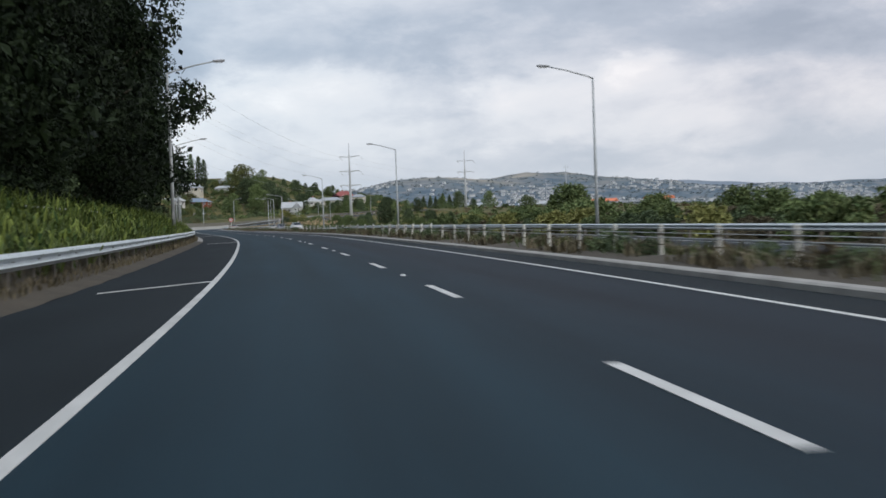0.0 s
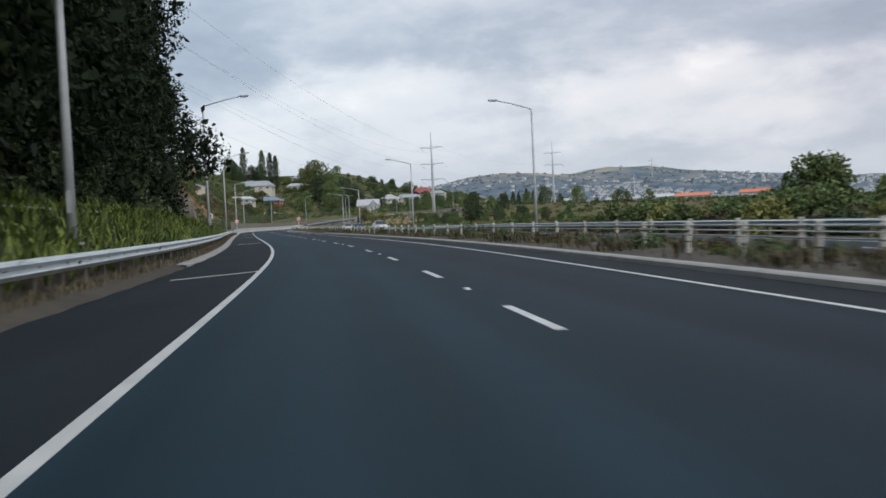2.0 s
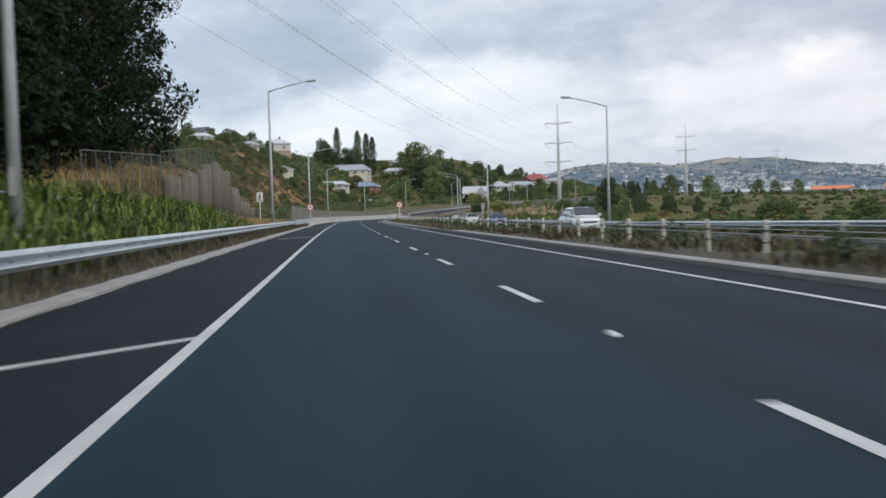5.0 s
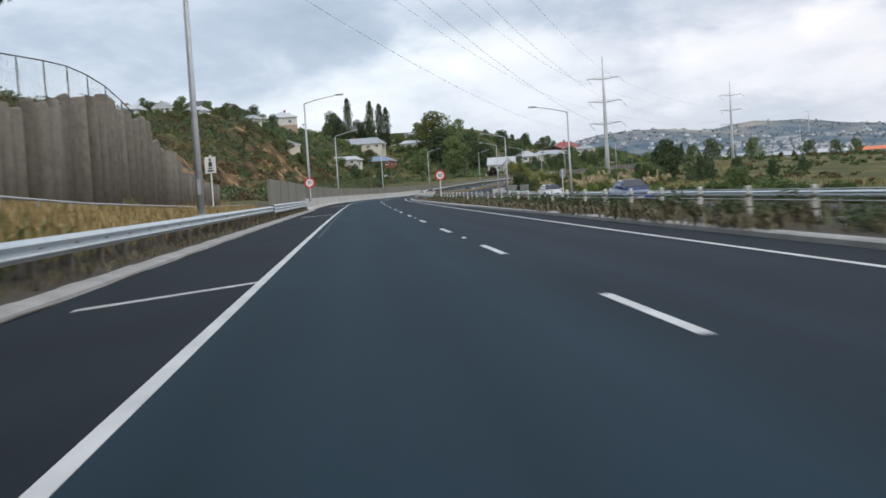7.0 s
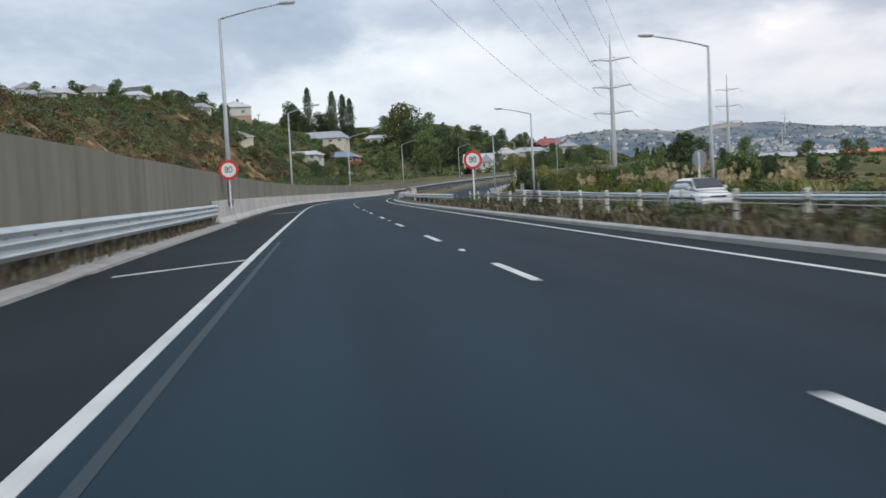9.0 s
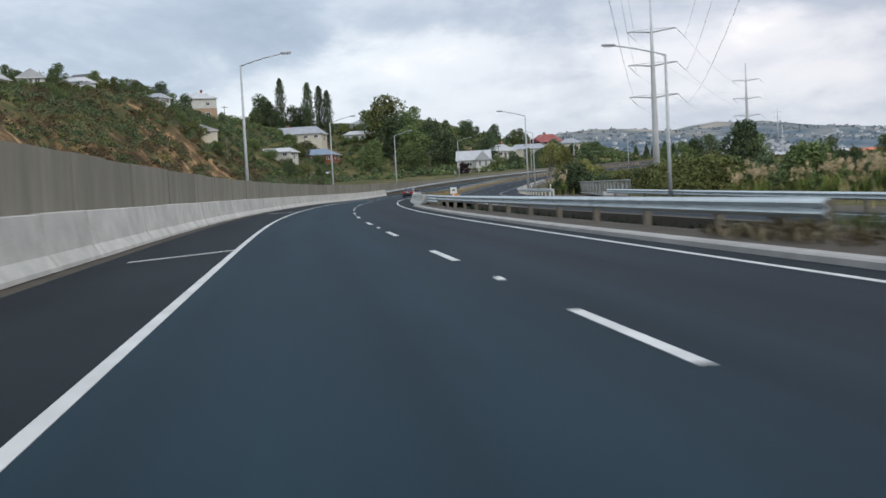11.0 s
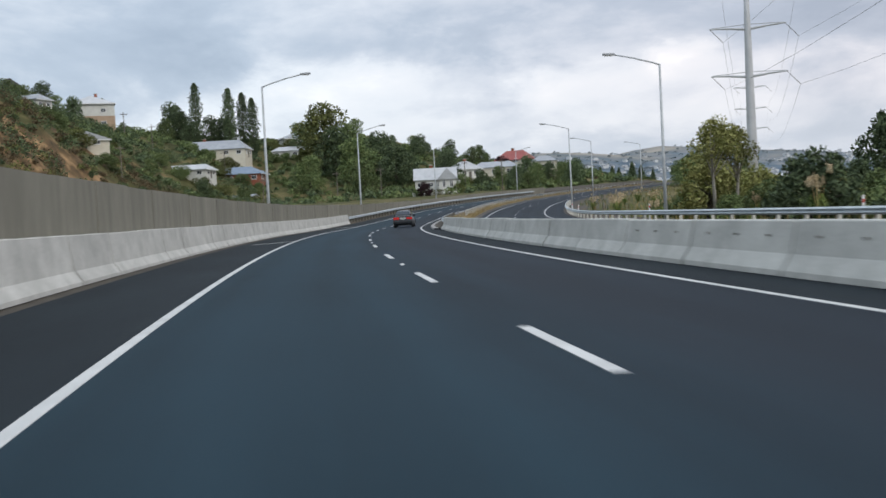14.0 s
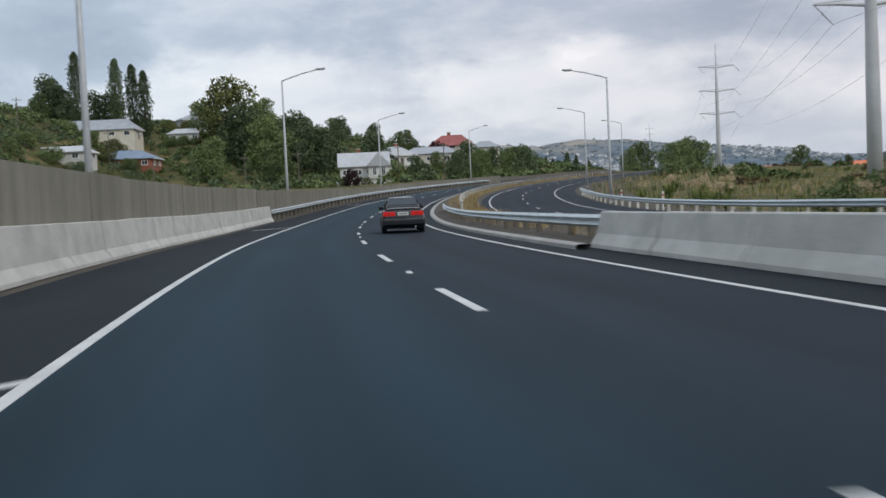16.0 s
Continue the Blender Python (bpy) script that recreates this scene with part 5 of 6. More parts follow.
def gable_roof(w, l, z, h, eave=0.5, hip=0.0, thick=0.16, shift=0.0):
    """Two slopes along y, hipped in by hip metres at the ends."""
    bm = bmesh.new()
    x, y = w / 2 + eave, l / 2 + eave
    zz = z - eave * h / (w / 2)
    ring = [(-x, -y, zz), (x, -y, zz), (x, y, zz), (-x, y, zz)]
    ridge = [(0, -y + hip, z + h), (0, y - hip, z + h)]
    for up_ in (0.0, thick):
        v = [bm.verts.new((a + shift, b, c + up_)) for a, b, c in ring + ridge]
        for f in ((1, 2, 5, 4), (3, 0, 4, 5), (0, 1, 4), (2, 3, 5)):
            if up_ or hip or len(f) == 4:
                bm.faces.new([v[i] for i in f])
    for i in range(4):
        a, b = bm.verts[:][i], bm.verts[:][(i + 1) % 4]
        bm.verts.ensure_lookup_table()
        bm.faces.new((bm.verts[i], bm.verts[(i + 1) % 4], bm.verts[6 + (i + 1) % 4], bm.verts[6 + i]))
    bmesh.ops.recalc_face_normals(bm, faces=bm.faces)
    return bm


HOMES = []


def house(label, x, y, z, turn, w, l, high, roof_h, wall, roof, hip=0.0, storeys=1, per_side=3, chimney=True, porch=False, group="hillside houses", lower=None, wing=False):
    """w across the gable, l along the ridge; the front is the -y end or the +x side, whichever looks down the hill."""
    HOMES.append((x, y))
    z = min(max(z, ground_at(x, y) - 1.3), ground_at(x, y) + 1.2)
    h = thing("house", label, "house", group, at=pose(x, y, z, 0, 0, turn))
    bm = bmesh.new()
    x0, y0 = w / 2, l / 2
    base = [bm.verts.new(p) for p in ((-x0, -y0, -6.0), (x0, -y0, -6.0), (x0, y0, -6.0), (-x0, y0, -6.0))]
    top = [bm.verts.new(p) for p in ((-x0, -y0, high), (x0, -y0, high), (x0, y0, high), (-x0, y0, high))]
    for i in range(4):
        bm.faces.new((base[i], base[(i + 1) % 4], top[(i + 1) % 4], top[i]))
    if not hip:
        for a, b, yy in ((0, 1, -y0), (2, 3, y0)):
            bm.faces.new((top[a], top[b], bm.verts.new((0, yy, high + roof_h))))
    part("wall", bm, wall, h)
    if lower:
        part("lower_wall", boxed(-x0 - 0.06, x0 + 0.06, -y0 - 0.06, y0 + 0.06, -6.05, high / storeys), lower, h, "buff brick lower storey")
    r = part("roof", gable_roof(w, l, high, roof_h, 0.5, hip), roof, h)
    part("fascia", boxed(-x0 - 0.55, x0 + 0.55, -y0 - 0.58, -y0 - 0.5, high - 0.5 * roof_h / x0 - 0.12, high - 0.5 * roof_h / x0 + 0.08), FRAME, r)
    if chimney:
        c = part("chimney", boxed(-0.45 + x0 * 0.25, 0.45 + x0 * 0.25, y0 * 0.2 - 0.4, y0 * 0.2 + 0.4, high, high + roof_h + 0.9, 0.03), BRICK, r)
        part("chimney_cap", boxed(-0.55 + x0 * 0.25, 0.55 + x0 * 0.25, y0 * 0.2 - 0.5, y0 * 0.2 + 0.5, high + roof_h + 0.9, high + roof_h + 1.05), CONCRETE, c)
    for k in range(storeys):
        zz = high / storeys * k + 1.0
        for i in range(per_side):
            yy = -y0 + (i + 0.5) * l / per_side
            for side in (1, -1):
                window(h, min(1.6, l / per_side * 0.6), 1.25, pose(side * (x0 + (0.06 if lower and k == 0 else 0)), yy, zz, 0, 0, 90 * side))
        for i in (-1, 1):
            window(h, 1.5, 1.3, pose(i * w / 4, -y0 - (0.06 if lower and k == 0 else 0), zz, 0, 0, 0))
    if wing:
        wx = x0 + 0.32 * w
        part("wing", boxed(-wx, -x0 + 0.3, -y0 * 0.55, y0 * 0.6, -6.0, high / storeys * 0.92), wall, h, "lower side wing")
        side_roof = part("wing_roof", gable_roof(l * 0.6, 0.36 * w + 0.3, high / storeys * 0.92, roof_h * 0.62, 0.4), roof, h)
        side_roof.matrix_basis = pose(-(wx + x0) / 2, y0 * 0.02, 0, 0, 0, 90)
        window(h, 1.3, 1.1, pose(-(wx + x0) / 2, -y0 * 0.55, 0.9, 0, 0, 0))
    d = part("door", boxed(-0.45, 0.45, -y0 - 0.09, -y0 + 0.02, 0, 2.05, 0.01), POST_TIMBER, h)
    part("door_handle", boxed(0.28, 0.36, -y0 - 0.13, -y0 - 0.09, 0.95, 1.05), STEEL, d)
    if porch:
        v = part("veranda", boxed(-x0 - 0.2, x0 + 0.2, -y0 - 2.0, -y0 - 0.1, 2.35, 2.5), roof, h, "shallow veranda roof")
        for i in range(4):
            part("veranda_post", boxed(-x0 + i * w / 3 - 0.07, -x0 + i * w / 3 + 0.07, -y0 - 1.95, -y0 - 1.8, -1.5, 2.36), FRAME, v)
        part("deck", boxed(-x0 - 0.2, x0 + 0.2, -y0 - 2.0, -y0 - 0.1, -1.6, -0.05), FRAME, h, "white boarded deck")
    return h


house("two-storey white house with a pale roof on buff brick walls", -103, 640, 28.6, 15, 13, 11, 7.6, 2.6, WEATHERBOARD, ROOF_PALE, 4.5, 2, 4, lower=BUFF_BRICK, wing=True)
house("low pale gabled house below the brow of the hill", -90, 572, 0.0, 16, 11, 9, 2.2, 1.9, CREAM, ROOF_PALE, 0, 1, 3, False)
house("dark-roofed white gabled house on the ridge", -122, 620, 37.2, 30, 10, 13, 3.4, 3.6, WEATHERBOARD, ROOF_DARK, 0, 1, 3, wing=True)
house("small white house beside the dark-roofed one", -110.5, 602, 30.4, 65, 6, 10, 3.0, 1.4, WEATHERBOARD, ROOF_GREY, 2.0, 1, 3, False)
house("white house at the end of the ridge", -137, 602, 34.0, 20, 9, 10, 5.2, 1.8, WEATHERBOARD, ROOF_PALE, 3.0, 2, 3, False)
house("long cream bungalow with a grey hipped roof and gable", -71, 668, 0.0, 80, 9, 25, 3.0, 2.8, CREAM, ROOF_GREY, 3.5, 1, 6)
house("red brick bungalow with a blue-grey hipped roof", -60, 648, 0.0, 78, 9.5, 15, 2.9, 2.2, BRICK, ROOF_BLUE, 4.6, 1, 4, False)
house("low white house with a pale roof below the brick bungalow", -73, 620, 0.0, 75, 8, 15, 2.6, 1.4, WEATHERBOARD, ROOF_PALE, 2.0, 1, 4, False)
house("small cream outbuilding on the lower slope", -57, 620, 0.0, 70, 4, 7, 2.2, 0.6, CREAM, ROOF_GREY, 0, 1, 2, False)
villa = house("white gabled villa with a front bay and tall windows", -3, 600, 7.0, 84, 7.5, 11, 3.2, 2.9, WEATHERBOARD, ROOF_PALE, 0, 1, 4, True)
bay = part("front_bay", boxed(-6.2, -3.7, -5.6, -0.9, -3.0, 3.2), WEATHERBOARD, villa, "projecting gabled bay")
gable = bmesh.new()
for a, b in ((-6.2, -6.05), (-0.4, -0.2)):
    v = [gable.verts.new(p) for p in ((a, -5.6, 3.2), (a, -0.9, 3.2), (a, -3.25, 5.7))]
    gable.faces.new(v)
part("gable", gable, WEATHERBOARD, bay)
bay_roof = part("bay_roof", gable_roof(4.7, 6.2, 3.2, 2.5, 0.4), ROOF_PALE, villa)
bay_roof.matrix_basis = pose(-3.2, -3.25, 0, 0, 0, 90)
for y in (-4.3, -2.3):
    window(bay, 0.9, 1.9, pose(-6.2, y, 0.7, 0, 0, -90))
railing = part("garden_railing", boxed(-8.6, -8.5, -6.4, 6.4, -1.9, -0.5), FRAME, villa, "white boarded railing")
for i in range(9):
    part("railing_post", boxed(-8.62, -8.48, -6.4 + 1.6 * i - 0.07, -6.4 + 1.6 * i + 0.07, -2.2, -0.35), FRAME, railing)
house("small white house with a pale roof behind the villa", 9, 634, 11.5, 20, 8, 9, 3.0, 2.2, WEATHERBOARD, ROOF_PALE, 2.5, 1, 2)
house("cream bungalow with a grey roof behind the villa", 20, 640, 11.5, 75, 8, 14, 3.0, 1.7, CREAM, ROOF_GREY, 3.0, 1, 3, False)
house("large house with a red iron roof on the rise", 29, 655, 14.2, 62, 8, 11, 4.2, 2.8, CREAM, ROOF_RED, 3.0, 2, 4)
house("cream house with a grey roof below the red-roofed one", 38, 652, 12.6, 75, 7, 8, 3.6, 1.6, CREAM, ROOF_GREY, 3.0, 1, 3, False)
house("white house half hidden behind the trees", -46, 710, 27.5, 20, 8, 8, 3.6, 1.8, WEATHERBOARD, ROOF_GREY, 3.0, 2, 3, False)
house("pale bungalow half hidden behind the trees", -45, 690, 0.0, 80, 8, 13, 2.8, 1.5, WEATHERBOARD, ROOF_PALE, 2.0, 1, 4, False)
for label, x, y, z, t, w, l, high, roof_h, wall, roof, hip, wing in (
        ("cream house among trees on the ridge", -159, 549, 35.2, 20, 8, 9, 2.8, 1.8, CREAM, ROOF_GREY, 2.5, True),
        ("low house with a broad grey roof on the ridge", -151, 541, 34.6, 70, 7, 10, 2.2, 2.0, WEATHERBOARD, ROOF_GREY, 3.0, False),
        ("long white bungalow with chimneys on the ridge", -142.5, 543, 34.6, 76, 6.5, 11, 2.6, 1.7, WEATHERBOARD, ROOF_PALE, 2.0, True),
        ("white gabled cottage on the ridge", -130.5, 545, 34.4, 18, 7, 8, 2.7, 2.2, WEATHERBOARD, ROOF_PALE, 0, False),
        ("long low white house with a pale roof on the ridge", -118.5, 546, 33.2, 72, 6, 9, 2.5, 1.3, WEATHERBOARD, ROOF_PALE, 2.0, False),
        ("small white cottage below the brow of the ridge", -114, 540, 29.4, 30, 3.6, 4.5, 2.4, 1.0, WEATHERBOARD, ROOF_GREY, 0, False),
        ("white house with a dark roof on the ridge", -129, 590, 39.0, 70, 7, 8, 3.2, 1.8, WEATHERBOARD, ROOF_DARK, 0, False),
        ("pale house behind the ridge trees", -164, 572, 40.2, 30, 8, 9, 3.4, 1.8, CREAM, ROOF_GREY, 2.5, False)):
    house(label, x, y, z, t, w, l, high, roof_h, wall, roof, hip, 1, 3, wing and w < 8, wing=wing)

# trees scattered between the ridge houses and down the slope
scatter = np.random.default_rng(120)
placed = 0


def hides_a_house(x, y, reach):
    """Whether a tree would stand right before a house as seen from the road."""
    for hx, hy in HOMES:
        for ex, ey in ((-20, 200), (-30, 315)):
            line = hx + (hx - ex) / (hy - ey) * (y - hy)
            if abs(x - line) < 3.2 + reach and -24 < y - hy < 6.0:
                return True
    return False


while placed < 120:
    lower_slope = placed >= 104
    x, y = (scatter.uniform(-110, -70), scatter.uniform(540, 620)) if lower_slope else (scatter.uniform(-182, -94), scatter.uniform(500, 670))
    k = scatter.uniform(0.2, 0.34) if lower_slope else scatter.uniform(0.18, 0.38)
    if hides_a_house(x, y, 4.0 * k):
        placed += 0.2
        continue
    copy_thing(HILLTREE[int(scatter.choice(3, p=[0.3, 0.6, 0.1]))], planted(x, y, scatter.uniform(0, 360), k, 0.4))
    placed += 1
# taller trees beside and behind the ridge houses
for hx, hy in HOMES:
    if hx > -94:
        continue
    for side in (-1, 1):
        x, y = hx + side * scatter.uniform(6.5, 9.5), hy + scatter.uniform(0.5, 8.0)
        copy_thing(HILLTREE[int(scatter.choice(3, p=[0.25, 0.65, 0.1]))], planted(x, y, scatter.uniform(0, 360), scatter.uniform(0.26, 0.46), 0.4))
# garden bushes that hide the feet of the houses
for hx, hy in HOMES:
    for k in range(3):
        x, y = hx - 6 + 5.5 * k + scatter.uniform(-1.5, 1.5), hy - 7.2 + scatter.uniform(-1.5, 0.8)
        copy_thing(MOUND[int(scatter.integers(2))], planted(x, y, scatter.uniform(0, 360), scatter.uniform(0.5, 0.85) + (0.35 if -95 < hx < -40 else 0.0), 0.4))

scrub_cover("hillside_scrub", "dark green scrub clinging to the clay hillside", 101, 2500, 100, (-180, -48, 300, 640), LEAF_DARK, 0.27, 3.3)
scrub_cover("hillside_scrub", "rusty scrub and gorse on the clay hillside", 102, 2300, 90, (-135, -48, 300, 590), LEAF_RUST, 0.25, 2.3)
scrub_cover("hillside_scrub", "olive-green broom on the clay hillside", 108, 800, 100, (-180, -48, 300, 640), LEAF_OLIVE, 0.25, 2.4)
scrub_cover("hillside_scrub", "green garden shrubs between the houses", 103, 520, 90, (-120, 60, 585, 720), LEAF_MID, 0.5, 2.6)
scrub_cover("hillside_scrub", "dark garden shrubs between the houses", 104, 300, 90, (-110, 70, 585, 730), LEAF_DARK, 0.5, 2.8)
scrub_cover("far_scrub", "scrub and low trees on the flat land", 105, 700, 60, (45, 330, 420, 860), LEAF_MID, 0.6, 1.7)
scrub_cover("far_scrub", "rusty scrub on the flat land", 106, 420, 60, (30, 220, 120, 640), LEAF_RUST, 0.4, 1.3)

# far town on the hills, and warehouses on the flat
r = np.random.default_rng(111)
verts, faces, roofs_v, roofs_f = [], [], [], []
n = 0
while n < 2600:
    x, y = r.uniform(-200, 1000), r.uniform(900, 1330)
    if waves(np.array([x]), np.array([y]), 85.0, 2.0)[0] + r.uniform(-0.5, 0.5) < 0.05 or ground_at(x, y) > r.uniform(6, 46):
        continue
    z, t = ground_at(x, y), r.uniform(0, math.pi)
    w, l, h = r.uniform(2.2, 3.4), r.uniform(3.0, 4.8), r.uniform(1.3, 2.0)
    c, q = math.cos(t), math.sin(t)
    corner = [(x + a * w / 2 * c - b * l / 2 * q, y + a * w / 2 * q + b * l / 2 * c) for a, b in ((-1, -1), (1, -1), (1, 1), (-1, 1))]
    k = len(verts)
    verts += [(a, b, z - 2) for a, b in corner] + [(a, b, z + h) for a, b in corner]
    faces += [(k + i, k + (i + 1) % 4, k + 4 + (i + 1) % 4, k + 4 + i) for i in range(4)]
    k = len(roofs_v)
    ends = [((corner[i][0] + corner[j][0]) / 2, (corner[i][1] + corner[j][1]) / 2, z + h + 0.9) for i, j in ((0, 1), (2, 3))]
    roofs_v += [(a, b, z + h) for a, b in corner] + ends
    roofs_f += [(k + 1, k + 2, k + 5, k + 4), (k + 3, k, k + 4, k + 5), (k, k + 1, k + 4), (k + 2, k + 3, k + 5)]
    n += 1
town = tagged(new("far_houses", raw_mesh("far_houses", verts, faces, FAR_WALL)), "hundreds of small pale houses on the far hills", "houses", kind="stuff")
part("roofs", raw_mesh("roofs", roofs_v, roofs_f, FAR_ROOF), None, town)
scrub_cover("far_woods", "trees between the far houses, coloured with distance haze", 107, 7000, 16, (-250, 1000, 860, 1420), FAR_LEAF, 0.8, 2.1, 64)


def warehouse(label, x, y, turn, w, l, high, roof):
    h = thing("warehouse", label, "warehouse", at=pose(x, y, ground_at(x, y), 0, 0, turn))
    part("wall", boxed(-w / 2, w / 2, -l / 2, l / 2, -2, high), ROOF_PALE, h)
    part("roof", gable_roof(w, l, high, 2.4, 0.6), roof, h)
    for i in range(int(l / 9)):
        window(h, 4.0, 1.6, pose(w / 2, -l / 2 + 4.5 + 9 * i, 1.6, 0, 0, 90))
    part("roller_door", boxed(-2.2, 2.2, -l / 2 - 0.1, -l / 2 + 0.1, 0, 4.0), ROOF_GREY, h)
    return h


warehouse("long low warehouse with a bright orange roof", 268, 945, 62, 20, 56, 5.0, ROOF_ORANGE)
warehouse("orange-roofed shed on the flat", 335, 935, 62, 16, 26, 4.0, ROOF_ORANGE)
warehouse("white factory building on the flat", 205, 885, 70, 20, 26, 4.0, ROOF_PALE)
warehouse("pale factory building on the flat", 240, 905, 70, 20, 24, 4.2, ROOF_PALE)
warehouse("grey shed on the flat", 150, 860, 70, 16, 30, 5.0, ROOF_GREY)


# ---- pylons and cables ----
ARMS = (28.4, 22.2, 16.3)


def pylon():
    p = thing("power_pylon", "tall pale steel monopole pylon with three cross-arms", "pylon", "power pylons")
    part("pole", tubed([(0, 0, -0.5), (0, 0, 10), (0, 0, 22), (0, 0, 34.2)], [0.68, 0.58, 0.40, 0.14], 12), PYLON_PAINT, p, smooth=True)
    for z in ARMS:
        for side in (1, -1):
            arm = part("cross_arm", tubed([(0.2 * side, 0, z - 0.25), (2.4 * side, 0, z), (4.6 * side, 0, z + 0.12)], [0.17, 0.13, 0.08], 8), PYLON_PAINT, p)
            part("arm_brace", tubed([(0.25 * side, 0, z + 0.35), (4.4 * side, 0, z + 0.2)], 0.05, 6), PYLON_PAINT, arm)
            for a, b in (((4.5 * side, 0, z + 0.05), (4.5 * side + 1.5, 0.3, z - 1.6)),):
                a, b = Vector(a), Vector(b)
                bm = tube(bmesh.new(), [a, b], 0.03, 5)
                for i in range(7):
                    q = a.lerp(b, 0.2 + 0.1 * i)
                    tube(bm, [q, q + (b - a).normalized() * 0.05], [0.09, 0.06], 7)
                part("insulator", bm, GLASS_DARK, arm)
    return p


PYLON = pylon()
SITES = ((21.7, 438.5, 22), (104, 640, 20), (-58, 95, 20), (240, 985, 20), (330, 1250, 20))
PYLON.matrix_basis = pose(SITES[0][0], SITES[0][1], ground_at(*SITES[0][:2]), 0, 0, -SITES[0][2])
for x, y, t in SITES[1:]:
    copy_thing(PYLON, planted(x, y, -t, 1.1 if 600 < y < 700 else 1.0 if y < 600 else 0.85))


def cable(a, b, sag):
    pts = [a.lerp(b, u / 16) - Vector((0, 0, 4 * sag * (u / 16) * (1 - u / 16))) for u in range(17)]
    return tubed(pts, 0.017, 5)


def tip(site, z, side):
    x, y, t = site
    q = pose(x, y, ground_at(x, y), 0, 0, -t) @ Vector((4.5 * side + 1.5, 0.3, z - 1.6))
    return q


for a, b, sag in ((SITES[2], SITES[0], 10.0), (SITES[0], SITES[1], 3.5), (SITES[1], SITES[3], 8.0)):
    for z in ARMS:
        for side in (1, -1):
            ob = part("power_cable", cable(tip(a, z, side), tip(b, z, side), sag), STEEL_DULL)
            tagged(ob, "thin sagging power cable between the pylons", "cable", "power cables")


# ---- signs ----
SIGN_WHITE = material("sign_white", (0.70, 0.70, 0.69), (0.80, 0.80, 0.79), rough=0.45, scale=3, fine_scale=30)
SIGN_RED = material("sign_red", (0.52, 0.030, 0.028), (0.64, 0.045, 0.04), rough=0.45, scale=3, fine_scale=30)
SIGN_BLACK = material("sign_black", (0.012, 0.012, 0.012), (0.025, 0.025, 0.025), rough=0.5, scale=3, fine_scale=30)
SIGN_ORANGE = material("sign_orange", (0.70, 0.26, 0.02), (0.80, 0.34, 0.035), rough=0.5, scale=3, fine_scale=30)


def disc(r, y0, y1, n=40):
    bm = bmesh.new()
    rings = [[bm.verts.new((r * math.cos(2 * math.pi * k / n), y, r * math.sin(2 * math.pi * k / n))) for k in range(n)] for y in (y0, y1)]
    for k in range(n):
        bm.faces.new((rings[0][k], rings[0][(k + 1) % n], rings[1][(k + 1) % n], rings[1][k]))
    bm.faces.new(rings[0])
    bm.faces.new(list(reversed(rings[1])))
    bmesh.ops.recalc_face_normals(bm, faces=bm.faces)
    return bm


def text_mesh(body, size):
    cu = bpy.data.curves.new("digits", "FONT")
    cu.body, cu.size, cu.align_x, cu.align_y, cu.extrude = body, size, "CENTER", "CENTER", 0.003
    ob = bpy.data.objects.new("digits", cu)
    me = bpy.data.meshes.new_from_object(ob)
    bpy.data.objects.remove(ob)
    me.materials.clear()
    me.materials.append(SIGN_BLACK)
    return me


def speed_sign(label, m, z):
    """A round speed sign on a post, its face towards -y; z: height of the disc's centre."""
    sg = thing("speed_sign", label, "road sign", "speed signs", at=m)
    part("post", tubed([(0, 0.06, -0.4), (0, 0.06, z + 0.35)], 0.045, 8), SIGN_WHITE, sg)
    plate = part("plate", disc(0.47, -0.012, 0.012), SIGN_RED, sg, "red ring plate")
    plate.location = (0, 0, z)
    part("face", disc(0.345, -0.018, -0.010), SIGN_WHITE, plate)
    part("backing", disc(0.468, 0.013, 0.017), STEEL_DULL, plate, "grey sign back")
    digits = part("digits", text_mesh("80", 0.44), None, plate, "black digits 80")
    digits.matrix_basis = pose(0, -0.021, 0, 90, 0, 0) @ Matrix.Diagonal((0.86, 1, 1, 1))
    part("clamp", boxed(-0.06, 0.06, 0.012, 0.1, -0.2, -0.14), STEEL, plate)
    return sg


speed_sign("round red-ringed speed sign reading 80 by the wall", stand(249.1, 6.78, 1.05, -4), 1.42)
speed_sign("round red-ringed speed sign reading 80 in the median", stand(251.2, -5.3, 0.1, -4), 2.35)
speed_sign("round speed sign for oncoming traffic, its grey back showing", stand(249.4, -16.6, opp(249.4) - 0.05, 118), 2.6)
ps = thing("pedestrian_sign", "white rectangular warning sign with black pictogram bars on a white post", "road sign", at=stand(211.5, 10.3, 1.75, 0))
part("post", tubed([(0, 0.06, -1.5), (0, 0.06, 2.05)], 0.045, 8), SIGN_WHITE, ps)
plate = part("plate", boxed(-0.30, 0.30, -0.012, 0.012, 1.05, 1.95, 0.004), SIGN_WHITE, ps)
for x0, x1, z0, z1 in ((-0.06, 0.06, 1.72, 1.86), (-0.1, 0.1, 1.42, 1.68), (-0.18, 0.18, 1.14, 1.22), (-0.12, 0.12, 1.28, 1.36)):
    part("mark", boxed(x0, x1, -0.02, -0.012, z0, z1), SIGN_BLACK, plate)
wb = thing("marker_board", "white board on an orange box at the rail's end", "marker board", at=stand(308.5, -6.2, -0.1, 0))
part("post", tubed([(0, 0.05, -0.5), (0, 0.05, 1.2)], 0.04, 8), SIGN_WHITE, wb)
bd = part("board", boxed(-0.2, 0.2, -0.015, 0.015, 0.86, 1.24, 0.004), SIGN_WHITE, wb)
part("mark", boxed(-0.07, 0.07, -0.022, -0.015, 1.02, 1.12), SIGN_BLACK, bd)
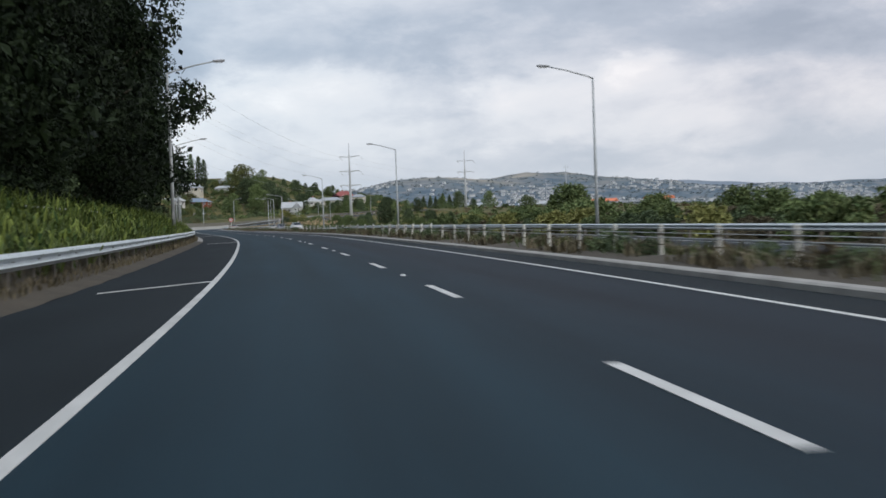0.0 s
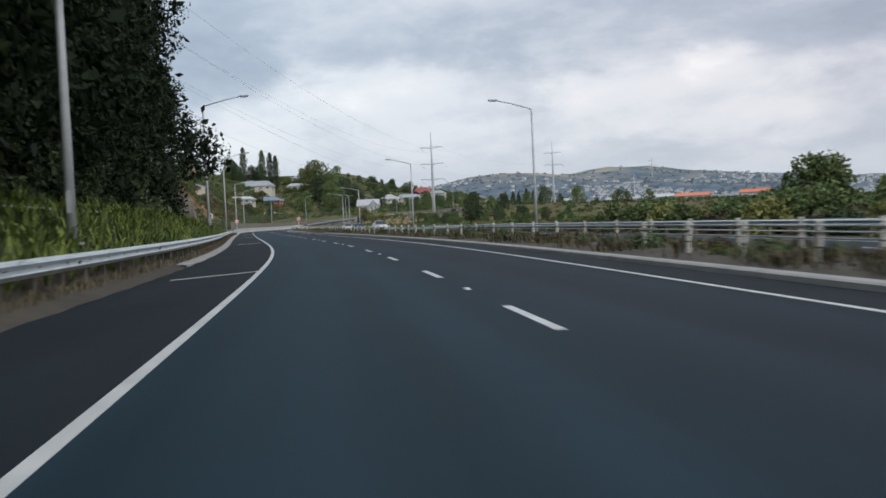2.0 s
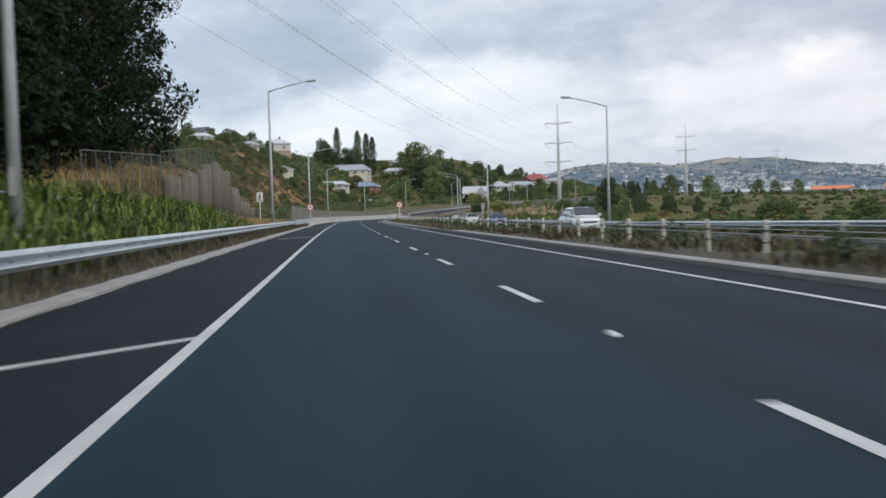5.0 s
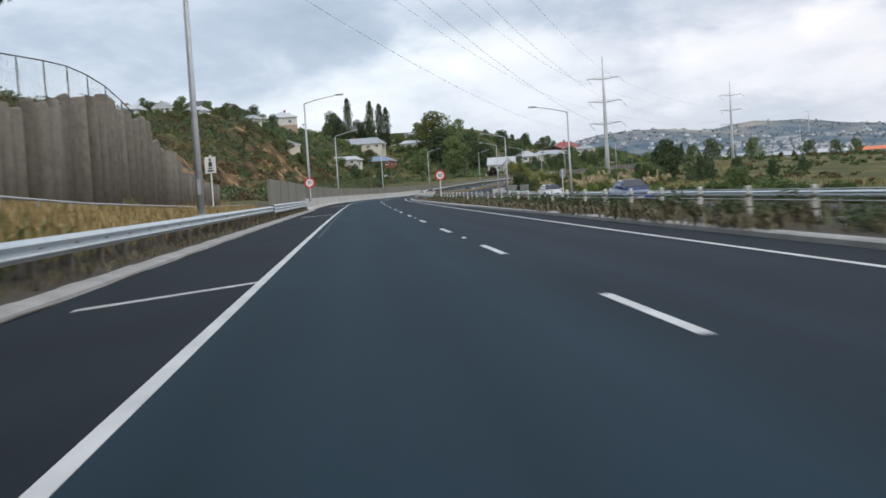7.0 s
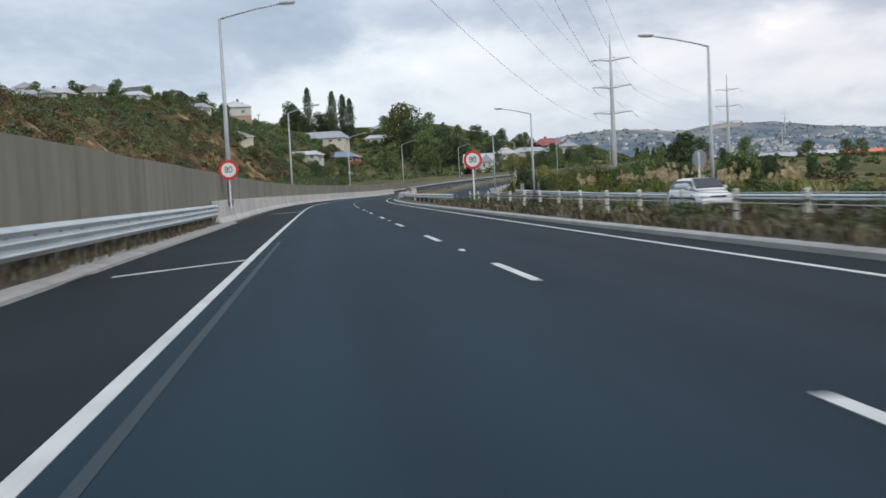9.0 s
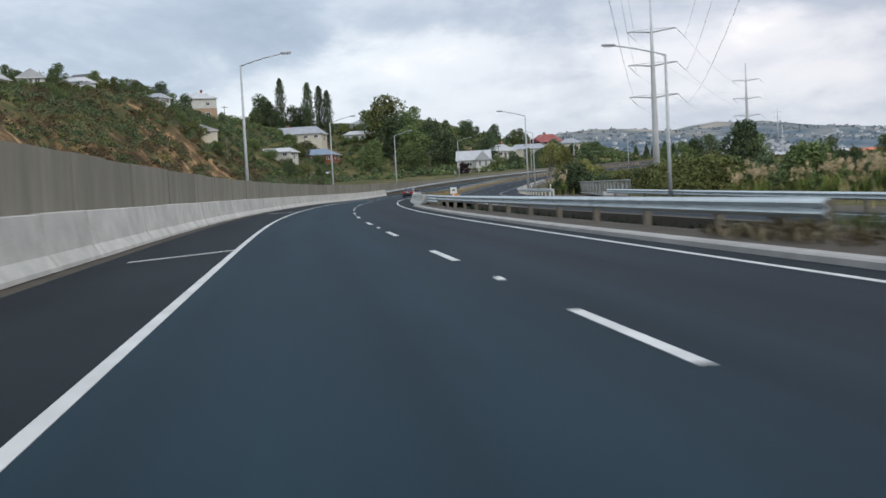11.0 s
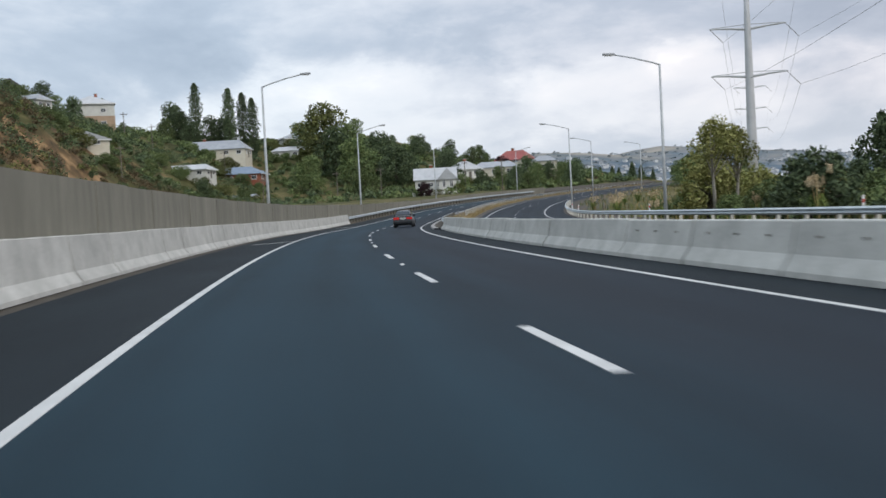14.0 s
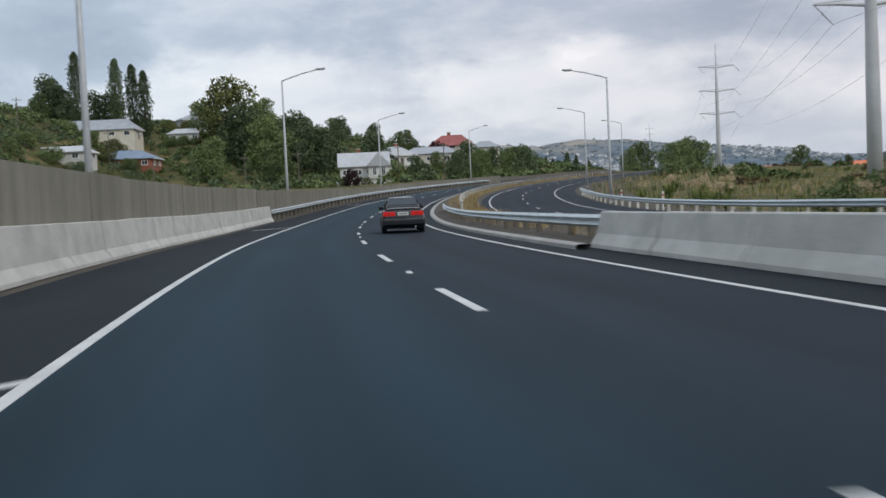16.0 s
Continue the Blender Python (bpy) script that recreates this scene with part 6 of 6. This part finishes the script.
part("base_box", boxed(-0.1, 0.3, 0.05, 0.35, 0.62, 0.86, 0.02), SIGN_ORANGE, wb)


def marker_post(s, d):
    mp = thing("marker_post", "slim white roadside marker post with a red reflector", "marker post", "marker posts", at=stand(s, d, opp(s) - 0.05))
    part("post", boxed(-0.05, 0.05, -0.015, 0.015, -0.2, 1.15, 0.004), SIGN_WHITE, mp)
    part("reflector", boxed(-0.035, 0.035, -0.022, -0.015, 0.85, 1.0), SIGN_RED, mp)


for s, d in ((352, -18.9), (385, -19.0), (440, -18.6), (425, -18.6)):
    marker_post(s, d)


# ---- pole wall, mesh fence and hand rail on the bank ----
pw = thing("pole_wall", "retaining wall of stout upright timber poles", "retaining wall")
for i in range(62):
    u = i / 61
    s, d = 176 + 57 * u, 13.3 + 0.25 * math.sin(i * 0.7)
    top = float(np.interp(s, [176, 190, 199, 203, 208, 212, 217, 222, 230], [3.9, 4.9, 6.0, 6.0, 5.4, 4.7, 3.9, 3.1, 2.4])) + 0.16 * math.sin(i * 2.3)
    q = on(s, d)
    rad = 0.35 + 0.05 * math.sin(i * 1.7)
    part("pole", tubed([(q.x, q.y, 0.2), (q.x + 0.03 * math.sin(i), q.y, top - 0.06), (q.x, q.y, top)], [rad * 1.03, rad, rad * 0.82], 9), POST_TIMBER, pw, smooth=True)
MESH_WIRE = material("fence_wire", (0.10, 0.11, 0.11), (0.17, 0.18, 0.18), rough=0.6, metal=0.3, scale=2, fine_scale=18)


def mesh_fence(label, points, high, cell=0.4):
    """Posts, a top rail and a net of wires along a line of places."""
    f = thing("mesh_fence", label, "fence", "mesh fences")
    for a in points:
        part("post", tubed([a - Vector((0, 0, 0.6)), a + Vector((0, 0, high))], 0.03, 6), MESH_WIRE, f)
    part("top_rail", tubed([a + Vector((0, 0, high)) for a in points], 0.028, 6), MESH_WIRE, f)
    bm = bmesh.new()
    for a, b in zip(points, points[1:]):
        n = max(2, int((b - a).length / cell))
        for i in range(n):
            p0, p1 = a.lerp(b, i / n), a.lerp(b, min(1.0, (i + high / cell * 0.5) / n))
            tube(bm, [p0, p1 + Vector((0, 0, high))], 0.003, 3, False)
            p0, p1 = a.lerp(b, i / n), a.lerp(b, max(0.0, (i - high / cell * 0.5) / n))
            tube(bm, [p0, p1 + Vector((0, 0, high))], 0.003, 3, False)
    part("wire_net", bm, MESH_WIRE, f)
    return f


mesh_fence("tall chain-link fence on top of the pole wall", [on(s, 14.0, float(np.interp(s, [176, 197, 203, 208, 212, 217, 222, 229], [4.0, 5.6, 5.6, 5.0, 4.3, 3.4, 2.6, 1.9]))) for s in np.arange(178, 234, 3.3)], 1.6)
mesh_fence("long chain-link fence along the wooded bank", [on(s, 14.0, float(np.interp(s, [156, 180], [3.1, 4.2]))) for s in np.arange(156.5, 179, 3.0)], 1.4)
hr = thing("hand_rail", "grey pipe hand rail on posts along the footpath", "hand rail")
def rail_top(s):
    return float(np.interp(s, [120, 145, 173, 183, 205, 233], [1.98, 1.86, 1.66, 1.36, 1.0, 0.85]))


part("rail", sweep(lambda s: [(10.0 + 0.03 * math.cos(t), rail_top(s) + 0.03 * math.sin(t)) for t in (math.pi * k / 3 for k in range(6))], -20, 233, 2.5, closed=True, caps=True), STEEL_DULL, hr)
for s in np.arange(-20, 234, 2.8):
    q = on(s, 10.0)
    part("post", tubed([(q.x, q.y, rail_top(s) - 1.2), (q.x, q.y, rail_top(s) - 0.01)], 0.026, 6), STEEL_DULL, hr)


# ---- steel truss foot bridge beside the oncoming bridge ----
TRUSS_STEEL = material("weathered_truss_steel", (0.17, 0.18, 0.17), (0.28, 0.29, 0.27), rough=0.7, metal=0.2, scale=2, fine_scale=18)
tb = thing("truss_footbridge", "low grey steel truss of a foot bridge beside the road", "foot bridge")
A, B = on(327, -19.6, -0.3), on(356, -22.6, -0.3)
for off in (0.0, 2.2):
    shift = (B - A).normalized().cross(Vector((0, 0, 1))) * off
    for z in (0.2, 1.3):
        part("chord", tubed([A + shift + Vector((0, 0, z)), B + shift + Vector((0, 0, z))], 0.075, 6), TRUSS_STEEL, tb)
    n = 16
    for i in range(n):
        p0, p1 = A.lerp(B, i / n) + shift, A.lerp(B, (i + 1) / n) + shift
        part("strut", tubed([p0 + Vector((0, 0, 0.2)), p0 + Vector((0, 0, 1.3))], 0.05, 6), TRUSS_STEEL, tb)
        part("diagonal", tubed([p0 + Vector((0, 0, 0.2 if i % 2 else 1.3)), p1 + Vector((0, 0, 1.3 if i % 2 else 0.2))], 0.04, 6), TRUSS_STEEL, tb)
shift = (B - A).normalized().cross(Vector((0, 0, 1))) * 1.1
across = (B - A).normalized().cross(Vector((0, 0, 1)))
slab = bmesh.new()
rings = [[slab.verts.new(p + shift + across * a + Vector((0, 0, z))) for a, z in ((-1.05, 0.06), (1.05, 0.06), (1.05, 0.2), (-1.05, 0.2))] for p in (A, B)]
for k in range(4):
    slab.faces.new((rings[0][k], rings[0][(k + 1) % 4], rings[1][(k + 1) % 4], rings[1][k]))
slab.faces.new(rings[0])
slab.faces.new(list(reversed(rings[1])))
bmesh.ops.recalc_face_normals(slab, faces=slab.faces)
part("deck", slab, CONCRETE_OLD, tb)


# utility poles on the hillside
def utility_pole(x, y, high=8.5):
    u = thing("utility_pole", "weathered wooden utility pole with a cross-arm", "utility pole", "utility poles", at=planted(x, y, 20))
    part("pole", tubed([(0, 0, -0.5), (0, 0, high)], [0.15, 0.10], 8), POST_TIMBER, u)
    part("cross_arm", boxed(-1.1, 1.1, -0.06, 0.06, high - 0.7, high - 0.55), POST_TIMBER, u)
    for x0 in (-1.0, -0.4, 0.4, 1.0):
        part("insulator", tubed([(x0, 0, high - 0.55), (x0, 0, high - 0.38)], 0.05, 6), GLASS_DARK, u)
    return u


for x, y in ((-80, 564), (-90, 622), (-83, 626), (-64, 640), (-50, 600), (-30, 596), (-88, 688), (-18, 600), (6, 606), (14, 590)):
    utility_pole(x, y)


# ---- cars ----
def paint(name, colour, rough=0.28):
    m = material(name, tuple(0.9 * c for c in colour), tuple(min(1, 1.1 * c) for c in colour), rough=rough, scale=1.0, fine_scale=40, fine_amount=0.2)
    m.node_tree.nodes["Principled BSDF"].inputs["Coat Weight"].default_value = 0.6
    return m


CAR_BLACK = paint("black_green_car_paint", (0.007, 0.009, 0.012), 0.3)
CAR_WHITE = paint("white_car_paint", (0.62, 0.63, 0.63))
CAR_BLUE = paint("blue_car_paint", (0.025, 0.05, 0.14))
TYRE = material("tyre_rubber", (0.010, 0.010, 0.010), (0.022, 0.022, 0.022), rough=0.85, scale=10, fine_scale=60)
RIM = material("wheel_rim", (0.22, 0.22, 0.23), (0.34, 0.34, 0.35), rough=0.4, metal=0.7, scale=10, fine_scale=60)
CAR_GLASS = material("car_glass", (0.010, 0.016, 0.024), (0.018, 0.026, 0.036), rough=0.1, scale=3, fine_scale=20, gloss=0.3)
TRIM = material("black_plastic_trim", (0.012, 0.012, 0.013), (0.022, 0.022, 0.023), rough=0.6, scale=8, fine_scale=50)
HEAD_LENS = material("headlight_lens", (0.55, 0.56, 0.56), (0.70, 0.70, 0.70), rough=0.12, scale=8, fine_scale=50)
PLATE = material("number_plate", (0.60, 0.60, 0.57), (0.70, 0.70, 0.67), rough=0.5, scale=8, fine_scale=50)


def glow(name, colour, strength):
    m = bpy.data.materials.new(name)
    m.use_nodes = True
    sh = m.node_tree.nodes["Principled BSDF"]
    sh.inputs["Base Color"].default_value = (*colour, 1)
    sh.inputs["Emission Color"].default_value = (*colour, 1)
    sh.inputs["Emission Strength"].default_value = strength
    sh.inputs["Roughness"].default_value = 0.2
    return m


BRAKE = glow("lit_tail_lamp", (0.45, 0.014, 0.012), 0.28)
TAIL = material("tail_lamp", (0.30, 0.015, 0.012), (0.42, 0.025, 0.02), rough=0.2, scale=8, fine_scale=50)


def ring(y, half, z0, z1, top_in=0.0, n=5, corner=0.12):
    """A cross-section across the car at y, with rounded shoulders and tumblehome."""
    c = min(corner, (z1 - z0) * 0.45)
    pts = [(half - 0.04, z0), (half, z0 + c), (half - top_in * 0.35, z0 + (z1 - z0) * 0.55), (half - top_in - c * 0.25, z1 - c * 0.6), (half - top_in - c, z1 - c * 0.08), ((half - top_in) * 0.5, z1 + 0.012)]
    return [(x, y, z) for x, z in pts] + [(-x, y, z) for x, z in reversed(pts)]


def loft(sections):
    bm = bmesh.new()
    rows = [[bm.verts.new(p) for p in s] for s in sections]
    m = len(rows[0])
    for a, b in zip(rows, rows[1:]):
        for k in range(m):
            bm.faces.new((a[k], a[(k + 1) % m], b[(k + 1) % m], b[k]))
    bm.faces.new(rows[0])
    bm.faces.new(list(reversed(rows[-1])))
    bmesh.ops.recalc_face_normals(bm, faces=bm.faces)
    return bm


def car(label, m, body_paint, spoiler=False, braking=False, wagon=False):
    """A car that looks towards +y, standing on z = 0; the origin is under its middle."""
    c = thing("car", label, "car", at=m)
    L, W = 4.35, 0.845
    y0, y1 = -L / 2, L / 2
    # lower body: bumper, boot, sides, bonnet
    stations = [(y0, W * 0.86, 0.34, 0.72), (y0 + 0.07, W * 0.95, 0.26, 0.90), (y0 + 0.3, W * 0.985, 0.22, 0.965), (y0 + 0.9, W, 0.2, 0.945), (-0.1, W, 0.2, 0.90),
                (0.9, W, 0.2, 0.88), (1.5, W * 0.985, 0.2, 0.80), (y1 - 0.25, W * 0.95, 0.22, 0.70), (y1 - 0.06, W * 0.88, 0.27, 0.60), (y1, W * 0.8, 0.33, 0.52)]
    body = part("body", loft([ring(y, h, a, b, 0.06) for y, h, a, b in stations]), body_paint, c, smooth=True)
    rear = y0 + (0.12 if wagon else 0.42)
    roof_back = y0 + (0.45 if wagon else 1.25)
    cabin_st = [(rear, W * 0.80, 0.90, 0.955), ((rear + roof_back) / 2, W * 0.83, 0.88, 1.17), (roof_back, W * 0.83, 0.88, 1.345), (roof_back + 0.55, W * 0.84, 0.88, 1.385), (0.2, W * 0.84, 0.88, 1.385), (0.5, W * 0.84, 0.88, 1.345), (0.95, W * 0.84, 0.87, 1.12), (1.38, W * 0.80, 0.84, 0.90)]
    cabin = part("cabin", loft([ring(y, h, a, b, 0.17 if b > 1.1 else 0.08, corner=0.09) for y, h, a, b in cabin_st]), body_paint, c, smooth=True)

    def quad(name, pts, mat, parent, thick=0.012):
        bm = bmesh.new()
        f = bm.faces.new([bm.verts.new(p) for p in pts])
        bm.normal_update()
        up_ = f.normal.copy()
        more = bmesh.ops.extrude_face_region(bm, geom=[f])
        bmesh.ops.translate(bm, verts=[v for v in more["geom"] if isinstance(v, bmesh.types.BMVert)], vec=up_ * -thick)
        bmesh.ops.recalc_face_normals(bm, faces=bm.faces)
        return part(name, bm, mat, parent)

    zt = 1.33
    quad("rear_window", [(-0.60, rear + 0.05, 0.985), (0.60, rear + 0.05, 0.985), (0.50, roof_back - 0.06, zt), (-0.50, roof_back - 0.06, zt)], CAR_GLASS, c, -0.03)
    quad("windscreen", [(0.62, 1.30, 0.955), (-0.62, 1.30, 0.955), (-0.53, 0.53, 1.355), (0.53, 0.53, 1.355)], CAR_GLASS, c, -0.03)
    for side in (1, -1):
        for ya, yb, yc, yd in ((roof_back - 0.32, -0.30, -0.30, roof_back + 0.05), (-0.22, 1.08, 0.52, -0.22)):
            pts = [(side * 0.705, ya, 0.94), (side * 0.705, yb, 0.94), (side * 0.585, yc, 1.29), (side * 0.585, yd, 1.29)]
            quad("side_window", pts if side > 0 else list(reversed(pts)), CAR_GLASS, c, -0.012)
        part("side_moulding", boxed(side * (W - 0.012) - 0.012, side * (W - 0.012) + 0.012, -1.5, 1.4, 0.50, 0.57, 0.004), TRIM, c)
        mir = part("mirror", boxed(min(side * 0.70, side * 0.90), max(side * 0.70, side * 0.90), 0.78, 0.92, 0.90, 1.03, 0.02), body_paint, c)
        part("mirror_glass", boxed(min(side * 0.75, side * 0.88), max(side * 0.75, side * 0.88), 0.772, 0.778, 0.915, 1.015), CAR_GLASS, mir)
        lamp = part("tail_light", boxed(min(side * 0.30, side * 0.765), max(side * 0.30, side * 0.765), y0 - 0.012, y0 + 0.16, 0.66, 0.83, 0.015), BRAKE if braking else TAIL, c, "lit red tail light" if braking else "red tail light")
        part("tail_divider", boxed(side * 0.53 - 0.008, side * 0.53 + 0.008, y0 - 0.018, y0 - 0.010, 0.66, 0.83), TRIM, lamp)
        part("headlight", boxed(min(side * 0.42, side * 0.74), max(side * 0.42, side * 0.74), y1 - 0.12, y1 - 0.0, 0.53, 0.66, 0.02), HEAD_LENS, c)
        part("door_handle", boxed(side * (W - 0.01) - 0.015, side * (W - 0.01) + 0.015, -0.12, 0.06, 0.77, 0.80), TRIM, c)
        for y in (-1.28, 1.32):
            bm = bmesh.new()
            prof = [(0.0, 0.20), (0.0, 0.27), (0.02, 0.30), (0.17, 0.30), (0.19, 0.27), (0.19, 0.20)]
            rows = [[bm.verts.new((side * (W - 0.02 - a), y + rr * math.cos(t), 0.30 + rr * math.sin(t))) for a, rr in prof] for t in (2 * math.pi * k / 20 for k in range(20))]
            for i in range(20):
                for k in range(5):
                    bm.faces.new((rows[i][k], rows[(i + 1) % 20][k], rows[(i + 1) % 20][k + 1], rows[i][k + 1]))
            bmesh.ops.recalc_face_normals(bm, faces=bm.faces)
            wheel = part("tyre", bm, TYRE, c)
            bm = tube(bmesh.new(), [(side * (W - 0.05), y, 0.30), (side * (W - 0.09), y, 0.30)], [0.205, 0.205], 16)
            for k in range(5):
                t = 2 * math.pi * k / 5
                box(bm, -0.012, 0.012, -0.03, 0.03, 0.02, 0.2, 0, pose(side * (W - 0.04), y, 0.30, math.degrees(t), 0, 0))
            part("rim", bm, RIM, wheel)
            part("wheel_arch", tubed([(side * (W - 0.004), y + 0.36 * math.cos(t), 0.30 + 0.36 * math.sin(t)) for t in np.linspace(-0.1, math.pi + 0.1, 13)], 0.018, 5), TRIM, c)
    part("rear_bumper", boxed(-W * 0.93, W * 0.93, y0 - 0.06, y0 + 0.12, 0.30, 0.56, 0.04), body_paint, c)
    part("bumper_strip", boxed(-W * 0.9, W * 0.9, y0 - 0.075, y0 - 0.05, 0.44, 0.50, 0.006), TRIM, c)
    part("front_bumper", boxed(-W * 0.9, W * 0.9, y1 - 0.12, y1 + 0.05, 0.26, 0.48, 0.04), body_paint, c)
    part("grille", boxed(-0.36, 0.36, y1 - 0.03, y1 + 0.01, 0.54, 0.62, 0.006), TRIM, c)
    plate = part("number_plate", boxed(-0.20, 0.20, y0 - 0.02, y0 + 0.05, 0.68, 0.81, 0.004), PLATE, c)
    for i in range(5):
        part("plate_bar", boxed(-0.15 + 0.065 * i, -0.11 + 0.065 * i, y0 - 0.024, y0 - 0.019, 0.715, 0.775), TRIM, plate)
    part("front_plate", boxed(-0.20, 0.20, y1 + 0.045, y1 + 0.06, 0.30, 0.42, 0.004), PLATE, c)
    part("exhaust", tubed([(0.45, y0 - 0.06, 0.24), (0.45, y0 + 0.4, 0.25)], 0.03, 8), STEEL, c)
    part("underbody", boxed(-0.72, 0.72, y0 + 0.3, y1 - 0.3, 0.17, 0.3), TRIM, c)
    if spoiler:
        sp = part("spoiler", boxed(-0.72, 0.72, y0 + 0.02, y0 + 0.24, 1.06, 1.095, 0.012), body_paint, c, "raised black boot spoiler")
        for side in (1, -1):
            part("spoiler_leg", boxed(side * 0.66 - 0.04, side * 0.66 + 0.04, y0 + 0.05, y0 + 0.22, 0.92, 1.07, 0.01), body_paint, sp)
    return c


car("dark old saloon car with lit tail lights and a spoiler", stand(401.4, -1.75, 0.0, -1), CAR_BLACK, True, True)
car("white oncoming hatchback in the far lanes", stand(163, -10.6, opp(163, -10.6), 180), CAR_WHITE, wagon=True)
car("blue oncoming saloon in the far lanes", stand(212, -13.2, opp(212, -13.2), 180), CAR_BLUE)
car("white oncoming estate car in the far lanes", stand(243, -14.2, opp(243, -14.2), 180), CAR_WHITE, wagon=True)
